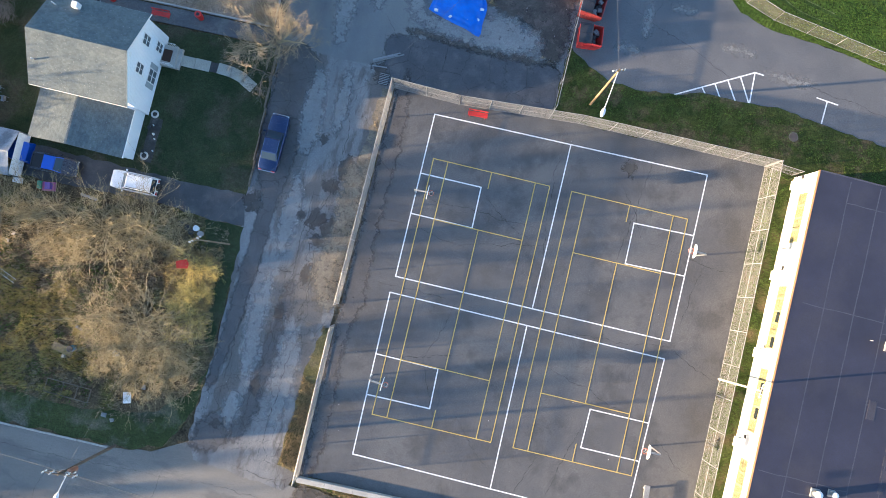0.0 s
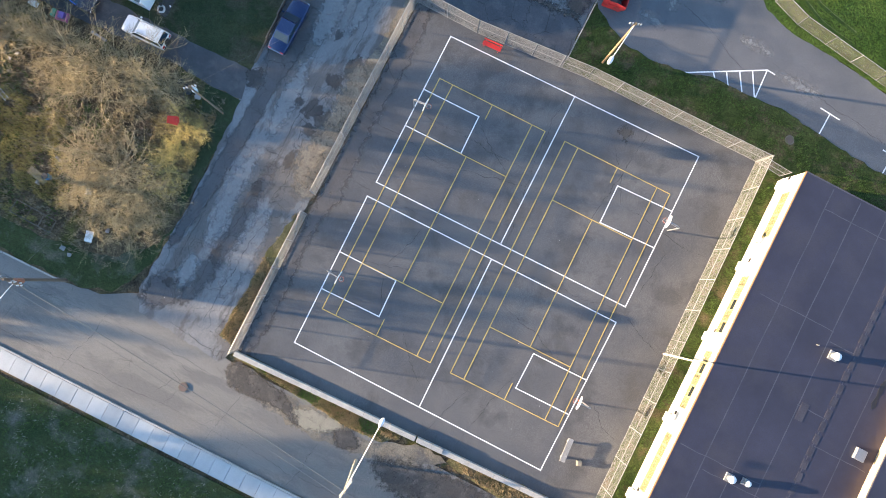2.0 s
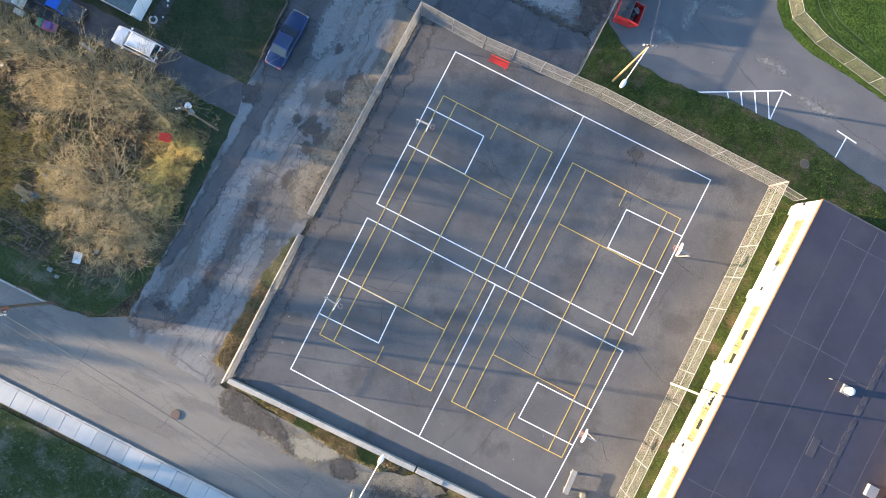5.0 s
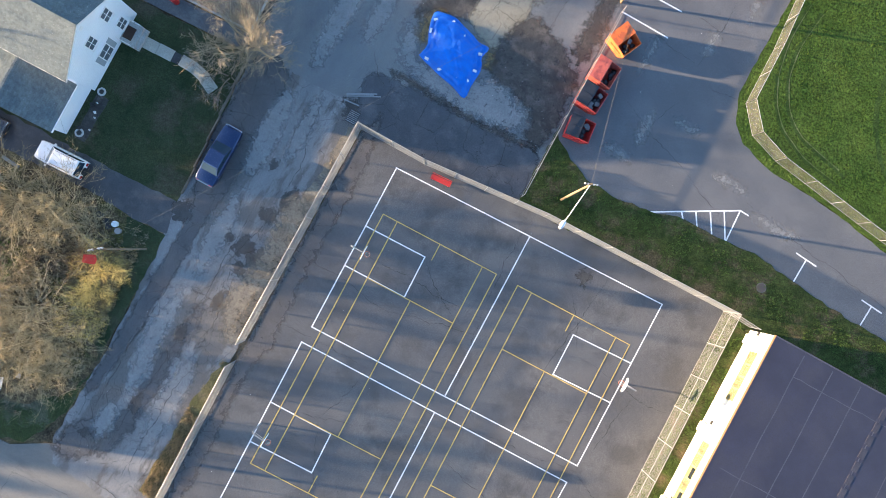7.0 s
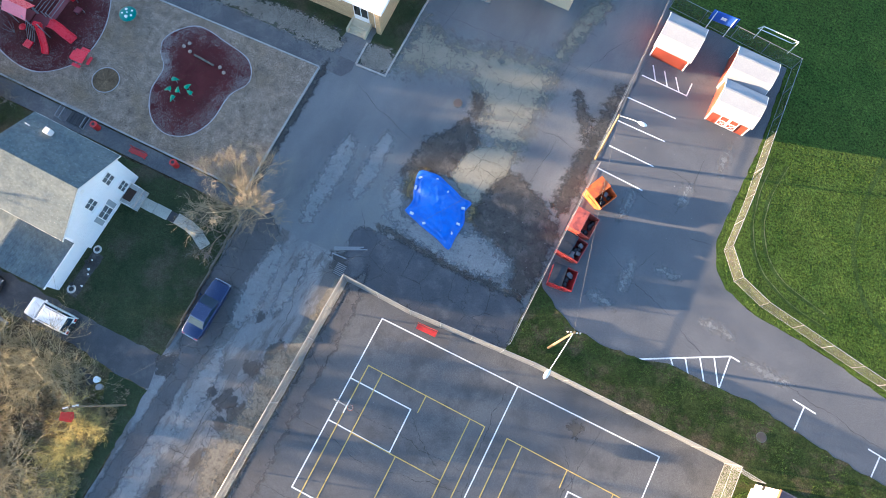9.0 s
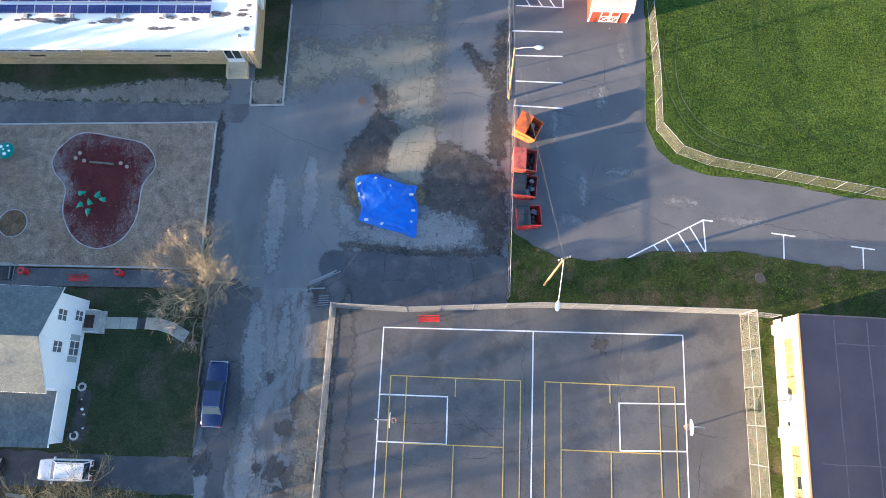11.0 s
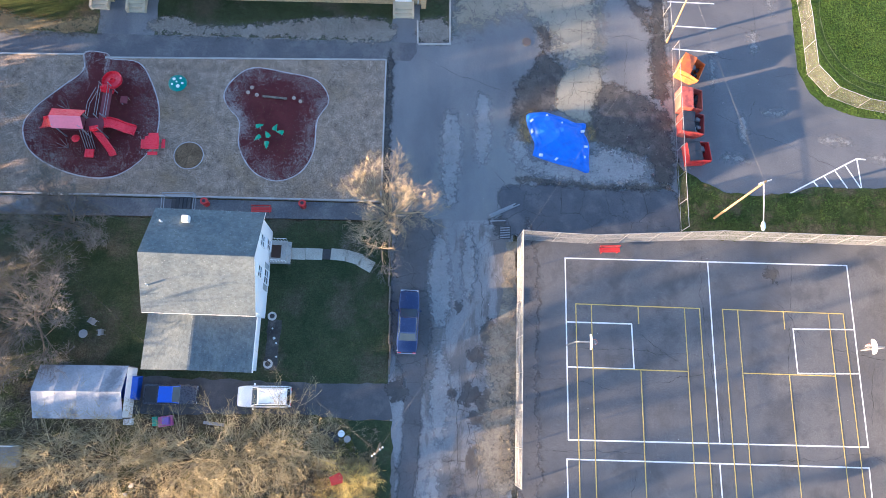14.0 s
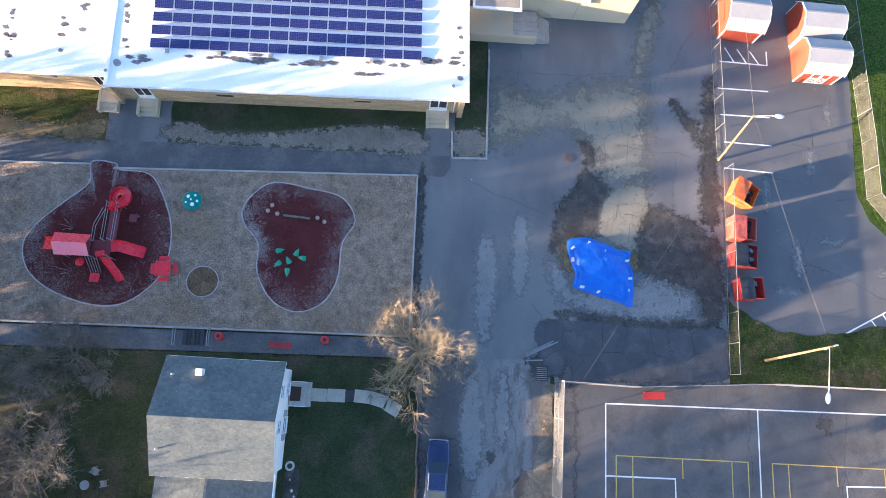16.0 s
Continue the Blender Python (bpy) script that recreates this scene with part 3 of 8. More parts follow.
def limbs_mesh(name, segs, material, parent, thin=0.006, sides=3):
    verts, faces = [], []
    for p, q, r0, r1, _ in segs:
        d = q - p
        u = d.cross(Vector((0.31, 0.17, 0.93))).normalized()
        v = d.cross(u).normalized()
        k = len(verts)
        for e, r in ((p, max(r0, thin)), (q, max(r1, thin * 0.7))):
            for i in range(sides):
                a = 2 * math.pi * i / sides
                verts.append(tuple(e + (u * math.cos(a) + v * math.sin(a)) * r))
        for i in range(sides):
            j = (i + 1) % sides
            faces.append((k + i, k + j, k + sides + j, k + sides + i))
    return raw(name, verts, faces, material, parent)


def bare_tree(m, label, seed, high=7.0, stems=1, levels=4, radius=0.16, spread=0.55, up=0.25, kids=(4, 7), twig="twig", trunk=0.3, lean=0.12, thin=0.006, name="tree", bark="bark", twist=0.25, group="", sparse=False):
    rng = random.Random(seed)
    th = thing(name, m, label, "tree" if name == "tree" else "shrub", group)
    segs = []
    for s in range(stems):
        a = 2 * math.pi * s / max(stems, 1) + rng.uniform(-0.4, 0.4)
        way = Vector((math.cos(a) * lean, math.sin(a) * lean, 1))
        root = (math.cos(a) * 0.15 * (stems > 1), math.sin(a) * 0.15 * (stems > 1), -0.05)
        grow(rng, root, way, high * rng.uniform(0.5, 0.62), radius, 0, levels, segs, spread, up, kids, twist)
    limbs_mesh("trunk", [s for s in segs if s[4] == 0], bark, th, thin, 8)
    if name == "tree":
        chain = [s for s in segs if s[4] == 1]
        for k in range(0, len(chain), 4):
            limbs_mesh("limb", chain[k:k + 4], bark, th, thin, 5)
    else:
        tagged(limbs_mesh("limb", [s for s in segs if s[4] == 1], bark, th, thin, 4), kind="stuff")
    fine = [s for s in segs if s[4] > 1 and not (sparse and s[4] == levels)]
    if sparse:  # every other twig
        tips = [s for s in segs if s[4] == levels]
        fine += [s for k, s in enumerate(tips) if (k // 3) % 2]
    tagged(limbs_mesh("crown", fine, twig, th, thin), label="bare twigs", kind="stuff")
    return th


bare_tree((-15.4, 3.3, 0.0), "bare tree with pale sunlit twigs beside the street", 11, 6.9, 10, 4, 0.12, 0.66, 0.15, (4, 5), "twig_tree", bark="stem_pale", lean=0.85, thin=0.0098, twist=0.28)
bare_tree((-16.0, 0.2, 0.0), "small bare tree growing by the garden fence", 12, 4.6, 4, 3, 0.06, 0.6, 0.1, (5, 7), "twig_grey", lean=0.7, thin=0.008)
bare_tree((-42.0, 1.2, 0.0), "grey bare tree behind the house", 13, 5.8, 8, 4, 0.08, 0.6, 0.14, (5, 6), "twig_grey", lean=0.95, thin=0.009, twist=0.22)
bare_tree((-43.8, -6.5, 0.0), "wide grey bare tree at the lawn's edge", 14, 8.0, 10, 4, 0.09, 0.58, 0.14, (5, 6), "twig_grey", lean=1.0, thin=0.009, twist=0.2)



def brush(m, label, seed, twig, stems=30, reach=3.6):
    """A clump of long curved stems that fan out from one root, with side twigs."""
    rng = random.Random(seed)
    th = thing("brush", m, label, "shrub", "brush of the overgrown lot")
    main, side = [], []
    for s in range(stems):
        a = 2 * math.pi * s / stems + rng.uniform(-0.3, 0.3)
        lean = rng.uniform(0.15, 1.5)
        root = (math.cos(a) * rng.uniform(0, 0.6), math.sin(a) * rng.uniform(0, 0.6), -0.05)
        segs = []
        grow(rng, root, (math.cos(a) * lean, math.sin(a) * lean, 1.0), reach * rng.uniform(0.6, 1.15), 0.03, 0, 3, segs, 0.55, 0.03, (3, 4), 0.26)
        main += [g for g in segs if g[4] < 2]
        side += [g for g in segs if g[4] > 1]
    tagged(limbs_mesh("stem", main, "stem_brush" if twig == "twig" else twig, th, 0.015, 4), kind="stuff")
    tagged(limbs_mesh("crown", side, twig, th, 0.008), label="bare twigs", kind="stuff")
    return th


BRUSH = [(-26.8, -17.4, 1.05, 0), (-22.8, -16.4, 1.0, 0), (-29.8, -17.4, 1.0, 0), (-20.2, -16.4, 0.65, 0), (-24.2, -24.6, 0.95, 0), (-21.2, -24.6, 1.05, 0), (-18.4, -25.6, 0.85, 0), (-20.6, -28.3, 0.95, 0), (-17.6, -28.9, 0.7, 0), (-16.6, -27.2, 0.5, 0),
         (-17.3, -20.9, 0.6, 1), (-17.5, -18.9, 0.6, 1), (-24.6, -15.9, 0.75, 0), (-32.8, -17.2, 0.9, 0), (-36.0, -17.4, 0.95, 0), (-17.2, -23.4, 0.55, 1), (-40.2, -17.4, 1.0, 0), (-44.8, -17.5, 1.0, 0), (-23.4, -27.4, 0.7, 0), (-28.4, -20.4, 0.7, 0)]
kinds = {}
for i, (bx, by, bs_, gold) in enumerate(BRUSH):
    key = (gold, i % 3)
    m = pose(bx, by, 0, 0, 0, 70 * i)
    if key not in kinds:
        ob = kinds[key] = brush(m, "dense bare brush with %s twigs in the overgrown lot" % ("golden" if gold else "tan"), 100 + i, "twig_gold" if gold else "twig")
    else:
        ob = copy_thing(kinds[key], m)
    ob.scale = (bs_, bs_, bs_ * (0.40 if gold else 0.72 if by > -18 and bx < -21 else 0.48))

# unseen bare trees added to the west, so their long shadows cross the lots
far = bare_tree((-60, -3, 0), "unseen dense bare tree added west for its shadow", 60, 9.5, 5, 4, 0.2, 0.6, 0.15, (5, 6), "twig_grey", lean=0.45, thin=0.046, group="western trees", sparse=True)
for k, (fx, fy, fs) in enumerate([(-62, 1, 1.15), (-60, 5, 0.62), (-66, 9, 1.2), (-65, -7, 1.0), (-58, 9, 0.9), (-70, 3, 1.2), (-63, -12, 0.55), (-57, -9, 0.5), (-55, -12, 0.55), (-64, 13, 1.0), (-58, -18, 0.62), (-63, -22, 0.65), (-60, -20.3, 0.72), (-59, -44.8, 0.8), (-62, -46.2, 0.85), (-58, -47.5, 0.8), (-63, -48.6, 0.85), (-60, -49.6, 0.75), (-60, -63, 1.0), (-64, -68, 1.1), (-59, -73, 1.0), (-66, -78, 1.1), (-62, -84, 1.0)]):
    t = copy_thing(far, pose(fx, fy, 0, 0, 0, 67 * k))
    t.scale = (fs, fs, fs)


def tall_tree(m, label, seed, bole=8.2, spread=2.6):
    """A tree with a long bare trunk and a crown high above the ground."""
    rng = random.Random(seed)
    th = thing("tree", m, label, "tree", "western trees")
    part("trunk", tube(B(), (0, 0, -0.1), (0, 0, bole), 0.26, 0.17, 10), "bark", th)
    segs = []
    for k in range(7):
        a = k * 0.9 + rng.uniform(-0.2, 0.2)
        grow(rng, (0, 0, bole - 0.1 * k), (math.cos(a) * 0.9, math.sin(a) * 0.9, 0.75), spread * rng.uniform(0.8, 1.2), 0.11, 1, 3, segs, 0.5, 0.1, (5, 7), 0.22)
    for k in range(0, len([g for g in segs if g[4] == 1]), 4):
        limbs_mesh("limb", [g for g in segs if g[4] == 1][k:k + 4], "bark", th, 0.04, 5)
    tagged(limbs_mesh("crown", [g for g in segs if g[4] > 1], "twig_grey", th, 0.035), label="bare twigs", kind="stuff")
    return th


# unseen too: high crowns added to shade court and road beyond the brush
tall = tall_tree((-65, -26, 0), "unseen tall tree with a high crown, added west for its shadow", 71)
for k, (fx, fy, fs) in enumerate([(-66, -33.5, 1.08), (-64, -40.5, 1.02), (-67, -47.5, 1.1), (-72, -30.5, 1.2), (-60, -61.5, 1.0), (-63, -65, 1.05), (-58, -67.5, 1.0)]):
    t = copy_thing(tall, pose(fx, fy, 0, 0, 0, 53 * k))
    t.scale = (fs, fs, fs)


# ---- painted games, patches and cracks ----
def stripes(name, lines, width, material, label, z):
    th = tagged(new(name), label, "court marking", kind="structure")
    for k, (a, b) in enumerate(lines):
        d = (Vector(b) - Vector(a)).normalized() * width / 2
        bm = ribbon(B(), [Vector(a) - d, Vector(a).lerp(Vector(b), 0.5), Vector(b) + d], width, z + 0.0005 * k)
        part("line", bm, material, th)
    return th


def frame_lines(*pts):
    return [(pts[i], pts[(i + 1) % len(pts)]) for i in range(len(pts))]


Z = 0.024
stripes("basketball_lines_north", frame_lines((0, 0), (25.6, 0.39), (25.5, -15.22), (0, -15.24)) + [((12.78, 0.19), (12.7, -15.1))]
        + [((0, -5.58), (5.67, -5.56)), ((5.67, -5.56), (5.72, -9.38)), ((5.72, -9.38), (0, -9.36)), ((25.55, -5.35), (20.0, -5.5)), ((20.0, -5.5), (20.02, -9.3)), ((20.02, -9.3), (25.5, -9.15))], 0.115, "white_line", "white painted basketball court lines", Z)
stripes("basketball_lines_south", frame_lines((-0.15, -16.75), (25.35, -16.88), (24.98, -31.88), (0, -31.5)) + [((12.57, -16.84), (12.64, -31.7))]
        + [((-0.05, -22.4), (5.65, -22.45)), ((5.65, -22.45), (5.75, -26.05)), ((5.75, -26.05), (0, -26.1)), ((25.2, -22.8), (19.8, -22.8)), ((19.8, -22.8), (19.72, -26.3)), ((19.72, -26.3), (25.1, -26.3))], 0.115, "white_line", "white painted basketball court lines", Z)
for cx, nm in ((6.3, "tennis_lines_west"), (19.25, "tennis_lines_east")):
    y0, y1, ys0, ys1 = -4.0, -27.7, -9.42, -22.4
    L = [((cx - 5.45, y0), (cx + 5.45, y0)), ((cx - 5.45, y1), (cx + 5.45, y1))]
    L += [((cx + s, y0), (cx + s, y1)) for s in (-5.45, -4.1, 4.1, 5.45)]
    L += [((cx - 4.1, ys0), (cx + 4.1, ys0)), ((cx - 4.1, ys1), (cx + 4.1, ys1)), ((cx, ys0), (cx, ys1)), ((cx, y0), (cx, y0 - 1.5)), ((cx, y1), (cx, y1 + 1.6))]
    stripes(nm, L, 0.085, "yellow_line", "faded yellow painted tennis court lines", Z + 0.011)

PARK = [((10.9, 31.6), (15.4, 31.6)), ((10.6, 28.85), (15.3, 28.95)), ((10.7, 26.25), (15.3, 26.35)), ((11.0, 23.6), (15.3, 23.6)), ((10.9, 21.1), (15.3, 21.0)), ((15.4, 31.6), (15.4, 32.95)),
        ((11.4, 33.0), (12.2, 31.65)), ((12.6, 32.95), (13.4, 31.65)), ((13.8, 32.85), (14.6, 31.65)),
        ((21.0, 6.95), (27.9, 10.75)), ((27.9, 10.75), (28.7, 10.7)), ((27.9, 10.75), (28.0, 7.7)), ((23.4, 8.25), (23.9, 7.6)), ((24.5, 8.85), (25.2, 7.7)), ((25.6, 9.45), (26.6, 7.8)), ((26.7, 10.0), (27.95, 7.75)),
        ((34.0, 9.8), (36.0, 9.6)), ((35.0, 9.7), (34.85, 6.9)), ((41.0, 8.9), (43.0, 8.7)), ((42.0, 8.8), (41.8, 6.3))]
stripes("parking_lines", PARK, 0.13, "white_line", "white painted parking bay lines", 0.008)


def patch(name, pts, material, label, z, ragged=0.12, loop=4, soft=0.45):
    """A thin patch on the ground; rim rises from 0 outside its outline to 1 inside."""
    ring = np.array(rough_edge(smooth_loop(pts, loop), ragged, 0.5))
    lo, hi = ring.min(0) - soft, ring.max(0) + soft
    step = min(0.3, max(0.1, min(hi - lo) / 14))
    nx, ny = (int(v) + 2 for v in (hi - lo) / step)
    gx, gy = np.meshgrid(lo[0] + step * np.arange(nx), lo[1] + step * np.arange(ny))
    near, inside = np.full(gx.shape, 9e9), np.zeros(gx.shape, bool)
    for (x0, y0), (x1, y1) in zip(ring, np.roll(ring, -1, 0)):
        dx, dy = x1 - x0, y1 - y0
        k = np.clip(((gx - x0) * dx + (gy - y0) * dy) / (dx * dx + dy * dy + 1e-9), 0, 1)
        near = np.minimum(near, np.hypot(gx - x0 - k * dx, gy - y0 - k * dy))
        if abs(dy) > 1e-9:
            inside ^= ((y0 > gy) != (y1 > gy)) & (gx < dx * (gy - y0) / dy + x0)
    value = np.clip(0.5 + np.where(inside, near, -near) / (2 * soft), 0, 1)
    verts = [(x, y, z) for x, y in zip(gx.ravel().tolist(), gy.ravel().tolist())]
    faces = [(j * nx + i, j * nx + i + 1, (j + 1) * nx + i + 1, (j + 1) * nx + i) for j in range(ny - 1) for i in range(nx - 1) if value[j:j + 2, i:i + 2].max() > 0.01]
    ob = raw(name, verts, faces, material)
    rim = ob.data.attributes.new("rim", "FLOAT", "POINT")
    rim.data.foreach_set("value", value.ravel().astype(np.float32))
    return structure(ob, label, "pavement")


patch("dark_apron", [(-5.2, 1.9), (2.0, 1.75), (10.2, 2.4), (10.3, 6.6), (8.0, 6.9), (5.8, 6.7), (0.2, 6.8), (-3.2, 6.6), (-5.8, 6.2), (-5.6, 3.6)], "dark_asphalt", "newer dark asphalt behind the court", 0.0052, 0.12, 2, 0.3)
patch("yard_patch", [(-1.9, 20.0), (-0.6, 19.2), (0.4, 18.1), (-0.3, 16.3), (-0.7, 14.2), (-3.2, 13.4), (-4.7, 12.3), (-4.5, 14.3), (-4.2, 16.4), (-2.9, 17.9)], "worn_soil", "dark worn patch of broken asphalt", 0.006, 0.18, 4, 0.5)
patch("yard_patch", [(0.4, 17.9), (2.0, 18.8), (3.6, 18.6), (3.9, 16.9), (3.3, 13.0), (1.2, 13.0), (-0.5, 14.2), (-0.6, 16.2)], "worn_lit_tan", "pale tan concrete patch in the yard", 0.010, 0.03, 1, 0.2)
patch("yard_patch", [(3.4, 16.1), (4.9, 17.0), (6.8, 16.3), (8.1, 15.7), (9.2, 14.8), (10.1, 13.8), (10.2, 7.6), (8.4, 7.5), (7.9, 9.3), (5.9, 10.3), (3.6, 10.6), (2.6, 12.3)], "worn_soil", "dark soil spread over the yard by the fence", 0.014, 0.2, 4, 0.5)
patch("yard_patch", [(2.2, 10.0), (4.0, 10.3), (5.9, 9.8), (7.7, 8.9), (6.9, 7.6), (4.2, 7.1), (0.2, 7.2), (-2.4, 7.6), (-4.2, 8.6), (-5.1, 11.2), (-3.8, 11.0), (-2.4, 8.9)], "worn_pale", "pale washed-out asphalt below the tarpaulin", 0.018, 0.25, 4, 0.6)
patch("yard_patch", [(-4.0, 7.3), (0.2, 7.0), (5.0, 6.9), (8.6, 7.3), (9.8, 7.0), (5.0, 6.5), (0, 6.6), (-4, 6.9)], "worn_soil", "dark gravel along the edge of the newer asphalt", 0.020, 0.12, 2, 0.3)
patch("yard_patch", [(8.7, 16.0), (10.2, 16.0), (10.2, 21), (10.1, 26), (10.0, 30), (9.2, 28.5), (8.9, 24), (8.6, 20)], "worn_soil", "dark damp strip along the fence", 0.008, 0.1, 2, 0.6)
patch("yard_patch", [(6.0, 27.4), (6.9, 26.8), (8.2, 25.2), (8.9, 23.4), (8.3, 23.2), (7.2, 25.0), (6.2, 26.4)], "worn_soil", "dark oil stains on the yard", 0.007, 0.1, 2, 0.5)
# tan here also paints the sunlit stretch of the yard into the colour
patch("yard_patch", [(-10.3, 26.9), (-5.9, 26.2), (1.1, 28.3), (3.6, 27.6), (3.6, 18.8), (1.4, 18.8), (-0.4, 20.2), (-1.6, 22.2), (-3.9, 24.3), (-7.8, 22.5), (-10.3, 21.5)], "worn_lit_tan", "tan concrete with painted sunlight by the school steps", 0.005, 0.1, 1, 1.4)
patch("yard_patch", [(2.7, 29.7), (3.1, 33.4), (3.9, 37.3), (5.4, 36.7), (4.2, 33.0), (3.6, 29.6)], "worn_lit_tan", "pale mossy streak on the yard", 0.007, 0.2, 2, 0.7)
patch("yard_patch", [(-2.5, 22.6), (-1.5, 22.5), (-0.9, 21.4), (-1.3, 20.2), (-1.9, 20.3), (-1.8, 21.3)], "worn_soil", "dark broken asphalt round a drain", 0.009, 0.1, 3, 0.3)
# the side street: a dark strip along its kerb, pale lanes, broken tar
patch("street_patch", [(-14.8, 2.6), (-11.6, 2.6), (-11.3, -5.7), (-12.1, -11.6), (-12.1, -15), (-12.6, -22), (-13.4, -28), (-14.2, -28.4), (-13.9, -22), (-13.6, -15), (-13.6, -10.4), (-14.8, -8)], "worn_grey", "dark asphalt strip along the street's edge", 0.008, 0.12, 2, 0.25)
patch("street_patch", [(-9.4, -18.5), (-8.6, -18.5), (-8.8, -24), (-9.3, -30), (-10.4, -33), (-11.0, -32.4), (-10.2, -27)], "worn_grey", "dark worn seam between the street's lanes", 0.0092, 0.2, 2, 0.5)
patch("street_patch", [(-13.4, -31.0), (-12.0, -30.6), (-11.2, -32.2), (-12.0, -34.0), (-14.4, -33.8)], "worn_grey", "dark broken asphalt at the street corner", 0.0094, 0.2, 2, 0.5)
for k, (sx_, sy_, lx, ly) in enumerate([(-10.9, -2.5, 0.9, 4.6), (-8.4, -1.0, 0.6, 3.2), (-10.6, -12.0, 0.8, 4.0), (-11.2, -22.5, 0.8, 4.8), (-7.6, -26.5, 0.9, 4.6), (-11.6, -30.0, 0.7, 1.6), (-10.2, 9.0, 0.9, 5.0), (-7.4, 12.0, 0.7, 4.0)]):
    patch("street_patch", [(sx_ + lx * math.cos(a) * RNG.uniform(0.7, 1.2), sy_ + ly * math.sin(a) * RNG.uniform(0.8, 1.1)) for a in [i * math.pi / 6 for i in range(12)]], "worn_pale", "pale worn lane in the street", 0.0104 + 0.0012 * k, 0.1, 2, 0.35)
for k, (sx_, sy_, lx, ly) in enumerate([(-6.7, -6.8, 0.6, 1.3), (-7.6, -8.6, 0.7, 0.9), (-8.2, -11.8, 1.0, 1.1), (-6.9, -12.4, 0.8, 0.9), (-9.6, -11.9, 0.5, 0.5), (-14.1, -11.7, 0.9, 1.1), (-7.7, -13.8, 0.6, 0.6), (-9.3, -4.6, 0.35, 0.5), (-9.4, -20.6, 0.5, 0.8), (-9.9, -27.6, 0.45, 0.9), (-12.6, -31.8, 0.5, 0.4), (-5.9, 2.8, 0.8, 0.7), (-7.9, -17.0, 0.4, 1.2)]):
    patch("street_patch", [(sx_ + lx * math.cos(a) * RNG.uniform(0.5, 1.3), sy_ + ly * math.sin(a) * RNG.uniform(0.5, 1.3)) for a in [i * math.pi / 6 for i in range(12)]], "worn_tar", "broken black tar in the street", 0.0204 + 0.0012 * k, 0.14, 2, 0.3)
patch("street_patch", [(-6.8, -6.5), (-5.2, -6.5), (-4.6, -10), (-4.6, -19), (-6.4, -19), (-7.4, -16), (-6.6, -12)], "worn_dust", "dry tan dirt washed on to the street", 0.0375, 0.2, 2, 0.5)
# darker ragged strip just inside the street fence
patch("court_patch", [(-4.1, -33.4), (-2.9, -33.2), (-2.7, -28), (-3.0, -21), (-2.2, -18.5), (-2.6, -12), (-2.4, -6), (-2.6, 0.4), (-4.0, 1.2)], "worn_grey", "dark strip inside the fence", 0.0215, 0.15, 2, 0.4)
# dark strip east of the edging, in the soil colour
patch("bed_edge", [(-16.15, 4.2), (-15.6, 4.2), (-15.7, 11), (-15.75, 18.0), (-16.3, 18.1)], "worn_soil", "dark strip beside the playground edging", 0.009, 0.08, 2, 0.25)
patch("court_patch", [(18.0, -0.3), (18.6, -0.2), (19.2, -0.5), (18.9, -1.0), (18.7, -1.5), (18.4, -1.0), (17.9, -0.9)], "worn_tar", "dark tar patch on the court", 0.023, 0.05)
patch("soil_patch", [(-4.3, -36.1), (-3.1, -35.4), (0.4, -35.8), (2.2, -36.6), (3.6, -38.0), (1.2, -37.3), (-1.0, -37.6), (-3.4, -37.4)], "worn_soil", "dark heap of soil at the road edge", 0.03, 0.12, 3, 0.3)
patch("soil_patch", [(6.8, -36.9), (7.7, -36.2), (9.1, -36.7), (9.0, -37.6), (7.6, -38.0)], "worn_soil", "dark soil at the road edge", 0.03, 0.12, 3, 0.3)
patch("soil_patch", [(2.5, -36.8), (5.6, -35.9), (7.7, -36.2), (6.5, -37.1), (5.2, -37.7), (3.4, -38.0)], "worn_lit_tan", "pale dried mud at the road edge", 0.026, 0.1, 3, 0.3)
patch("soil_patch", [(11.0, -38.0), (13.4, -36.8), (17.8, -36.0), (24, -36.4), (24, -39.0), (18.6, -39.0), (14.5, -39.6)], "worn_soil", "dark damp gravel at the road edge", 0.02, 0.2, 3, 0.7)


patch("bare_strip", [(-37.6, 19.5), (-31, 19.6), (-24, 19.9), (-16.3, 20.1), (-16.4, 22.2), (-20, 22.3), (-23, 22.1), (-28.2, 21.0), (-33.4, 20.5), (-35.6, 21.3), (-37.7, 20.8)], "worn_chips", "bare grey soil along the path", 0.022, 0.12, 3, 0.5)
patch("bare_end", [(-13.4, 20.2), (-10.8, 20.3), (-10.8, 22.6), (-13.4, 22.4)], "worn_chips", "bare grey soil at the lawn's end", 0.026, 0.1, 3)
patch("bare_strip", [(-52, 18.8), (-46, 19.0), (-42.9, 19.2), (-42.9, 21.0), (-44, 20.6), (-47, 20.2), (-50, 20.4), (-52, 21.4)], "worn_dirt", "bare brown soil beside the school lawn", 0.022, 0.2, 3, 0.5)


for k, (sx_, sy_, lx, ly) in enumerate([(17.2, 13.2, 0.35, 1.6), (20.4, 15.0, 1.4, 0.3), (14.6, 19.0, 0.3, 1.8), (19.0, 22.5, 0.4, 1.3), (16.0, 10.2, 1.5, 0.35), (26.0, 12.4, 1.8, 0.3), (21.0, 27.0, 0.3, 1.5), (31.5, 10.8, 2.2, 0.35)]):
    patch("scuff", [(sx_ + lx * math.cos(a) * RNG.uniform(0.6, 1.2), sy_ + ly * math.sin(a) * RNG.uniform(0.6, 1.2)) for a in [i * math.pi / 5 for i in range(10)]], "worn_pale", "pale scuff on the parking asphalt", 0.0062, 0.03, 2)


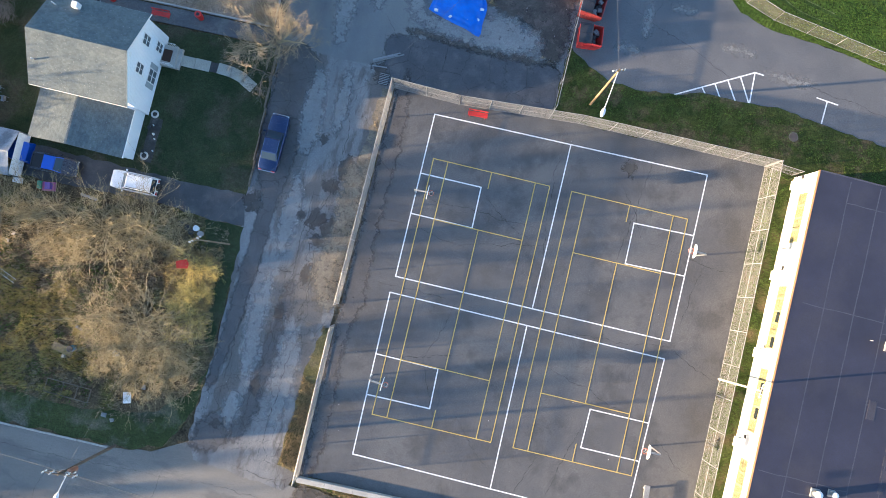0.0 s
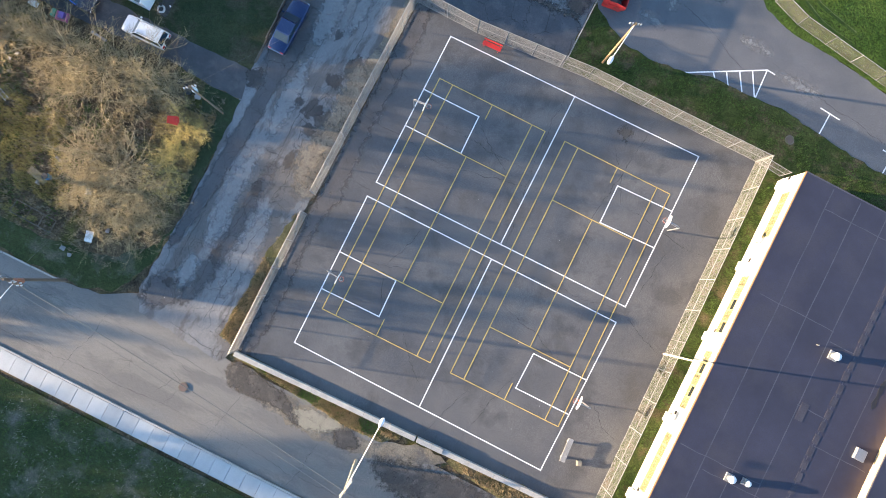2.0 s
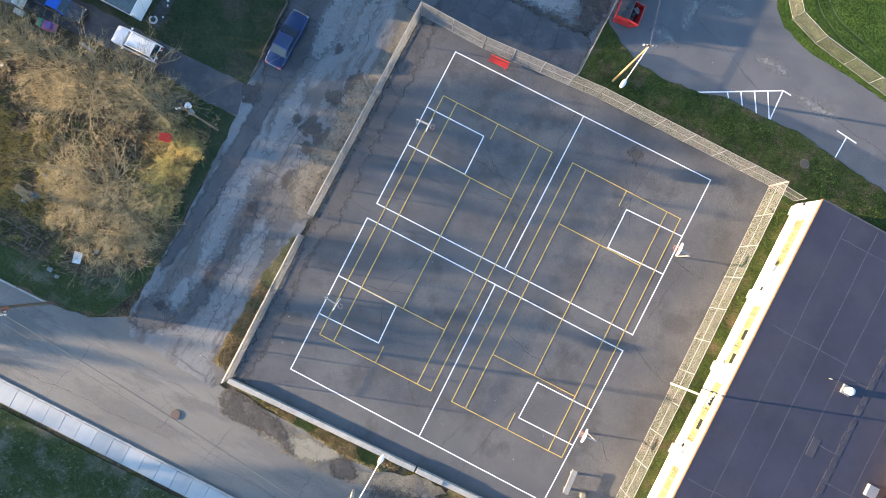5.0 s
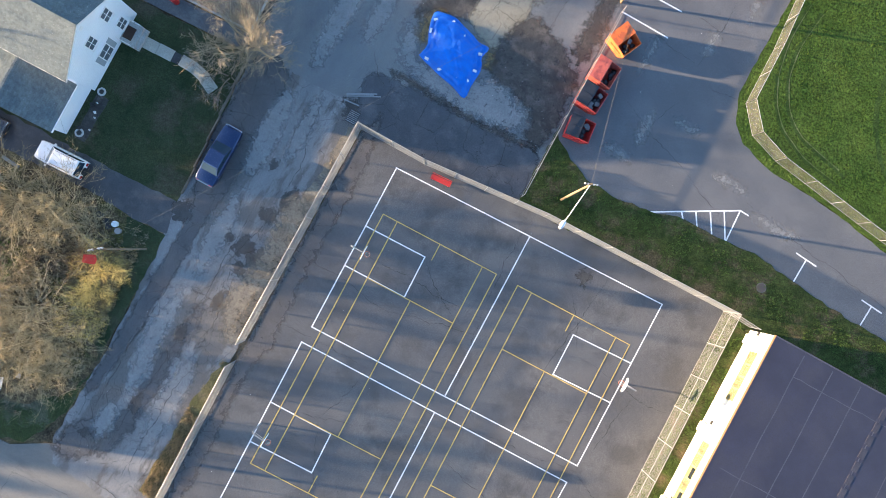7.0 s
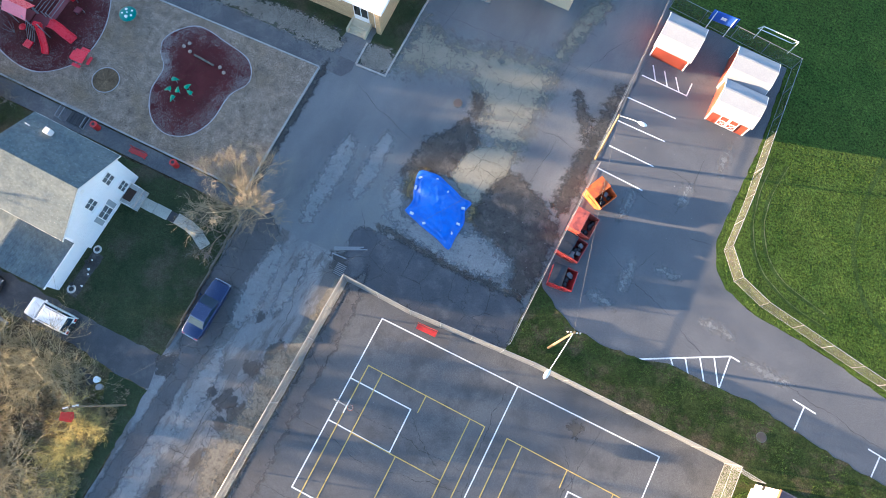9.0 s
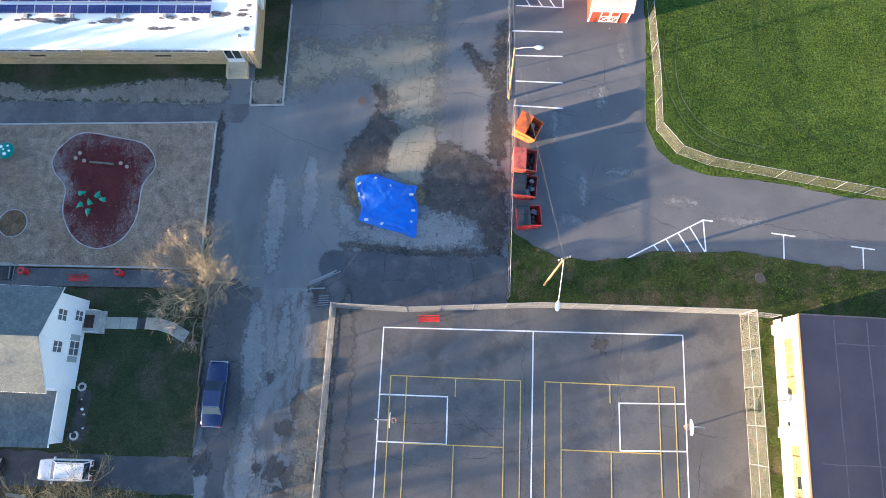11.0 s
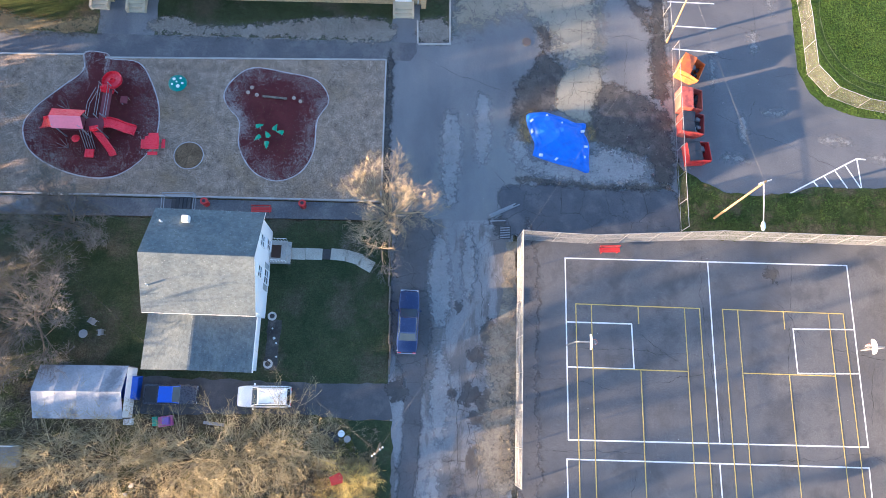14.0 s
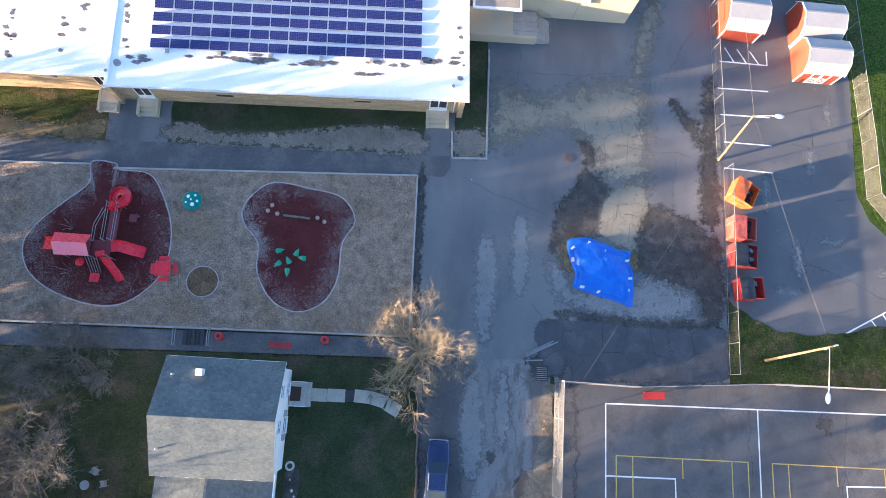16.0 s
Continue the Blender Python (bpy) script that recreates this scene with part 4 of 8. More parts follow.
def crack(bm, a, b, z, wide=0.05, wild=0.10, rng=RNG):
    """A jagged band that wanders from a to b and thins out at both ends."""
    a, b = Vector(a), Vector(b)
    n = max(5, int((b - a).length / 0.17))
    side = Vector((-(b - a).y, (b - a).x)).normalized()
    drift, pts, ws = 0.0, [], []
    for i in range(n + 1):
        drift = drift * 0.96 + rng.uniform(-wild, wild)
        pts.append(a.lerp(b, i / n) + side * (drift * math.sin(math.pi * i / n) + rng.uniform(-0.035, 0.035)))
        ws.append(wide * rng.uniform(0.2, 0.85) * (0.35 + 0.65 * math.sin(math.pi * i / n)))
    ribbon(bm, pts, ws, z)


def cracks(name, rows, z, label, wide=0.05):
    th = tagged(new(name), label, "crack", kind="structure")
    for a, b in rows:
        bm = B()
        crack(bm, a, b, z, wide)
        part("crack", bm, "crack", th)


cracks("court_cracks", [((-3.5, -16.3), (6.5, -16.2)), ((6.5, -16.2), (14, -17.2)), ((14, -17.0), (25.5, -15.8)), ((25.5, -15.8), (30.4, -18.0)), ((-4, -10.2), (5.5, -11.2)), ((5.5, -11.0), (14, -9.0)), ((0, -7.7), (12, -8.0)), ((12.3, 1.8), (12.1, -6.5)), ((12.1, -6.5), (13.2, -15.5)),
                        ((5.8, -16.4), (4.2, -22)), ((4.2, -22), (6.4, -27)), ((15, -20), (25, -23)), ((26, -24), (30, -26.5)), ((20.5, 1.5), (19, -12)), ((16, -28), (14, -33.5)), ((22, -7), (30, -7.8)), ((6, -6), (11, -9.2)), ((18, -2), (21, -7)), ((8, -26), (12, -30)), ((1, -22.5), (8, -20.5)), ((27, -8), (26, -14)), ((17, -33.6), (19.5, -24))], Z - 0.002, "irregular cracks in the court asphalt", 0.06)
cracks("yard_cracks", [((3.9, 33), (3.7, 18)), ((3.7, 18), (3.3, 14.8)), ((-2.0, 24.5), (-1.0, 22.4)), ((0.2, 20.2), (-0.2, 18)), ((3.8, 22.1), (8.8, 21.6)), ((0.3, 22.5), (3.8, 22.2)), ((6.4, 21.8), (5.9, 16.8)), ((-12, 28.5), (8, 29.5)), ((-9, 26), (-2, 25)), ((-6.5, 8), (-4, 5.5)), ((-4, 7.4), (0.5, 7.0)), ((0, 6.9), (6, 6.3)), ((0.5, 14.5), (1.3, 18)), ((1.3, 16.2), (3.4, 16)), ((-13, 18.5), (-5, 15.5)), ((5, 28), (8.8, 35)), ((-8, 32), (-8.3, 20))], 0.0115, "long cracks in the yard asphalt", 0.05)
cracks("lot_cracks", [((14.5, 14.6), (22, 11.5)), ((17.5, 13), (18.8, 16.5)), ((22, 11.5), (27, 9.5)), ((18.8, 20), (19.2, 27)), ((20.8, 18.8), (23.2, 19.1)), ((12.8, 21), (18.5, 20.2)), ((28, 11.6), (44, 9.0)), ((16.5, 24), (20, 23))], 0.009, "cracks in the parking lot asphalt", 0.06)
cracks("street_cracks", [((-8.2, 2.5), (-7.2, -7)), ((-7.2, -7), (-9.0, -14.5)), ((-9.0, -9), (-9.3, -19)), ((-7.6, -12), (-7.8, -22)), ((-9.4, -19), (-10.5, -33)), ((-12.2, -16), (-12.8, -30)), ((-13.5, -29), (-11, -33.5)), ((-7, -22), (-8.2, -34)), ((-11, -34.8), (-5.3, -35.2)), ((-9.2, -13), (-6.5, -14)), ((-10.6, -17), (-7.2, -17.4)), ((-8.4, -14), (-7.1, -16))], 0.032, "broken cracks in the side street", 0.07)
cracks("road_cracks", [((-60, -38.2), (-14, -37.2)), ((-14, -37.0), (-4.5, -37.4)), ((-30, -41.8), (-6, -41.5)), ((-6, -41.6), (30, -42)), ((-16, -36.5), (-17.5, -43)), ((-2, -37.5), (-3.2, -43)), ((6, -38.5), (5, -43.2)), ((-9, -38.3), (-7.5, -39.2)), ((-7.2, -39.7), (-7.9, -41.6)), ((-26, -36.3), (-27, -43))], 0.002, "cracks in the road", 0.04)
def crazing(name, spots, z, label, seed, wide=0.04):
    """Clusters of short broken cracks round the spots (x, y, reach across, reach along, how many)."""
    rng = random.Random(seed)
    rows = []
    for x, y, rx, ry, n in spots:
        for _ in range(n // 3):
            p = (x + rng.gauss(0, rx), y + rng.gauss(0, ry))
            a, ln = rng.choice((0.0, 1.57, 1.2, -0.4)) + rng.gauss(0, 0.35), rng.uniform(0.5, 2.2)
            rows.append((p, (p[0] + ln * math.cos(a), p[1] + ln * math.sin(a))))
    cracks(name, rows, z, label, wide)


crazing("street_crazing", [(-8.2, -10.5, 0.7, 2.0, 34), (-8.0, -17, 0.8, 3.0, 26), (-10.5, -31.5, 1.6, 1.4, 30), (-12.6, -24, 0.6, 4.0, 16), (-9.5, -25, 0.8, 3.5, 18), (-6.8, -3.5, 0.8, 2.5, 18), (-13.2, -32.4, 0.8, 0.8, 14)], 0.0325, "crazed broken asphalt in the street", 31)
crazing("yard_crazing", [(-1.6, 14.4, 1.4, 1.6, 22), (0.2, 19.6, 0.7, 1.2, 16), (3.4, 12.6, 0.8, 1.2, 10), (1.5, 7.6, 2.6, 0.4, 16), (6.5, 21, 2.0, 3.0, 12), (-6.0, 3.2, 1.0, 0.8, 14), (9.4, 20, 0.4, 4, 14)], 0.0145, "crazed broken asphalt in the yard", 32, 0.035)
crazing("road_crazing", [(-9.5, -38.6, 1.4, 0.8, 14), (1.5, -37.6, 2.0, 0.6, 14), (12, -38.4, 4.0, 0.8, 14)], 0.0045, "crazed asphalt in the road", 33, 0.035)
litter = thing("litter", (0, 0, 0), "small pale scraps of litter on the asphalt", "litter")
lv, lf = [], []
lr = random.Random(5)
for k in range(120):
    x, y = lr.choice([(lr.uniform(-14, 10), lr.uniform(4, 34)), (lr.uniform(3, 10), lr.uniform(7, 17)), (lr.uniform(11, 23), lr.uniform(8, 34)), (lr.uniform(-14, -5), lr.uniform(-34, 2)), (lr.uniform(-3, 30), lr.uniform(-33, 1))])
    s, a = lr.uniform(0.012, 0.032), lr.uniform(0, 6.3)
    i = len(lv)
    lv += [(x + s * math.cos(a + q), y + s * math.sin(a + q), 0.03 + 0.01 * (q > 3)) for q in (0, 1.6, 3.1, 4.5)]
    lf.append((i, i + 1, i + 2, i + 3))
tagged(raw("scrap", lv, lf, "white_paint", litter), kind="stuff")

# tyre tracks in the field
tracks = tagged(new("tyre_tracks"), "curved dark tyre tracks in the grass", "tyre tracks", kind="structure")
M["track"] = mat("pressed wet grass", (0.030, 0.054, 0.012), (0.056, 0.088, 0.020), 0.6, 6, 0.95, 0.8, 0.05, grain=0.5)
M["rut_lit_edge"] = mat("painted sunlit edge of a rut", (0.085, 0.115, 0.035), (0.150, 0.165, 0.075), 0.6, 6, 0.95, 0.6, 0.05, grain=0.5)
for pts, wide, rim in (([(25.0, 29.6), (24.8, 26.3), (25.1, 23.8), (25.4, 22.5), (26.2, 20.7), (26.9, 19.7), (27.9, 18.7), (29.0, 18.1), (31.1, 17.2), (35.0, 16.6)], 0.26, True),
                       ([(26.3, 29.4), (25.9, 26.3), (26.0, 24.3), (26.3, 22.8), (27.1, 21.2), (27.8, 20.2), (29.2, 19.1), (30.8, 18.5), (35.2, 17.5)], 0.30, True),
                       ([(34.6, 35.5), (34.0, 31.8), (33.9, 28.2), (34.3, 24.9), (34.8, 23.6), (35.6, 22.1), (37.4, 19.9), (40.5, 17.8)], 0.50, False)):
    dense = []
    for i in range(len(pts) - 1):
        p0, p1, p2, p3 = (Vector(pts[min(max(i + k, 0), len(pts) - 1)]) for k in (-1, 0, 1, 2))
        for k in range(6):
            u = k / 6
            dense.append(tuple(0.5 * (2 * p1 + (p2 - p0) * u + (2 * p0 - 5 * p1 + 4 * p2 - p3) * u * u + (3 * p1 - p0 - 3 * p2 + p3) * u ** 3)))
    part("track", ribbon(B(), dense, [wide * RNG.uniform(0.6, 1.1) for _ in dense], 0.016), "track", tracks)
    if rim:  # flat pale band painting sunlight on the rut's raised outer edge
        edge = []
        for p, q in zip(dense, dense[1:]):
            d = (Vector(q) - Vector(p)).normalized()
            edge.append((p[0] - d.y * (wide * 0.62), p[1] + d.x * (wide * 0.62)))
        part("rut_rim", ribbon(B(), edge, [0.11 * RNG.uniform(0.3, 1.2) for _ in edge], 0.022), "rut_lit_edge", tracks)

# sidewalk slabs with a kerb
walkway = tagged(new("sidewalk"), "pale concrete sidewalk slabs with a kerb", "sidewalk", kind="structure")
slab = None
for k in range(-26, 26):
    x = k * 1.52
    if slab is None:
        slab = part("slab", box(B(), 0.012, 1.508, -1.62, 0, -0.2, 0.10, 0.012), "concrete", walkway)
    else:
        ob = new("slab", slab.data)
        ob.parent = walkway
        slab = ob
    slab.matrix_world = pose(x, -43.62 - 0.007 * x, RNG.uniform(-0.006, 0.006), RNG.uniform(-0.3, 0.3), RNG.uniform(-0.3, 0.3), -0.4)
for k in range(-13, 13):
    part("kerbstone", box(B(), k * 3.0 + 0.01, k * 3.0 + 2.99, -43.6 - 0.007 * k * 3, -43.44 - 0.007 * k * 3, -0.2, 0.12, 0.02), "kerb", walkway)
kerb = tagged(new("road_kerb"), "old kerbstones along the road", "kerb", kind="structure")
for k in range(6):
    x = -38 + k * 2.8
    part("kerbstone", box(B(), x, x + 2.7, -36.05 + 0.02 * k, -35.9 + 0.02 * k, -0.2, 0.1, 0.02), "kerb", kerb)
edge = tagged(new("playground_edge"), "timber edging round the playground bed", "edging", kind="structure")
for a, b in (((-60, 16.0), (-43.4, 16.9)), ((-41.5, 16.7), (-16.5, 18.1)), ((-16.45, 18.1), (-16.25, 4.4)), ((-16.3, 4.4), (-60, 3.4))):
    d = Vector(b) - Vector(a)
    ob = part("beam", box(B(), 0, d.length, -0.07, 0.07, -0.1, 0.17, 0.01), "kerb", edge)
    ob.matrix_world = pose(a[0], a[1], 0, 0, 0, math.degrees(math.atan2(d.y, d.x)))
edge2 = tagged(new("lawn_kerb"), "concrete kerb round the small lawn", "kerb", kind="structure")
for a, b in (((-13.55, 19.95), (-10.5, 20.15)), ((-10.6, 20.2), (-10.75, 30.6)), ((-13.6, 20), (-13.7, 22.4))):
    d = Vector(b) - Vector(a)
    ob = part("kerbstone", box(B(), 0, d.length, -0.08, 0.08, -0.1, 0.13, 0.02), "kerb", edge2)
    ob.matrix_world = pose(a[0], a[1], 0, 0, 0, math.degrees(math.atan2(d.y, d.x)))
retain = tagged(new("garden_edge"), "weathered timber edging between lawn and street", "edging", kind="structure")
for k in range(5):
    part("beam", box(B(), -15.4 + 0.12 * k, -15.26 + 0.12 * k, 1.8 - 2.45 * (k + 1) + 0.02, 1.8 - 2.45 * k, -0.1, 0.28, 0.02), "old_timber", retain)


# ---- the house ----
def slope(bm, e0, e1, r0, r1, courses, thick=0.03, lift=0.03):
    """A roof slope of overlapping shingle courses, from the eave e0-e1 to the ridge r0-r1."""
    e0, e1, r0, r1 = map(Vector, (e0, e1, r0, r1))
    nrm = (e1 - e0).cross(r0 - e0).normalized()
    if nrm.z < 0:
        nrm = -nrm
    for c in range(courses):
        f0, f1 = c / courses, min((c + 1.25) / courses, 1.0)
        a, b = e0.lerp(r0, f0), e1.lerp(r1, f0)
        d, e = e0.lerp(r0, f1), e1.lerp(r1, f1)
        n = max(3, int((b - a).length / 0.24))
        cuts = [0.0] + [(i + 0.5 * (c % 2)) / n for i in range(1, n)] + [1.0]
        for s0, s1 in zip(cuts, cuts[1:]):
            h = lift + RNG.uniform(-0.004, 0.006)
            jog = (r0 - e0).normalized() * RNG.uniform(-0.008, 0.008)
            low = [a.lerp(b, s0) + jog + nrm * h, a.lerp(b, s1) + jog + nrm * h]
            top = [d.lerp(e, s1) + nrm * 0.004, d.lerp(e, s0) + nrm * 0.004]
            under = [a.lerp(b, s0) + jog, a.lerp(b, s1) + jog]
            vs = [bm.verts.new(v) for v in low + top + under]
            bm.faces.new(vs[:4])
            bm.faces.new((vs[4], vs[5], vs[1], vs[0]))
    return bm


def slab_of(bm, pts, thick):
    """A board over four points, thickened downwards."""
    pts = [Vector(p) for p in pts]
    top = [bm.verts.new(p) for p in pts]
    low = [bm.verts.new(p - Vector((0, 0, thick))) for p in pts]
    bm.faces.new(top)
    bm.faces.new(low[::-1])
    for i in range(len(pts)):
        j = (i + 1) % len(pts)
        bm.faces.new((low[i], low[j], top[j], top[i]))
    return bm


def window_east(parent, x, y, z, w, h, shutters=False):
    """A sash window on a wall that looks east, at x."""
    bm = B()
    for a, b, c, d in ((-w / 2 - 0.07, w / 2 + 0.07, h / 2, h / 2 + 0.08), (-w / 2 - 0.07, w / 2 + 0.07, -h / 2 - 0.08, -h / 2), (-w / 2 - 0.07, -w / 2, -h / 2, h / 2), (w / 2, w / 2 + 0.07, -h / 2, h / 2), (-w / 2, w / 2, -0.025, 0.025)):
        box(bm, x, x + 0.07, y + a, y + b, z + c, z + d)
    win = part("window", bm, "white_paint", parent, "white framed sash window")
    part("pane", box(B(), x + 0.01, x + 0.03, y - w / 2, y + w / 2, z - h / 2, z + h / 2), "pane_curtain", win)
    part("glazing_bar", box(B(), x + 0.03, x + 0.05, y - 0.02, y + 0.02, z - h / 2, z + h / 2), "white_paint", win)
    part("sill", box(B(), x, x + 0.13, y - w / 2 - 0.1, y + w / 2 + 0.1, z - h / 2 - 0.13, z - h / 2 - 0.08), "white_paint", win)
    if shutters:
        for s in (-1, 1):
            part("shutter", box(B(), x, x + 0.05, y + s * (w / 2 + 0.33) - 0.24, y + s * (w / 2 + 0.33) + 0.24, z - h / 2, z + h / 2, 0.01), "shutter", win)


M["shutter"] = plain("grey shutter", (0.33, 0.36, 0.38), 0.6)
house = thing("house", (0, 0, 0), "white gable house with grey shingles and a low wing", "house")
HX0, HX1, HY0, HY1, HR, EAVE, RIDGE = -33.3, -25.3, -6.2, 1.2, -2.5, 4.55, 6.6
bm = B()
gable = [(HY0, 0), (HY1, 0), (HY1, EAVE), (HR, RIDGE - 0.12), (HY0, EAVE)]
lo = [[bm.verts.new((x, y, z)) for y, z in gable] for x in (HX0, HX1)]
bm.faces.new(lo[0][::-1])
bm.faces.new(lo[1])
for i in range(5):
    j = (i + 1) % 5
    bm.faces.new((lo[0][i], lo[0][j], lo[1][j], lo[1][i]))
walls = part("wall", bm, "siding", house)
for k in range(28):  # lap siding on the street gable
    z = 0.2 + k * 0.225
    y0, y1 = (HY0, HY1) if z < EAVE else (HY0 + (HR - HY0) * (z - EAVE) / (RIDGE - EAVE), HY1 + (HR - HY1) * (z - EAVE) / (RIDGE - EAVE))
    if y1 - y0 > 0.3:
        part("clapboard", box(B(), HX1, HX1 + 0.012, y0, y1, z - 0.215, z - 0.012), "siding", walls)
roof = part("roof", slope(B(), (HX0 - 0.3, HY0 - 0.4, EAVE - 0.16), (HX1 + 0.2, HY0 - 0.4, EAVE - 0.16), (HX0 - 0.3, HR, RIDGE), (HX1 + 0.2, HR, RIDGE), 30), "shingle", house, "grey weathered shingle roof")
part("north_slope", slope(B(), (HX1 + 0.2, HY1 + 0.4, EAVE - 0.16), (HX0 - 0.3, HY1 + 0.4, EAVE - 0.16), (HX1 + 0.2, HR, RIDGE), (HX0 - 0.3, HR, RIDGE), 28), "shingle", roof)
tagged(part("ridge_cap", slope(B(), (HX0 - 0.3, HR - 0.17, RIDGE - 0.06), (HX1 + 0.2, HR - 0.17, RIDGE - 0.06), (HX0 - 0.3, HR + 0.02, RIDGE + 0.03), (HX1 + 0.2, HR + 0.02, RIDGE + 0.03), 1, lift=0.03), "shingle", roof), kind="stuff")
for y0 in (HY0 - 0.4, HY1 + 0.4):
    part("gutter", box(B(), HX0 - 0.3, HX1 + 0.2, y0 - 0.03, y0 + 0.04, EAVE - 0.32, EAVE - 0.2, 0.02), "white_paint", house)
    part("rake_board", slab_of(B(), [(HX1 + 0.12, y0, EAVE - 0.18), (HX1 + 0.2, y0, EAVE - 0.18), (HX1 + 0.2, HR, RIDGE - 0.03), (HX1 + 0.12, HR, RIDGE - 0.03)], 0.14), "white_paint", house)
for y, z, w, h, sh in ((-0.5, 3.75, 0.85, 1.2, False), (-3.0, 3.7, 0.85, 1.2, False), (-0.25, 1.35, 0.8, 1.1, False), (-2.95, 1.3, 1.1, 1.4, True)):
    window_east(house, HX1 + 0.015, y, z, w, h, sh)
part("gable_vent", box(B(), HX1, HX1 + 0.06, -2.7, -2.3, 5.5, 5.85, 0.02), "white_paint", house)
part("chimney_vent", box(B(), -31.1, -30.6, 0.3, 0.8, 5.0, 5.65, 0.04), "white_paint", house, "square white roof vent")
for x, y, z in ((-33.0, -4.7, 5.5), (-32.7, 0.3, 5.3)):
    part("vent_pipe", tube(B(), (x, y, z - 0.4), (x, y, z + 0.35), 0.05, n=8), "white_paint", house)
# the low wing
WX0, WX1, WY0, WY1, WR = -33.6, -25.6, -10.5, -6.2, -30.1
bm = B()
gable = [(WX0, 0), (WX1, 0), (WX1, 2.35), (WR, 3.2), (WX0, 2.35)]
lo = [[bm.verts.new((x, y, z)) for x, z in gable] for y in (WY0, WY1)]
bm.faces.new(lo[0])
bm.faces.new(lo[1][::-1])
for i in range(5):
    j = (i + 1) % 5
    bm.faces.new((lo[0][i], lo[0][j], lo[1][j], lo[1][i]))
part("wing_wall", bm, "siding", house)
wroof = part("wing_roof", slope(B(), (WX1 + 0.15, WY0 - 0.25, 2.33), (WX1 + 0.15, WY1 - 0.2, 2.33), (WR, WY0 - 0.25, 3.3), (WR, WY1 - 0.2, 3.3), 26), "shingle", house, "low grey shingle roof of the wing")
part("west_slope", slope(B(), (WX0 - 0.25, WY1 - 0.2, 2.33), (WX0 - 0.25, WY0 - 0.25, 2.33), (WR, WY1 - 0.2, 3.3), (WR, WY0 - 0.25, 3.3), 22), "shingle", wroof)
part("wing_gutter", box(B(), WX1 + 0.16, WX1 + 0.24, WY0 - 0.25, WY1 - 0.2, 2.22, 2.36, 0.01), "white_paint", house, "white eave gutter")
M["black"] = plain("black plastic", (0.02, 0.02, 0.022), 0.5)
for y in (-9.55, -7.3):
    pot = thing("flower_pot", (WX1 + 0.75, y, 0.03), "black flower pot beside the wing", "pot", "flower pots")
    part("pot", tube(B(), (0, 0, 0), (0, 0, 0.27), 0.12, 0.16, 12), "black", pot)
stoop = thing("front_steps", (-25.25, -0.6, 0), "grey front steps with white railings and a brown mat", "steps")
part("landing", box(B(), 0, 1.35, -0.95, 0.95, 0, 0.6, 0.02), "kerb", stoop)
part("step", box(B(), 1.35, 1.65, -0.95, 0.95, 0, 0.32, 0.02), "kerb", stoop)
part("mat", box(B(), 0.1, 0.9, -0.55, 0.55, 0.6, 0.62), plain("brown door mat", (0.07, 0.045, 0.035), 0.95), stoop)
for y in (-0.92, 0.92):
    rail = part("railing", tube(B(), (0.1, y, 1.45), (1.4, y, 1.45), 0.025), "white_paint", stoop)
    for k in range(6):
        part("baluster", tube(B(), (0.12 + 0.25 * k, y, 0.6), (0.12 + 0.25 * k, y, 1.45), 0.014, n=5), "white_paint", rail)
path = thing("garden_path", (0, 0, 0), "pale concrete garden path slabs curving to the street", "path")
for k, (x0, x1, y0, y1, a) in enumerate(((-23.6, -22.4, -1.15, -0.05, 0), (-22.35, -21.0, -1.1, -0.03, 0), (-20.2, -18.95, -1.05, -0.02, -3), (-18.9, -17.7, -1.1, -0.15, -14), (-17.75, -16.7, -1.15, -0.25, -27))):
    cx, cy = (x0 + x1) / 2, (y0 + y1) / 2 - (0, 0, 0, 0.12, 0.55)[k]
    ob = part("slab", box(B(), -(x1 - x0) / 2 - 0.03 * k, (x1 - x0) / 2 + 0.03 * k, -0.5, 0.5, -0.1, 0.06, 0.025), "path_slab", path)
    ob.matrix_world = pose(cx, cy, 0, 0, 0, a)
part("dark_slab", box(B(), -21.0, -20.25, -1.0, -0.1, -0.1, 0.05, 0.02), "fresh", path)


# ---- the long white building ----
hall = thing("long_building", (33.45, 2.0, 0, 0, 0, -0.7), "long white masonry building with a dark membrane roof", "building")
HH, HL, HW = 4.2, 62.0, 15.95
part("wall", box(B(), 0, HW, -HL, 0, 0, HH - 0.3), "cream_wall", hall)
roofp = part("roof", box(B(), 0.02, HW - 0.02, -HL + 0.02, -0.02, HH - 0.3, HH - 0.05), "membrane", hall, "dark bluish rubber roof membrane")
bm = B()
for x in (-0.04,):
    box(bm, x, x + 0.07, -HL - 0.06, 0.06, HH - 0.35, HH - 0.042, 0.02)
part("fascia", bm, "copper", hall, "thin brown metal roof edge")
for y in (-HL - 0.06, -0.05):
    part("end_fascia", box(B(), 0.05, HW - 0.05, y, y + 0.11, HH - 0.35, HH - 0.036), "seam", hall, "grey metal roof edge")
for k in range(5):
    x = 2.75 + k * 2.62
    n = 40
    for j in range(4):
        part("seam", ribbon(B(), [(x + RNG.uniform(-0.03, 0.03), -0.3 - 15 * j - 15 * i / 6) for i in range(7)], 0.10, HH - 0.045), "seam", roofp)
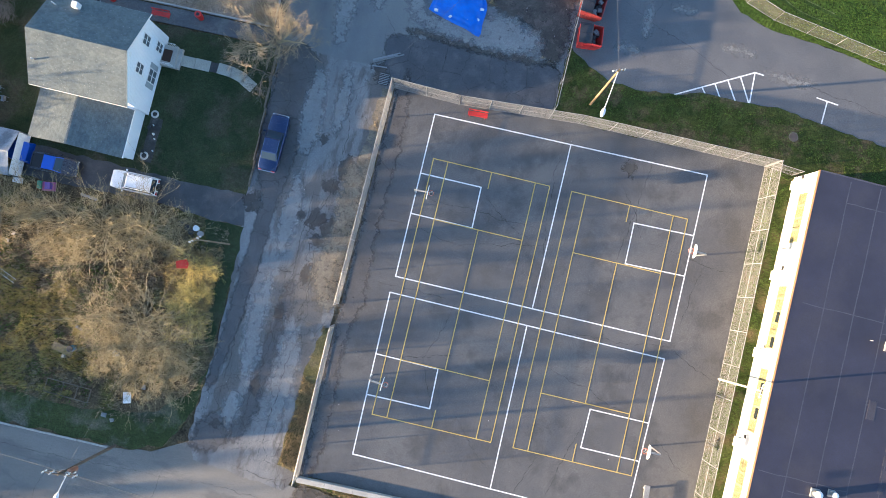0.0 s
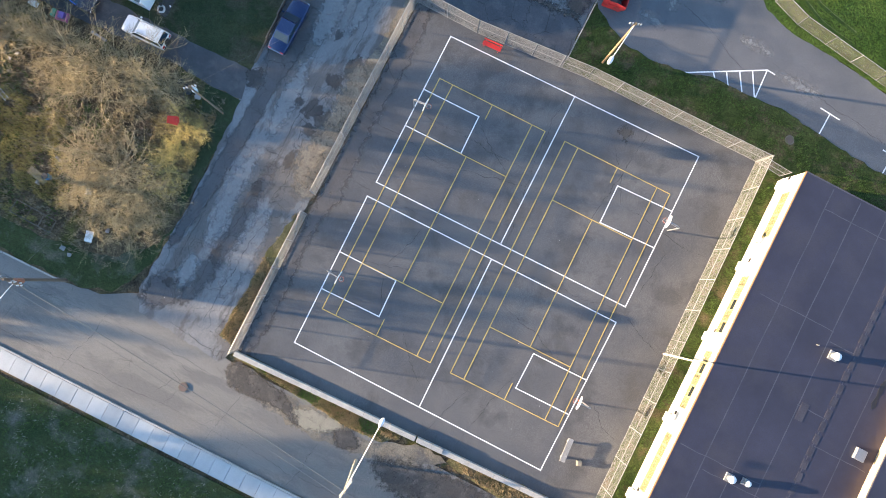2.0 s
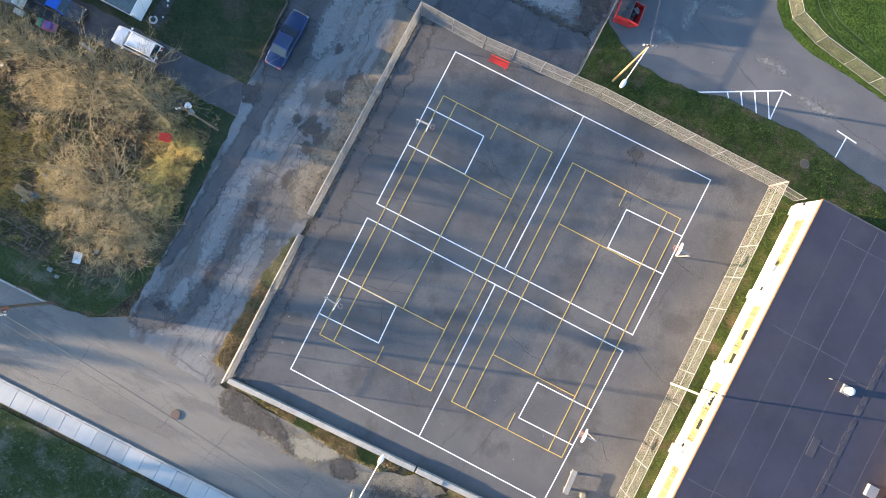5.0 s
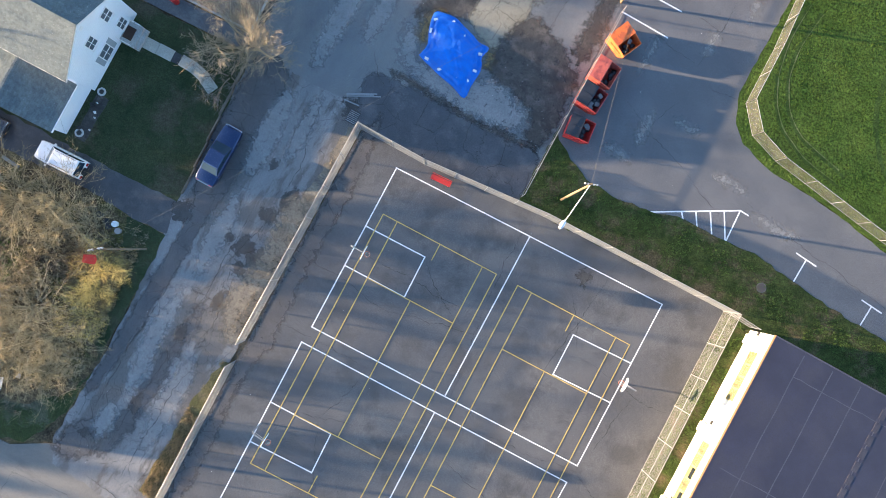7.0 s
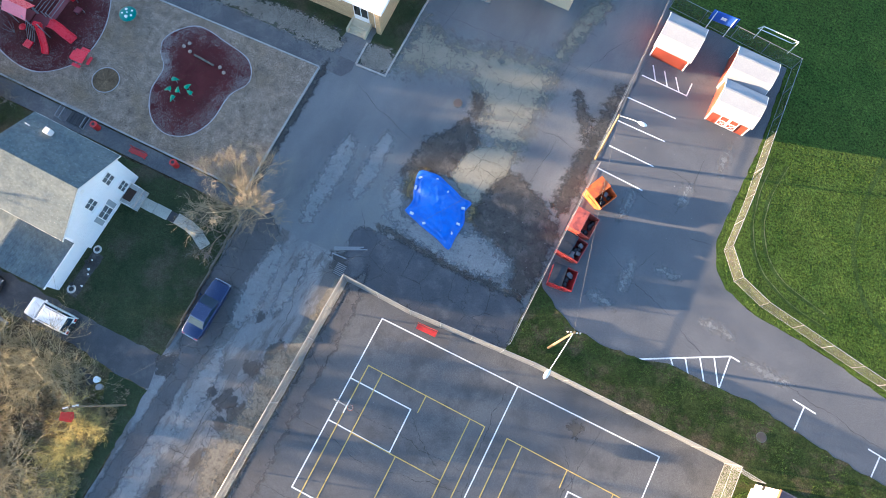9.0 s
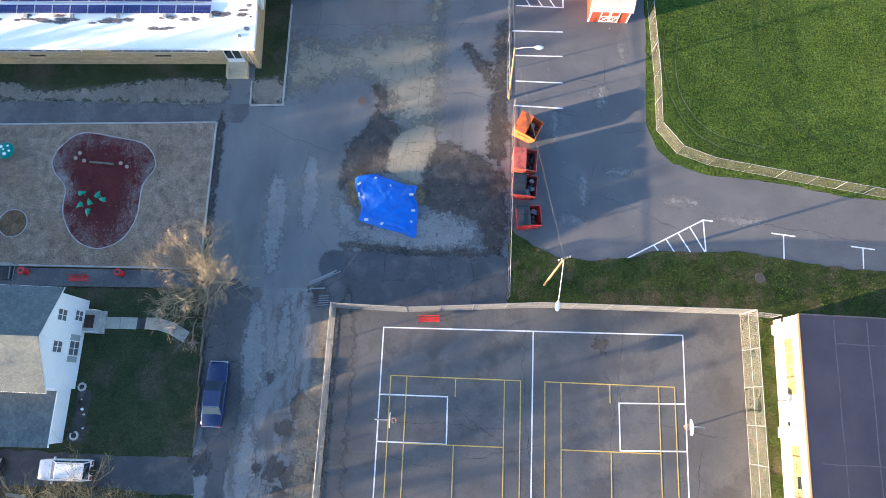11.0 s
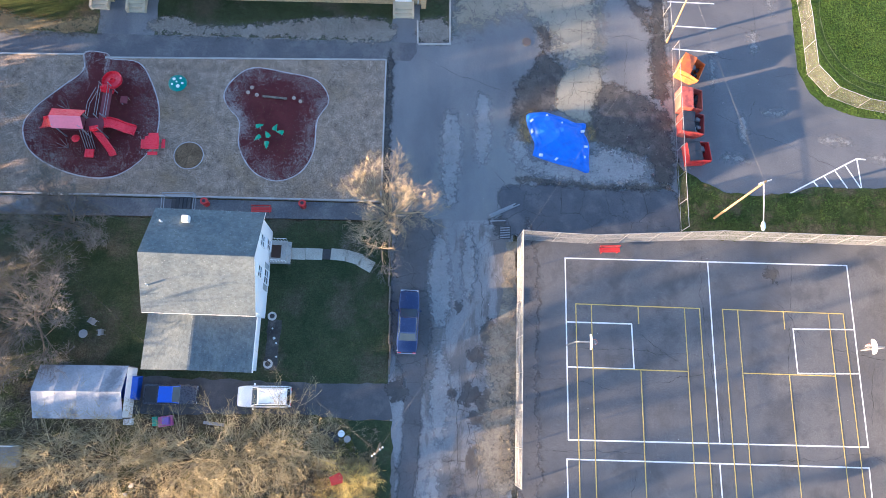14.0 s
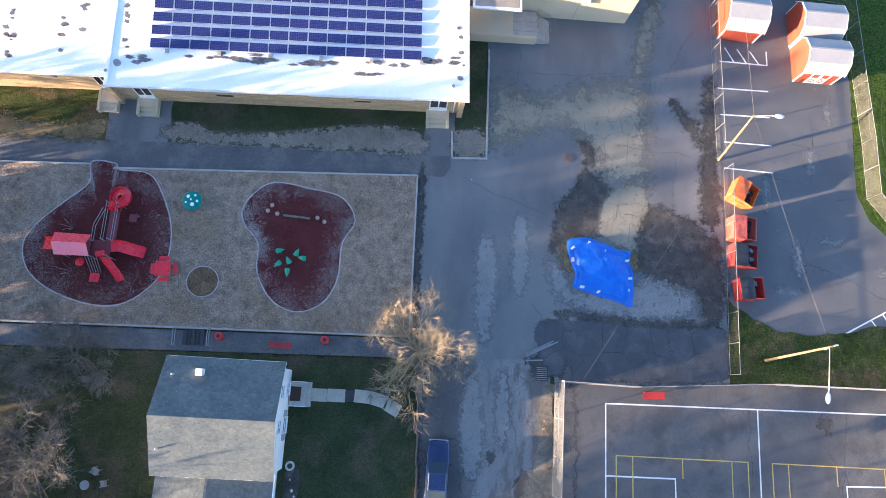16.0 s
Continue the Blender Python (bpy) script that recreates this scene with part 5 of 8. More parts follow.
for y, x0, x1 in ((-11.4, 0.9, 8.1), (-12.3, 8.1, 10.6), (-18.4, 7.9, 10.5), (-25.9, 0.3, 8.0), (-20.9, 10.7, 15.6), (-27.0, 3.0, 10.5), (-2.2, 2.7, 15.6), (-38.5, 0.3, 8.0), (-47, 5.4, 15.6)):
    n = int((x1 - x0) / 0.8)
    part("seam", ribbon(B(), [(x0 + (x1 - x0) * i / n, y + RNG.uniform(-0.05, 0.05)) for i in range(n + 1)], 0.08, HH - 0.043), "seam", roofp)
M["roof_pad"] = mat("scuffed roof pad", (0.028, 0.028, 0.042), (0.052, 0.050, 0.066), 0.9, 9, 0.7, 0.2, 0.005)
for k in range(30):
    part("pad", box(B(), 10.42 + RNG.uniform(-0.05, 0.05), 10.92, -1.0 - k * 1.18 - 0.85, -1.0 - k * 1.18, HH - 0.05, HH - 0.025, 0.01), "roof_pad", roofp)
part("upper_wall", box(B(), HW - 0.02, HW + 9, -HL, -12.0, 0, HH + 0.85), "tan_brick", hall, "raised tan part behind the flat roof")
part("upper_roof", box(B(), HW - 0.1, HW + 9.1, -HL - 0.08, -11.9, HH + 0.85, HH + 1.0, 0.02), "membrane", hall, "dark upper roof")
part("roof_hatch", box(B(), 14.0, 14.9, -20.3, -19.3, HH - 0.05, HH + 0.3, 0.03), "galv", hall, "grey roof hatch")
part("patch_sheet", box(B(), 8.2, 8.9, -19.6, -18.0, HH - 0.05, HH - 0.03), "roof_pad", roofp)
patch_st = part("puddle_stain", prism(B(), rough_edge([(13.6, -15.4), (13.75, -14.6), (13.65, -13.6), (13.9, -12.9), (14.1, -13.5), (14.0, -14.6), (14.05, -15.6), (13.8, -15.9)], 0.08, 0.3), HH - 0.05, HH - 0.03), "black", roofp)
for x, y, r in ((8.85, -13.3, 0.36), (5.3, -26.6, 0.34), (6.65, -26.3, 0.27)):
    v = part("vent", tube(B(), (x, y, HH - 0.05), (x, y, HH + 0.45), r * 0.8, n=14), "galv", hall, "round white roof ventilator")
    part("cap", ball(B(), (x, y, HH + 0.62), r, 0.75), "white_paint", v, smooth=True)
    part("base", box(B(), x - r * 1.1, x + r * 1.1, y - r * 1.1, y + r * 1.1, HH - 0.05, HH + 0.12, 0.02), "galv", v)
part("mast", tube(B(), (7.2, -13.1, HH - 0.05), (7.2, -13.1, HH + 0.35), 0.04), "galv", hall)
for k, y in enumerate((-0.9, -9.3, -16.4, -24.5, -32.0, -39.5)):
    u = part("vent_box", box(B(), -0.42, 0.0, y - 0.42, y + 0.42, 0.5, 1.15, 0.03), "cream_wall", hall, "boxy white wall ventilator")
    part("grille", box(B(), -0.1, -0.02, y + 0.55, y + 0.9, 1.5, 1.75), "black", u)
for k, (y0, count) in enumerate(((-1.8, 4), (-10.2, 5), (-17.6, 5), (-25.6, 5), (-33.2, 5), (-41, 5))):
    for s in range(count):
        w, y = 1.12, y0 - 1.12 * s
        bm = B()
        for a, b, c, d in ((y - w, y, 2.85, 2.93), (y - w, y, 1.75, 1.83), (y - w, y - w + 0.09, 1.83, 2.85), (y - 0.09, y, 1.83, 2.85)):
            box(bm, -0.05, 0.01, a, b, c, d)
        win = part("window", bm, "window_frame", hall, "yellowed window in a long band")
        part("pane", box(B(), -0.025, -0.004, y - w + 0.09, y - 0.09, 2.28, 2.85), "pane" if (k, s) in ((1, 2), (1, 4), (2, 1), (2, 3), (4, 2)) else "blind", win)
        part("lower_pane", box(B(), -0.03, -0.004, y - w + 0.09, y - 0.09, 1.83, 2.24), "blind", win)
        part("sill", box(B(), -0.1, 0, y - w, y, 1.68, 1.75, 0.01), "cream_wall", win)


# ---- the school ----
school = thing("school_building", (-13.0, 24.7, 0, 0, 0, 2.65), "low tan brick school with a white coated roof", "school")
part("wall", box(B(), -28.6, 0, -0.5, 22, 0, 3.3), "tan_brick", school)
part("west_wall", box(B(), -75, -28.6, 0.25, 22, 0, 3.3), "tan_brick", school)
sroof = part("roof", box(B(), -28.9, 0.3, -1.0, 22, 3.3, 3.68, 0.03), "white_roof", school, "white coated flat roof with dark stains")
sroofw = part("west_roof", box(B(), -75, -28.92, -0.15, 22, 3.28, 3.6, 0.03), "white_roof", school, "white coated flat roof with dark stains")
part("gutter", box(B(), -28.9, 0.32, -1.09, -1.0, 3.42, 3.6, 0.02), "white_paint", school)
part("gutter", box(B(), -75, -28.95, -0.24, -0.15, 3.36, 3.52, 0.02), "white_paint", school)
part("parapet", box(B(), -28.85, -28.55, -0.9, 22, 3.68, 3.76, 0.02), "white_roof", school)
for x0, x1 in ((-24.4, -15.6), (-13.0, -4.2)):
    bm = B()
    box(bm, x0, x1, -0.56, -0.48, 2.74, 2.82)
    box(bm, x0, x1, -0.56, -0.48, 2.20, 2.28)
    n = 8
    for k in range(n + 1):
        x = x0 + (x1 - x0) * k / n
        box(bm, x - 0.03, x + 0.03, -0.55, -0.48, 2.28, 2.74)
    win = part("window", bm, "white_paint", school, "long band of dark windows")
    for k in range(n):
        a, b = x0 + (x1 - x0) * k / n + 0.03, x0 + (x1 - x0) * (k + 1) / n - 0.03
        part("pane", box(B(), a, b, -0.53, -0.505, 2.28, 2.74), "pane", win)
    part("vent", box(B(), (x0 + x1) / 2 - 0.7, (x0 + x1) / 2 + 0.7, -0.55, -0.5, 1.45, 1.62, 0.01), "black", school)
for row in range(28):  # brick courses
    z = 0.08 + row * 0.118
    part("course", box(B(), -28.6, 0.0, -0.512, -0.5, z, z + 0.09), "tan_brick", school) if row < 9 else None
part("corner_pier", box(B(), -0.45, 0.0, -0.95, -0.02, 0, 3.3), "tan_brick", school)
part("drainpipe", tube(B(), (-0.75, -0.5, 0.1), (-0.75, -0.5, 3.3), 0.06, n=8), "white_paint", school)
part("door_pier", box(B(), -29.0, -28.6, -0.95, 0.2, 0, 3.28), "tan_brick", school)
for x0, x1, y1 in ((-3.1, -1.15, 0.0), (-27.4, -25.7, 0.0), (-30.6, -29.0, 0.25)):
    st_y = y1
    y1 = y1 - 0.5 if y1 == 0.0 else y1
    d = part("door", box(B(), x0 + 0.2, x1 - 0.2, y1 - 0.07, y1 - 0.01, 0.5, 2.7), "white_paint", school, "white glazed double door")
    for s in (0, 1):
        m = (x0 + x1) / 2
        part("pane", box(B(), (x0 + 0.3, m + 0.06)[s], (m - 0.06, x1 - 0.3)[s], y1 - 0.085, y1 - 0.072, 1.2, 2.55), "pane", d)
    y1 = st_y
    st = thing("entrance_steps", pose(-13.0, 24.7, 0, 0, 0, 2.65), "tan concrete entrance steps", "steps", "school entrance steps")
    part("landing", box(B(), x0, x1, y1 - 1.3, y1 - 0.1, 0, 0.5, 0.02), "tan_wall", st)
    for k in range(2):
        part("step", box(B(), x0, x1, y1 - 1.65 - 0.35 * k, y1 - 1.3 - 0.35 * k, 0, 0.33 - 0.165 * k, 0.015), "tan_wall", st)
    for x in (x0, x1 - 0.18):
        part("cheek_wall", box(B(), x - 0.02, x + 0.2, y1 - 2.05, y1 - 0.1, 0, 0.56, 0.02), "tan_wall", st)
for x in (-0.15, -27.9, -41):
    part("roof_drain", tube(B(), (x - 0.9, 0.2, 3.66), (x - 0.9, 0.2, 3.78), 0.14, n=12), "galv", school)
part("wall_unit", box(B(), 0.02, 0.34, 4.2, 5.4, 1.6, 2.6, 0.03), "white_paint", school, "white wall air conditioner")
sr = random.Random(9)


def roof_stain(x, y, rx, ry, z, parent):
    """A dark mark of dirt on the roof, frayed at its rim."""
    n = 16
    ring = [(math.cos(i * math.tau / n) * sr.uniform(0.75, 1.2), math.sin(i * math.tau / n) * sr.uniform(0.7, 1.2)) for i in range(n)]
    verts = [(x + rx * f * u, y + ry * f * v, z) for f in (1.0, 0.45) for u, v in ring] + [(x, y, z)]
    faces = [(i, (i + 1) % n, n + (i + 1) % n, n + i) for i in range(n)] + [(n + i, n + (i + 1) % n, 2 * n) for i in range(n)]
    ob = raw("stain", verts, faces, "worn_stain", parent)
    rim = ob.data.attributes.new("rim", "FLOAT", "POINT")
    for i in range(n, 2 * n + 1):
        rim.data[i].value = 1.0


for cx, cy, sx, sy, n, long in ((-17.2, 1.8, 3.2, 0.4, 9, 2.6), (-20.5, 1.9, 1.6, 0.3, 5, 1.6), (-8.0, 1.0, 1.2, 0.2, 5, 1.5), (-2.6, 2.4, 2.6, 0.2, 8, 1.8), (-12.5, 1.7, 1.6, 0.3, 6, 1.8), (-6.5, 2.0, 1.6, 0.2, 5, 1.6), (-32.5, 3.6, 0.3, 2.6, 10, 0.8), (-36.5, 3.2, 0.3, 2.4, 12, 0.8), (-38.2, 4.2, 0.4, 2.0, 8, 0.8), (-27.6, 4.0, 0.3, 2.0, 7, 0.8), (-26.0, 1.4, 1.0, 0.3, 5, 1.4), (-0.3, 4, 0.3, 3, 5, 0.8), (-31.0, 6.0, 0.3, 2.5, 6, 0.8)):
    for k in range(n):
        x, y = cx + sr.gauss(0, sx * 0.6), cy + sr.gauss(0, sy * 0.6)
        r = sr.uniform(0.22, 0.5)
        roof_stain(x, y, r * long, r * 0.6, (3.684 if x > -28.8 else 3.604) + 0.0006 * k, sroof if x > -28.8 else sroofw)
part("roof_hatch", tube(B(), (-28.0, 0.9, 3.66), (-28.0, 0.9, 3.95), 0.3, 0.24, n=14), "galv", school, "round grey roof ventilator")

M["cell_line"] = plain("pale solar cell lines", (0.06, 0.07, 0.18), 0.4)
M["alu"] = plain("aluminium frame", (0.55, 0.57, 0.60), 0.35, 0.7)
panel = thing("solar_panel", (0, 0, 0), "dark blue solar panel with pale cell lines on a tilted rack", "solar panel", "solar panels on the school roof")
part("cell_sheet", box(B(), 0.03, 1.50, 0.03, 0.79, 0.03, 0.05), "solar", panel)
bm = B()
for a, b, c, d in ((0, 1.53, 0, 0.03), (0, 1.53, 0.79, 0.82), (0, 0.03, 0.03, 0.79), (1.50, 1.53, 0.03, 0.79)):
    box(bm, a, b, c, d, 0.0, 0.06)
part("panel_frame", bm, "alu", panel)
bm = B()
for k in range(1, 10):
    box(bm, 0.03 + 0.147 * k - 0.006, 0.03 + 0.147 * k + 0.006, 0.03, 0.79, 0.05, 0.053)
for k in range(1, 6):
    box(bm, 0.03, 1.50, 0.03 + 0.127 * k - 0.005, 0.03 + 0.127 * k + 0.005, 0.05, 0.0535)
tagged(part("cell_grid", bm, "cell_line", panel), kind="stuff")
part("rack", box(B(), 0.1, 0.2, 0.0, 0.85, -0.12, 0.0), "alu", panel)
base = pose(-13.0, 24.7, 0, 0, 0, 2.65)
first = True
for row in range(7):
    for col in range(14):
        m = base @ pose(-25.6 + col * 1.565, 2.35 + row * 1.18, 3.77, 5, 0, 0)
        if first:
            panel.matrix_world = m
            first = False
        else:
            copy_thing(panel, m)
for k in range(6):
    ob = thing("ballast_block", base @ pose(-24.4 + k * 4.1, 1.95, 3.68), "grey ballast block at the foot of a panel rack", "block", "ballast blocks")
    part("block", box(B(), 0, 0.3, 0, 0.35, 0, 0.12, 0.01), "kerb", ob)

# ---- gym wing and loading dock ----
gym = thing("gym_wing", (-10.8, 34.3, 0, 0, 0, 1.2), "tall plain tan gym wing of the school", "building")
part("wall", box(B(), 0, 12.6, 0, 24, 0, 6.2), "tan_wall", gym)
part("roof", box(B(), -0.15, 12.75, -0.15, 24.1, 6.2, 6.5, 0.02), "white_roof", gym)
part("panel_joint", box(B(), 7.6, 7.64, -0.006, 0.0, 0, 6.2), "patch_pale", gym)
part("wall_box", box(B(), 7.7, 8.4, -0.3, 0, 2.9, 3.4, 0.03), "white_paint", gym, "white wall unit")
dock = thing("loading_dock", (-10.7, 31.4, 0, 0, 0, 2.0), "tan loading dock with grey steps and railings", "loading dock")
part("dock_wall", box(B(), -2.0, 1.9, 0.0, 2.75, 0, 1.15), "tan_wall", dock)
part("ramp_floor", box(B(), 1.9, 4.1, 0.2, 2.7, 0, 1.0), "kerb", dock)
part("front_wall", box(B(), 1.9, 4.1, 0.0, 0.2, 0, 1.05), "tan_wall", dock)
for k in range(5):
    part("step", box(B(), 4.1 + 0.26 * k, 4.36 + 0.26 * k, 0.1, 2.4, 0, 0.85 - 0.17 * k), "kerb", dock)
for y in (0.1, 1.0, 1.7, 2.4):
    r = part("railing", tube(B(), (1.8 if y < 1.2 else 4.0, y, 1.95), (4.1, y, 1.95), 0.03), "galv", dock)
    part("rail_slope", tube(B(), (4.1, y, 1.95), (5.4, y, 0.95), 0.03), "galv", r)
    part("rail_post", tube(B(), (4.1, y, 0.9), (4.1, y, 1.95), 0.025), "galv", r)
    part("rail_post", tube(B(), (5.4, y, 0.0), (5.4, y, 0.95), 0.025), "galv", r)
can = part("canopy", box(B(), -2.0, 2.3, 1.2, 3.0, 3.1, 3.35, 0.03), "white_paint", dock, "white canopy with a wet dirty top")
part("canopy_top", prism(B(), rough_edge([(-1.8, 1.4), (2.1, 1.4), (2.1, 2.9), (-1.8, 2.9)], 0.03), 3.34, 3.36), "patch_pale", can)


# ---- sheds ----
M["barn_red"] = plain("barn red painted boards", (0.33, 0.06, 0.028), 0.6)
M["shed_roof"] = mat("pale metal shed roof", (0.27, 0.28, 0.30), (0.33, 0.335, 0.35), 0.5, 8, 0.6, 0.1, 0.004, grain=0.1)


def shed(m, label, long=3.6, deep=3.5, doors=True):
    th = thing("shed", m, label, "shed", "red sheds")
    h = deep / 2
    prof = [(-h, 0), (h, 0), (h, 1.95), (h * 0.68, 2.75), (0, 3.15), (-h * 0.68, 2.75), (-h, 1.95)]
    bm = B()
    ends = [[bm.verts.new((x, y, z)) for y, z in prof] for x in (0, long)]
    bm.faces.new(ends[0][::-1])
    bm.faces.new(ends[1])
    for i in range(7):
        j = (i + 1) % 7
        bm.faces.new((ends[0][i], ends[0][j], ends[1][j], ends[1][i]))
    part("wall", bm, "barn_red", th)
    top = [(h + 0.15, 1.85), (h * 0.68, 2.79), (0, 3.2), (-h * 0.68, 2.79), (-h - 0.15, 1.85)]
    bm = B()
    for (y0, z0), (y1, z1) in zip(top, top[1:]):
        slab_of(bm, [(-0.12, y0, z0), (long + 0.12, y0, z0), (long + 0.12, y1, z1), (-0.12, y1, z1)], 0.05)
    roofo = part("roof", bm, "shed_roof", th, "pale gambrel roof")
    part("ridge_cap", box(B(), -0.12, long + 0.12, -0.09, 0.09, 3.17, 3.22), "shed_roof", roofo)
    for x in (-0.14, long + 0.09):
        bm = B()
        for (y0, z0), (y1, z1) in zip(top, top[1:]):
            slab_of(bm, [(x, y0, z0 + 0.01), (x + 0.05, y0, z0 + 0.01), (x + 0.05, y1, z1 + 0.01), (x, y1, z1 + 0.01)], 0.13)
        part("rake_trim", bm, "white_paint", th)
    for x in (0.0, long - 0.1):
        for y in (-h - 0.02, h - 0.06):
            part("corner_trim", box(B(), x - 0.02, x + 0.12, y, y + 0.08, 0, 1.95), "white_paint", th)
    if doors:
        for s in (0, 1):
            x0 = long / 2 - 0.9 + 0.92 * s
            d = part("door", box(B(), x0, x0 + 0.88, -h - 0.045, -h, 0.12, 1.85), "barn_red", th, "red door with a white cross brace")
            bm = B()
            for a, b, c, e in ((x0, x0 + 0.88, 0.12, 0.22), (x0, x0 + 0.88, 1.75, 1.85), (x0, x0 + 0.1, 0.22, 1.75), (x0 + 0.78, x0 + 0.88, 0.22, 1.75), (x0 + 0.1, x0 + 0.78, 0.95, 1.05)):
                box(bm, a, b, -h - 0.075, -h - 0.045, c, e)
            tube(bm, (x0 + 0.1, -h - 0.06, 0.22), (x0 + 0.78, -h - 0.06, 0.95), 0.035, n=4)
            tube(bm, (x0 + 0.78, -h - 0.06, 0.22), (x0 + 0.1, -h - 0.06, 0.95), 0.035, n=4)
            part("brace", bm, "white_paint", d)
    return th


shed((10.65, 35.7, 0, 0, 0, -1), "red shed with a pale gambrel roof behind the fence", 3.5, 3.7, False)
shed((17.75, 31.9, 0, 0, 0, 0.5), "red shed with white-trimmed double doors", 3.75, 3.4, True)
shed((17.6, 35.5, 0, 0, 0, 0.5), "red shed with a pale roof behind another shed", 3.75, 3.5, False)

# ---- field furniture ----
M["blue"] = plain("bright blue painted board", (0.03, 0.10, 0.46), 0.5)
goal = thing("goal_frame", (18.9, 40.3, 0), "white tubular goal frame on the grass", "goal")
for a, b in (((0, 0, 0), (0, 0, 2.0)), ((3.5, 0, 0), (3.5, 0, 2.0)), ((0, 0, 2.0), (3.5, 0, 2.0)), ((0, 0, 2.0), (0, 1.2, 0)), ((3.5, 0, 2.0), (3.5, 1.2, 0)), ((0, 1.2, 0.03), (3.5, 1.2, 0.03))):
    part("bar", tube(B(), a, b, 0.045, n=8), "white_paint", goal)
sign = thing("blue_sign", (14.3, 38.95, 0, 0, 0, 3), "blue board on two white posts behind the fence", "sign")
for x in (0.0, 1.9):
    part("post", tube(B(), (x, 0, 0), (x, 0, 2.9), 0.055, n=8), "white_paint", sign)
part("board", box(B(), -0.3, 2.2, 0.06, 0.14, 1.5, 2.9, 0.02), "blue", sign)
part("emblem", box(B(), 0.7, 1.2, 0.05, 0.06, 2.0, 2.4), "white_paint", sign, "pale emblem")


# ---- basketball hoops ----
M["orange"] = plain("orange hoop", (0.62, 0.12, 0.03), 0.45)


def hoop(m, label):
    th = thing("basketball_hoop", m, label, "basketball hoop", "court hoops")
    bm = B()
    tube(bm, (0, 0, 0), (0, 0, 2.7), 0.06, n=10)
    tube(bm, (0, 0, 2.7), (0.25, 0, 3.15), 0.06, n=10)
    tube(bm, (0.25, 0, 3.15), (1.15, 0, 3.3), 0.05, n=10)
    part("post", bm, "galv", th, "bent galvanised post")
    part("brace", tube(B(), (0.1, 0, 2.6), (1.15, 0, 2.95), 0.03), "galv", th)
    outline = [(-0.6, 2.95), (0.6, 2.95), (0.6, 3.2), (0.44, 3.44), (0.18, 3.56), (-0.18, 3.56), (-0.44, 3.44), (-0.6, 3.2)]
    bm = B()
    f = [bm.verts.new((1.2, y, z)) for y, z in outline]
    b = [bm.verts.new((1.15, y, z)) for y, z in outline]
    bm.faces.new(f)
    bm.faces.new(b[::-1])
    for i in range(8):
        j = (i + 1) % 8
        bm.faces.new((f[i], f[j], b[j], b[i]))
    part("backboard", bm, "white_paint", th, "white fan-shaped backboard")
    bm = B()
    pts = [(1.47 + 0.23 * math.cos(a), 0.23 * math.sin(a), 3.05) for a in [i * math.pi / 9 for i in range(18)]]
    for a, c in zip(pts, pts[1:] + pts[:1]):
        tube(bm, a, c, 0.014, n=5)
    rim = part("rim", bm, "orange", th, "orange rim")
    bm = B()
    for i in range(12):
        a = i * math.pi / 6
        tube(bm, (1.47 + 0.23 * math.cos(a), 0.23 * math.sin(a), 3.04), (1.47 + 0.13 * math.cos(a + 0.4), 0.13 * math.sin(a + 0.4), 2.65), 0.006, n=4)
    part("net", bm, "white_paint", rim)
    return th


hoop((0.0, -7.55, 0.02), "basketball hoop with a white board on a bent post")
hoop((0.05, -24.3, 0.02, 0, 0, -4), "basketball hoop with a white board on a bent post")
hoop((25.95, -7.15, 0.02, 0, 0, 180), "sunlit basketball hoop with a white fan-shaped board")
hoop((25.75, -24.75, 0.02, 0, 0, 180), "sunlit basketball hoop with a white fan-shaped board")


# ---- benches ----
M["red"] = plain("red coated steel", (0.48, 0.03, 0.025), 0.4)


def bench(m, label, long=1.8, material="red", name="bench"):
    th = thing(name, m, label, "bench")
    for k in range(3):
        part("seat_slat", box(B(), 0, long, -0.22 + 0.15 * k, -0.09 + 0.15 * k, 0.42, 0.46, 0.01), material, th)
    for k in range(2):
        part("back_slat", box(B(), 0, long, 0.27, 0.30, 0.55 + 0.16 * k, 0.68 + 0.16 * k, 0.01), material, th)
    for x in (0.2, long - 0.2):
        bm = B()
        tube(bm, (x, -0.2, 0), (x, -0.2, 0.42), 0.025)
        tube(bm, (x, 0.25, 0), (x, 0.3, 0.86), 0.025)
        tube(bm, (x, -0.2, 0.4), (x, 0.26, 0.4), 0.025)
        part("leg", bm, material, th)
    return th


bench((2.95, 0.75, 0.02, 0, 0, 3), "red steel slatted bench at the court's edge")
bench((-27.2, 3.0, 0.02, 0, 0, 2), "red steel bench on the narrow path", 1.7)
cb = thing("concrete_bench", (26.2, -29.2, 0.02, 0, 0, 3), "pale concrete bench on the court", "bench")
part("seat", box(B(), -0.25, 0.25, -1.1, 1.1, 0.38, 0.48, 0.02), "patch_pale", cb)
for y in (-0.8, 0.7):
    part("leg", box(B(), -0.2, 0.2, y, y + 0.12, 0, 0.38, 0.01), "kerb", cb)
blk = thing("concrete_block", (27.75, -29.75, 0.02, 0, 0, 20), "small pale concrete block on the court", "block")
part("block", box(B(), -0.2, 0.2, -0.22, 0.22, 0, 0.5, 0.03), "patch_tan", blk)


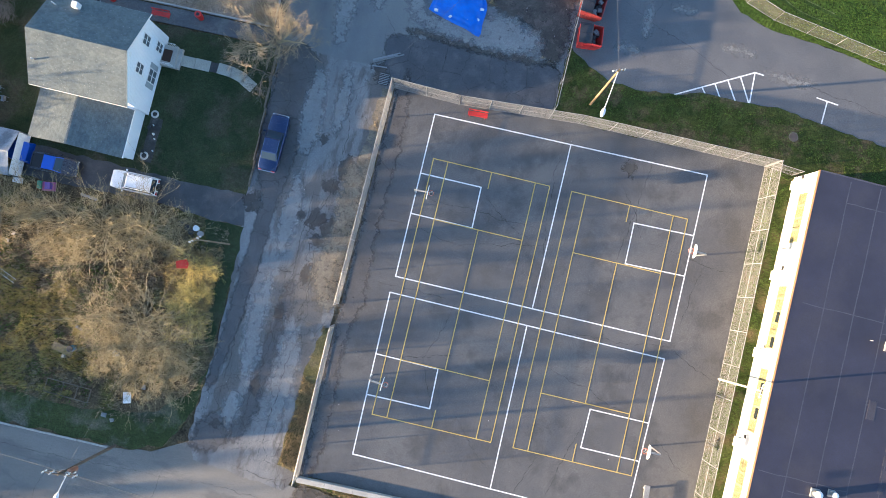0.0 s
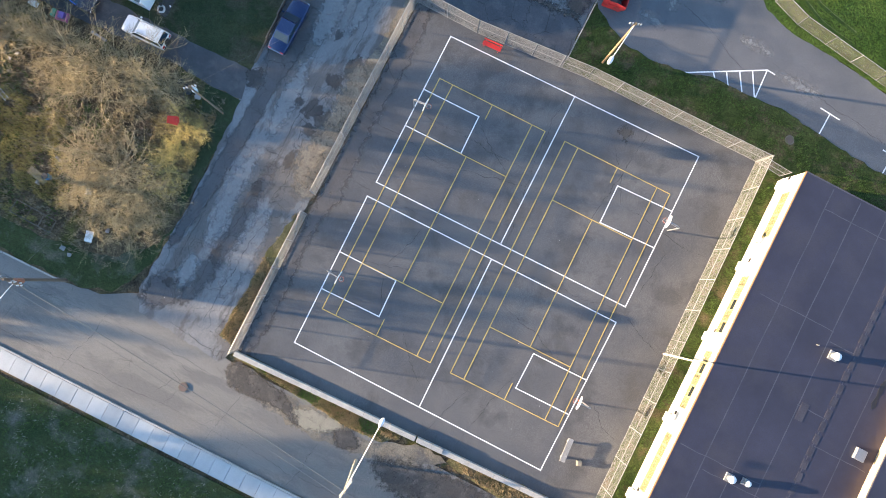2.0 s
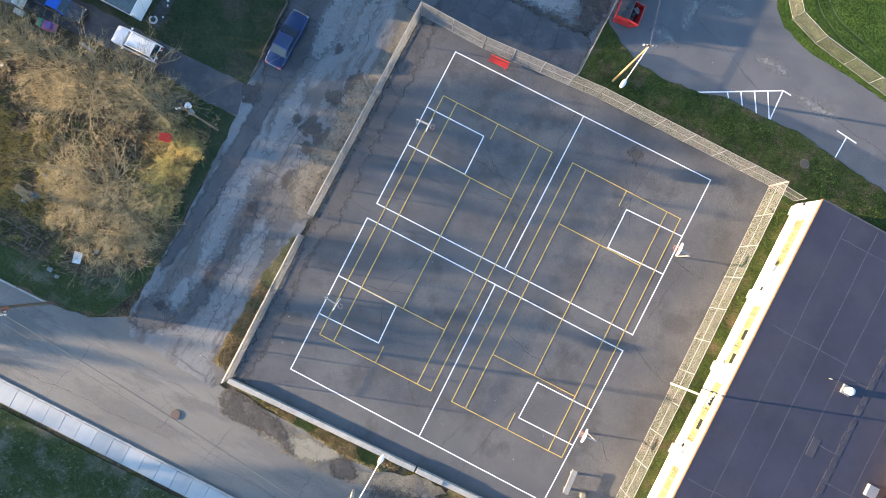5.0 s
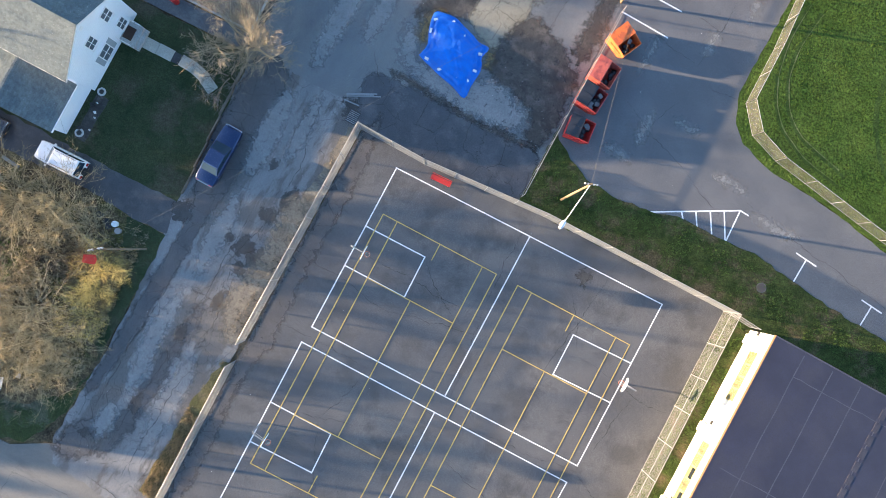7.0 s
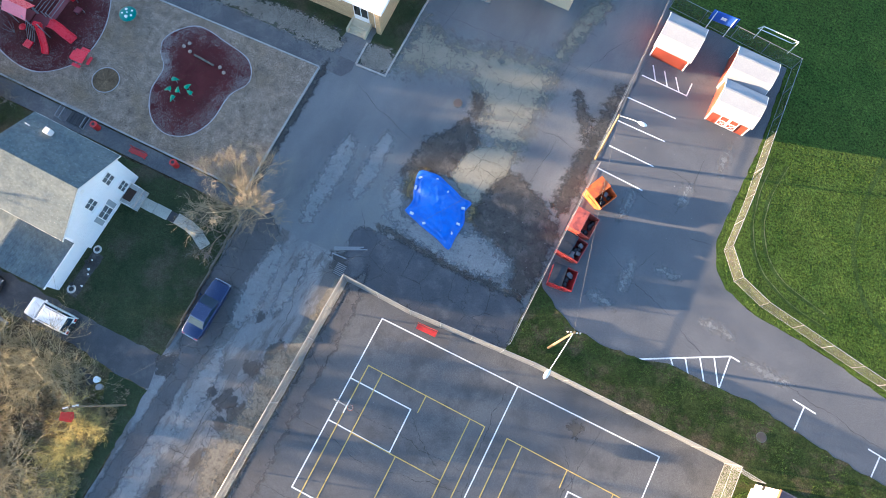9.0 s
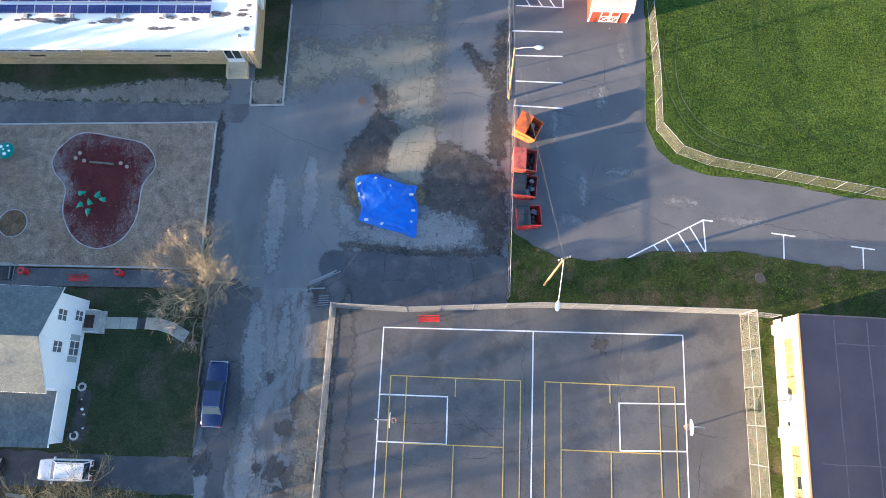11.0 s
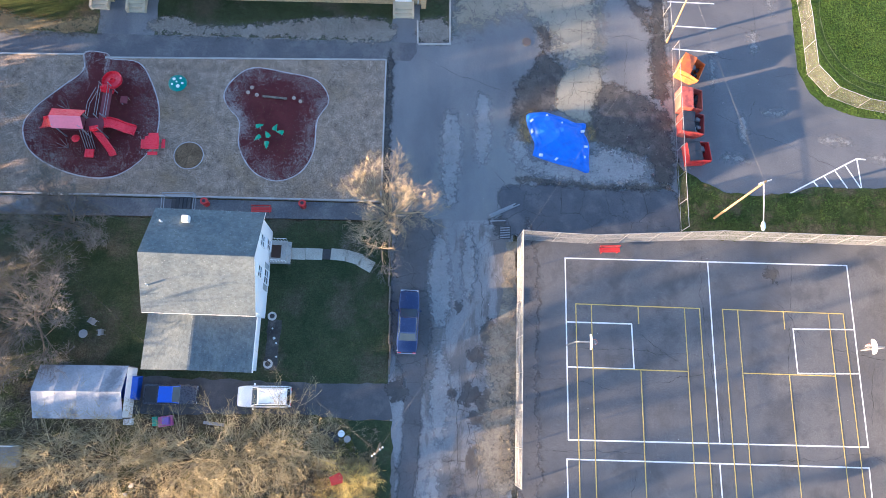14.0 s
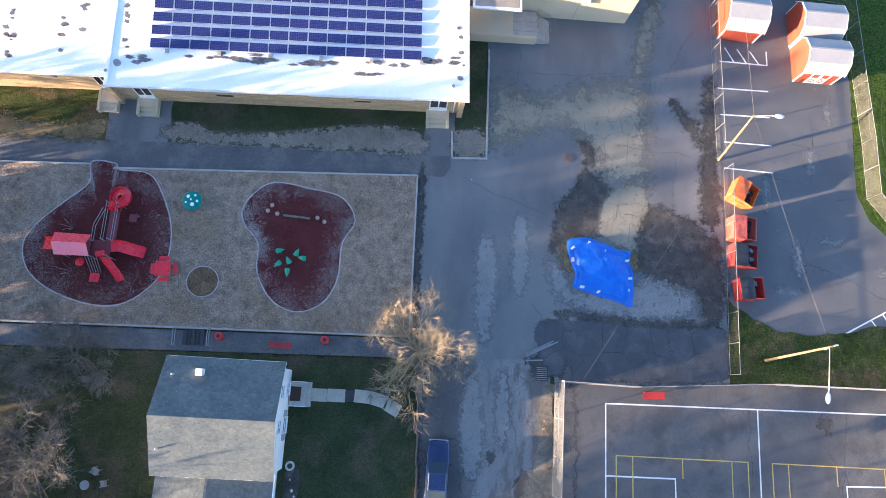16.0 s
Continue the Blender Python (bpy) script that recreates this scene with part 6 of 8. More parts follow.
# ---- dumpsters ----
M["dump_orange"] = mat("orange chipped paint", (0.66, 0.13, 0.02), (0.76, 0.19, 0.03), 0.8, 9, 0.5, 0.2, 0.006, grain=0.15, third=(0.50, 0.11, 0.03), third_scale=1.4, crisp=0.04)
M["dump_faded"] = mat("faded red paint", (0.46, 0.085, 0.055), (0.56, 0.15, 0.10), 0.8, 9, 0.6, 0.2, 0.006, grain=0.2, third=(0.28, 0.06, 0.05), third_scale=1.3)
M["dump_red"] = mat("worn red paint", (0.46, 0.03, 0.03), (0.60, 0.05, 0.04), 0.8, 9, 0.45, 0.2, 0.006, grain=0.15, third=(0.25, 0.03, 0.03), third_scale=1.3)
M["dump_dark"] = mat("dark red worn paint", (0.27, 0.035, 0.035), (0.36, 0.06, 0.055), 0.8, 9, 0.55, 0.2, 0.006, grain=0.2, third=(0.20, 0.04, 0.04), third_scale=1.3)
M["lid"] = mat("black ribbed plastic lid", (0.02, 0.021, 0.026), (0.045, 0.046, 0.055), 0.8, 9, 0.45, 0.2, 0.006)
M["bag"] = plain("dark rubbish bags", (0.025, 0.025, 0.03), 0.35)
M["carton"] = plain("grey cardboard", (0.30, 0.28, 0.27), 0.85)


def dumpster(m, label, paint, lid_paint, lid_open=False, w=1.9, seed=1, contents=6):
    """A steel waste container: hollow body, lid over the back half, side sleeves, things inside."""
    rng = random.Random(seed)
    th = thing("dumpster", m, label, "dumpster", "dumpsters by the fence")
    t = 0.05
    prof = [(-1.05, 0.12), (0.75, 0.12), (1.1, 0.75), (1.1, 1.15), (-0.2, 1.5), (-1.05, 1.5)]
    for y in (-w / 2, w / 2 - t):
        side = B()
        f = [side.verts.new((x, y, z)) for x, z in prof]
        b = [side.verts.new((x, y + t, z)) for x, z in prof]
        side.faces.new(f)
        side.faces.new(b[::-1])
        for i in range(6):
            j = (i + 1) % 6
            side.faces.new((f[i], f[j], b[j], b[i]))
        part("side_panel", side, paint, th)
    part("bottom", box(B(), -1.0, 0.75, -w / 2 + t, w / 2 - t, 0.12, 0.17), paint, th)
    for y in (-w / 2, w / 2 - 0.1):
        part("skid", box(B(), -1.0, 0.7, y, y + 0.1, 0.0, 0.12), paint, th)
    part("back_panel", box(B(), -1.05, -1.0, -w / 2 + t, w / 2 - t, 0.12, 1.5), paint, th)
    front = B()
    rows = []
    for y in (-w / 2 + t, w / 2 - t):
        rows.append([front.verts.new((x, y, z)) for x, z in ((0.75, 0.12), (1.1, 0.75), (1.1, 1.15), (1.04, 1.15), (1.04, 0.77), (0.69, 0.14))])
    front.faces.new(rows[0])
    front.faces.new(rows[1][::-1])
    for i in range(6):
        j = (i + 1) % 6
        front.faces.new((rows[0][i], rows[0][j], rows[1][j], rows[1][i]))
    part("front_panel", front, paint, th)
    for y in (-w / 2 - 0.08, w / 2):
        part("lift_sleeve", box(B(), -0.6, 0.6, y, y + 0.08, 0.75, 0.95, 0.01), paint, th)
    for y in (-w / 2, w / 2 - 0.04):
        part("rim", tube(B(), (-0.2, y + 0.02, 1.5), (1.1, y + 0.02, 1.15), 0.03), paint, th)
    part("rim", tube(B(), (1.08, -w / 2, 1.15), (1.08, w / 2, 1.15), 0.03), paint, th)
    lid = part("lid", slab_of(B(), [(-1.1, -w / 2 - 0.02, 1.54), (0.1, -w / 2 - 0.02, 1.52), (0.1, w / 2 + 0.02, 1.52), (-1.1, w / 2 + 0.02, 1.54)], 0.04), lid_paint, th, "closed back lid")
    for k in range(3 if lid_paint == "lid" else 0):
        y = -w / 2 + 0.12 + k * (w - 0.24) / 2
        part("rib", box(B(), -1.05, 0.05, y - 0.02, y + 0.02, 1.535, 1.56), lid_paint, lid)
    for k in range(contents):
        x, y = rng.uniform(0.25, 0.8), rng.uniform(-w / 2 + 0.3, w / 2 - 0.3)
        if rng.random() < 0.6:
            part("rubbish_bag", ball(B(), (x, y, rng.uniform(0.4, 0.7)), rng.uniform(0.2, 0.3), 0.7, 6), "bag", th, "dark rubbish bag", True)
        else:
            ob = part("carton", box(B(), -0.2, 0.2, -0.15, 0.15, -0.12, 0.12), "carton", th, "grey cardboard carton")
            ob.matrix_local = pose(x, y, rng.uniform(0.6, 0.8), rng.uniform(-20, 20), rng.uniform(-20, 20), rng.uniform(0, 180))
    return th


dumpster((12.0, 18.55, 0, 0, 0, -25), "bright orange steel dumpster standing askew, half open", "dump_orange", "dump_orange", seed=1)
dumpster((11.75, 15.3, 0, 0, 0, -3), "faded salmon red steel dumpster, half open", "dump_faded", "dump_faded", w=2.0, seed=2)
dumpster((11.75, 12.9, 0, 0, 0, -4), "dark red steel dumpster with a black lid, full of rubbish", "dump_dark", "lid", w=1.95, seed=3, contents=9)
dumpster((12.15, 10.1, 0, 0, 0, 6), "red steel dumpster with a black lid, half open", "dump_red", "lid", w=1.8, seed=4)


# ---- vehicles ----
M["navy"] = plain("navy blue car paint", (0.009, 0.022, 0.085), 0.20, 0.2, 0.1, coat=0.8)
M["car_white"] = plain("white car paint", (0.80, 0.80, 0.80), 0.25, 0.0, 0.04, coat=0.8)
M["car_black"] = plain("dark grey car paint", (0.045, 0.045, 0.055), 0.3, 0.2, 0.1, coat=0.6)
M["car_glass"] = glass("tinted car glass", (0.022, 0.036, 0.055), 0.1, 0.4)
M["tyre"] = plain("black tyre rubber", (0.02, 0.02, 0.02), 0.85)
M["lamp_red"] = plain("red tail lamp", (0.35, 0.02, 0.02), 0.2)
M["lamp_clear"] = plain("clear headlamp", (0.6, 0.6, 0.6), 0.15)
M["chrome"] = plain("chrome trim", (0.6, 0.6, 0.6), 0.15, 1.0)
M["bed"] = plain("black truck bed liner", (0.03, 0.03, 0.032), 0.7)


def loft(bm, sections):
    """A skin through rings of points, closed at both ends."""
    rings = [[bm.verts.new(p) for p in s] for s in sections]
    n = len(rings[0])
    for a, b in zip(rings, rings[1:]):
        for i in range(n):
            j = (i + 1) % n
            bm.faces.new((a[i], a[j], b[j], b[i]))
    bm.faces.new(rings[0][::-1])
    bm.faces.new(rings[-1])
    return bm


def car(m, label, name, paint, long, wide, belt, roof_z, cab, hood=0.0, roof_paint=None, bed=False, rack=False, cab_top=None):
    """A car along +x (front). cab: x of windscreen foot, windscreen top, rear window top, rear window foot."""
    th = thing(name, m, label, "car" if name != "pickup_truck" else "pickup truck")
    h = wide / 2
    L = long / 2
    st = [(-L, 0.80, 0.78), (-L + 0.08, 0.92, 0.95), (-L + 0.5, 0.985, 1.0), (-L + 1.2, 1.0, 1.0), (0, 1.0, 1.0), (L - 1.2, 1.0, 1.0 + hood), (L - 0.5, 0.965, 0.96 + hood), (L - 0.12, 0.90, 0.86), (L, 0.74, 0.70)]
    secs = []
    for x, fw, fz in st:
        w, z = h * fw, belt * fz
        secs.append([(x, -w * 0.92, 0.22), (x, -w, 0.38), (x, -w, z * 0.72), (x, -w * 0.95, z * 0.94), (x, -w * 0.82, z), (x, 0, z * 1.03), (x, w * 0.82, z), (x, w * 0.95, z * 0.94), (x, w, z * 0.72), (x, w, 0.38), (x, w * 0.92, 0.22)])
    body = part("body", loft(B(), secs), paint, th, smooth=True)
    mod = body.modifiers.new("round", "BEVEL")
    mod.width, mod.segments, mod.limit_method, mod.angle_limit = 0.025, 2, "ANGLE", radians(25)
    a, b, c, d = cab
    tw = h * 0.76
    z0 = belt * 0.99
    cabm = B()
    low = [(a, h * 0.88), (d, h * 0.88)]
    rings = [[(a, -h * 0.86, z0), (a, h * 0.86, z0), (d, h * 0.86, z0), (d, -h * 0.86, z0)], [(b, -tw, roof_z - 0.04), (b, tw, roof_z - 0.04), (c, tw, roof_z - 0.04), (c, -tw, roof_z - 0.04)], [(b - 0.06, -tw * 0.93, roof_z), (b - 0.06, tw * 0.93, roof_z), (c + 0.06, tw * 0.93, roof_z), (c + 0.06, -tw * 0.93, roof_z)]]
    loft(cabm, rings)
    part("cabin", cabm, roof_paint or paint, th)

    def pane(name_, quad, inset=0.06):
        q = [Vector(v) for v in quad]
        mid = sum(q, Vector()) / 4
        nrm = (q[1] - q[0]).cross(q[2] - q[0]).normalized()
        if nrm.dot(mid - Vector(((a + d) / 2, 0, z0))) < 0:
            nrm = -nrm
        q = [v + (mid - v) * inset for v in q]
        bm = B()
        f = [bm.verts.new(v + nrm * 0.012) for v in q]
        k = [bm.verts.new(v - nrm * 0.004) for v in q]
        bm.faces.new(f)
        bm.faces.new(k[::-1])
        for i in range(4):
            j = (i + 1) % 4
            bm.faces.new((k[i], k[j], f[j], f[i]))
        return part(name_, bm, "car_glass", th, "dark tinted glass")

    R0, R1 = rings[0], rings[1]
    pane("windscreen", (R0[0], R0[1], R1[1], R1[0]), 0.1)
    pane("rear_window", (R0[3], R0[2], R1[2], R1[3]), 0.12)
    for s0, s1 in ((0, 3), (1, 2)):
        pm0, pm1 = Vector(R0[s0]).lerp(Vector(R0[s1]), 0.5), Vector(R1[s0]).lerp(Vector(R1[s1]), 0.5)
        pane("side_window", (R0[s0], tuple(pm0), tuple(pm1), R1[s0]), 0.07)
        pane("side_window", (tuple(pm0), R0[s1], R1[s1], tuple(pm1)), 0.07)
    for x in (-L + long * 0.2, L - long * 0.19):
        for s in (-1, 1):
            w_ = part("wheel", tube(B(), (x, s * (h - 0.2), 0.32), (x, s * (h - 0.01), 0.32), 0.32, n=18), "tyre", th)
            part("hubcap", tube(B(), (x, s * (h - 0.02), 0.32), (x, s * (h + 0.005), 0.32), 0.19, n=14), "chrome", w_)
    for s in (-1, 1):
        part("headlight", box(B(), L - 0.16, L - 0.03, s * h * 0.62 - 0.17, s * h * 0.62 + 0.17, belt * 0.6, belt * 0.76, 0.02), "lamp_clear", th)
        part("tail_light", box(B(), -L - 0.01, -L + 0.12, s * h * 0.66 - 0.14, s * h * 0.66 + 0.14, belt * 0.62, belt * 0.86, 0.02), "lamp_red", th)
        part("mirror", box(B(), a - 0.28, a - 0.14, s * (h + 0.08) - 0.09, s * (h + 0.08) + 0.09, z0 + 0.02, z0 + 0.17, 0.03), paint, th)
    part("front_bumper", box(B(), L - 0.05, L + 0.07, -h * 0.84, h * 0.84, 0.34, 0.56, 0.04), "chrome" if name == "sedan" else "black", th)
    part("rear_bumper", box(B(), -L - 0.07, -L + 0.05, -h * 0.86, h * 0.86, 0.36, 0.58, 0.04), "chrome" if name == "sedan" else "black", th)
    if rack:
        for s in (-1, 1):
            part("roof_rail", tube(B(), (b - 0.2, s * tw * 0.86, roof_z + 0.05), (c + 0.25, s * tw * 0.86, roof_z + 0.05), 0.022), "black", th)
        part("spare_wheel", tube(B(), (-L - 0.08, 0, 0.95), (-L - 0.28, 0, 0.95), 0.33, n=18), "tyre", th)
    if bed:
        part("bed_floor", box(B(), -L + 0.12, d - 0.1, -h * 0.78, h * 0.78, belt * 0.96, belt * 1.035, 0.01), "bed", th, "open black load bed")
        for s in (-1, 1):
            part("bed_rail", box(B(), -L + 0.05, d - 0.02, s * h * 0.86 - 0.07, s * h * 0.86 + 0.07, belt * 0.9, belt * 1.09, 0.03), paint, th)
        part("tailgate", box(B(), -L + 0.0, -L + 0.1, -h * 0.82, h * 0.82, 0.5, belt * 1.08, 0.02), paint, th)
    return th


car((-13.45, -6.1, 0.01, 0, 0, 89.3), "navy blue sedan with faded paint parked at the kerb", "sedan", "navy", 5.2, 1.8, 0.86, 1.38, (1.05, 0.25, -1.05, -1.65))
car((-24.6, -12.5, 0.02, 0, 0, 181), "white boxy sport utility vehicle in the driveway", "suv", "car_white", 4.25, 1.72, 1.0, 1.72, (0.95, 0.35, -1.9, -2.05), rack=True)
M["blue_cover"] = plain("bright blue cover", (0.02, 0.09, 0.52), 0.45)
car((-31.85, -12.55, 0.02, 0, 0, 1), "dark pickup truck with a bright blue cab roof", "pickup_truck", "car_black", 4.1, 1.62, 0.95, 1.5, (0.75, 0.3, -0.75, -0.95), roof_paint="blue_cover", bed=True)

# tarpaulin garage
M["tarp_grey"] = mat("grey weathered canopy cloth", (0.22, 0.235, 0.26), (0.32, 0.335, 0.36), 0.5, 7, 0.6, 0.3, 0.02, grain=0.2, third=(0.15, 0.16, 0.18), third_scale=0.6)
garage = thing("canopy_garage", (-41.5, -12.6, 0, 0, 0, 1), "grey cloth canopy garage with a blue car cover inside", "canopy")
bm = B()
prof = [(-2.0, 0.0), (-2.0, 1.9), (0, 2.75), (2.0, 1.9), (2.0, 0.0)]
nx = 16
grid = []
for i in range(nx + 1):
    x = 6.6 * i / nx
    sag = 0.05 * math.sin(math.pi * (i % 4) / 4)
    grid.append([bm.verts.new((x, y, z - sag * (z > 0.5))) for y, z in prof] + [bm.verts.new((x, y * 0.985, (z - sag - 0.03) if z > 0.5 else 0)) for y, z in prof[::-1]])
for a_, b_ in zip(grid, grid[1:]):
    for i in range(10):
        j = (i + 1) % 10
        bm.faces.new((a_[i], a_[j], b_[j], b_[i]))
part("cover", bm, "tarp_grey", garage)
for x in (0.05, 2.2, 4.4, 6.55):
    bm = B()
    for p_, q_ in zip(prof, prof[1:]):
        tube(bm, (x, p_[0] * 0.96, p_[1] * 0.97), (x, q_[0] * 0.96, q_[1] * 0.97), 0.025)
    part("hoop_frame", bm, "galv", garage)
part("front_flap", slab_of(B(), [(6.55, -1.9, 1.9), (6.75, -1.9, 0.5), (6.75, 1.9, 0.5), (6.55, 1.9, 1.9)], 0.03), "white_paint", garage, "white front flap")
bc = thing("covered_car", (-34.9, -12.1, 0), "blue car cover bulging out of the canopy garage", "car cover")
hull(bm := B(), [(-1.2, -0.95, 0), (0.45, -0.95, 0), (-1.2, 0.95, 0), (0.45, 0.95, 0), (-1.0, -0.8, 1.3), (-1.0, 0.8, 1.3), (0.0, -0.85, 1.15), (0.0, 0.85, 1.15), (0.4, -0.8, 0.8), (0.4, 0.8, 0.8)])
part("cover", bm, "blue_cover", bc)

# ---- poles and cables ----
M["pole_dark"] = mat("dark weathered pole", (0.085, 0.066, 0.052), (0.165, 0.128, 0.096), 1.2, 14, 0.85, 0.4, 0.01, grain=0.3, stretch=(1, 1, 0.2))
M["lamp_glass"] = plain("pale lamp glass", (0.75, 0.76, 0.78), 0.2)
M["cable"] = plain("pale cable", (0.12, 0.12, 0.12), 0.6)
M["cable_dark"] = plain("black cable", (0.04, 0.04, 0.045), 0.6)
M["porcelain"] = plain("pale glazed porcelain", (0.55, 0.56, 0.57), 0.3)
M["cream_pole"] = mat("cream weathered pole", (0.33, 0.30, 0.24), (0.44, 0.40, 0.32), 1, 12, 0.8, 0.2, 0.008)
M["trafo"] = plain("rusty transformer can", (0.25, 0.12, 0.08), 0.5)


def pole(m, top, label, wood="pole_wood", arm=None, cross=(), can=False, name="utility_pole", r=0.15):
    """A pole from its foot to top (relative), with a lamp arm and cross arms (height, half length, heading)."""
    th = thing(name, m, label, "utility pole")
    T = Vector(top)
    part("shaft", tube(B(), (0, 0, -0.2), top, r, r * 0.68, 10), wood, th)
    for f, half, turn in cross:
        c = T * f
        d = Vector((math.cos(radians(turn)), math.sin(radians(turn)), 0))
        bm = B()
        tube(bm, c - d * half, c + d * half, 0.055, n=4)
        cm = part("cross_arm", bm, wood, th)
        for k in (-0.9, -0.45, 0.45, 0.9):
            p = c + d * half * k
            part("insulator", tube(B(), p, p + Vector((0, 0, 0.26)), 0.075, 0.045, 8), "porcelain", cm)
        tube(bm2 := B(), c - d * half * 0.7, c - Vector((0, 0, 0.6)), 0.02)
        tube(bm2, c + d * half * 0.7, c - Vector((0, 0, 0.6)), 0.02)
        part("brace", bm2, "galv", cm)
    if arm:
        f, reach, turn, rise = arm
        c = T * f
        d = Vector((math.cos(radians(turn)), math.sin(radians(turn)), 0))
        bm = B()
        prev = c + d * reach + Vector((0, 0, rise))
        side = Vector((-d.y, d.x, 0))
        loft(bm, [[c + d * reach * k / 6 + Vector((0, 0, rise * math.sin(math.pi / 2 * k / 6))) + (side * math.cos(u) + Vector((0, 0, 1)) * math.sin(u)) * 0.035 for u in [i * math.pi / 3 for i in range(6)]] for k in range(7)])
        a_ = part("lamp_arm", bm, "white_paint", th, "curved pale lamp arm")
        q = prev + d * 0.25
        lm = B()
        bmesh.ops.create_uvsphere(lm, u_segments=12, v_segments=8, radius=1, matrix=Matrix.Translation(q) @ Matrix.Rotation(radians(turn), 4, "Z") @ Matrix.Diagonal((0.42, 0.19, 0.12, 1)))
        part("lamp_head", lm, "lamp_glass", a_, "pale street lamp head", True)
    if can:
        c = T * 0.86
        t_ = part("transformer", tube(B(), c + Vector((0.42, 0.1, -0.5)), c + Vector((0.42, 0.1, 0.4)), 0.21, n=16), "trafo", th, "rusty transformer can")
        part("transformer_lid", tube(B(), c + Vector((0.42, 0.1, 0.4)), c + Vector((0.42, 0.1, 0.5)), 0.21, 0.1, 16), "trafo", t_)
        for k in range(3):
            p = c + Vector((0.3 + 0.12 * k, 0.1, 0.45))
            part("bushing", tube(B(), p, p + Vector((0, 0, 0.3)), 0.04, 0.03, 8), "porcelain", t_)
    return th


P1 = (13.7, 4.25, 0)
pole(P1, (0.2, 0.6, 8.3), "wooden lamp pole on the grass bank", arm=(0.96, 3.4, 262, 0.2), cross=((0.97, 0.5, 20),), name="lamp_pole", r=0.115)
P2 = (10.35, 21.75, 0)
pole(P2, (-0.25, 1.5, 6.4), "leaning wooden lamp pole by the fence", arm=(0.98, 1.75, 0, 0.35), name="lamp_pole", r=0.11)
P3 = (9.7, -38.4, 0)
pole(P3, (0, 0, 8.9), "pale utility pole with a long lamp arm beside the road", "cream_pole", arm=(0.88, 5.6, 88, 0.5), cross=((0.97, 1.0, 80), (0.86, 0.8, 80)))
P4 = (-20.7, -35.6, 0)
pole(P4, (0.1, 0.1, 9.0), "dark utility pole with a rusty transformer beside the road", "pole_dark", arm=(0.8, 2.0, 262, 0.4), cross=((0.98, 1.3, 4), (0.93, 1.3, 4), (0.88, 0.9, 8)), can=True)
P5 = (-15.3, -15.9, 0)
pole(P5, (0.05, -0.1, 8.7), "grey utility pole at the corner of the brush", "bark", cross=((0.96, 0.5, 40),), r=0.095)
P6 = (30.55, -17.5, 0.02)
pole(P6, (0, 0.2, 7.6), "cream floodlight pole by the fence", "cream_pole", name="floodlight_pole", cross=((0.985, 0.55, 80),), r=0.11)


def cable(a, b, sag, label, r=0.02, material="cable", n=24):
    a, b = Vector(a), Vector(b)
    d = (b - a).normalized()
    u = d.cross(Vector((0, 0, 1))).normalized()
    v = u.cross(d)
    bm = loft(B(), [[a.lerp(b, k / n) - Vector((0, 0, sag * 4 * (k / n) * (1 - k / n))) + (u * math.cos(w) + v * math.sin(w)) * r for w in (0, 1.571, 3.142, 4.712)] for k in range(n + 1)])
    ob = part("cable", bm, material)
    return tagged(ob, label, "cable", "overhead cables")


T1, T2, T3, T4, T5 = (13.9, 4.85, 8.1), (10.1, 23.25, 6.4), (9.7, -38.4, 8.6), (-20.6, -35.5, 8.2), (-15.25, -16.0, 8.5)
cable(T4, T3, 0.7, "pale bundled cable along the road", 0.035)
cable((-20.6, -35.8, 8.9), (9.7, -38.9, 8.7), 0.6, "thin overhead cable along the road", 0.014, "cable")
cable(T3, (45, -41.5, 8.6), 0.7, "pale bundled cable along the road", 0.03)
cable(T3, (45, -40.5, 9.0), 0.6, "thin overhead cable along the road", 0.014, "cable_dark")
cable(T4, (-60, -34.5, 8.6), 0.7, "pale bundled cable along the road", 0.03)
cable(T1, T2, 0.25, "twisted pale cable over the parking lot", 0.006)
cable(T2, T5, 0.5, "thin cable crossing the yard", 0.006)
cable(T2, (9.0, 50, 7.5), 0.3, "thin cable along the fence", 0.012)
cable(T5, (-26.0, -8.5, 2.8), 0.35, "thin cable from pole to house", 0.006, "cable_dark")
cable(T5, T4, 0.4, "thin cable over the brush", 0.006)
cable((-41.5, -2, 5.5), (-33.3, -9, 2.8), 0.3, "thin cable behind the house", 0.007, "cable_dark")

# ---- tarpaulin over a heap ----
M["tarp_blue"] = mat("creased bright blue tarpaulin", (0.012, 0.098, 0.50), (0.026, 0.160, 0.66), 1.2, 2.6, 0.55, 0.8, 0.12, grain=0.12)
tarp = thing("tarpaulin", (0, 0, 0), "creased bright blue tarpaulin over a heap, held by bricks", "tarpaulin")
outline = smooth_loop([(-3.35, 13.3), (-2.4, 13.65), (-1.5, 13.7), (-0.6, 13.4), (0.4, 13.1), (1.2, 12.8), (2.15, 12.75), (1.95, 11.8), (2.3, 11.1), (2.4, 10.4), (2.3, 9.2), (2.25, 8.0), (1.0, 8.4), (-0.6, 8.75), (-2.6, 9.35), (-2.75, 9.6), (-2.6, 10.6), (-3.1, 11.8)], 3)
c = Vector((-0.4, 11.1))
bm = B()
rings = []
nr = 16
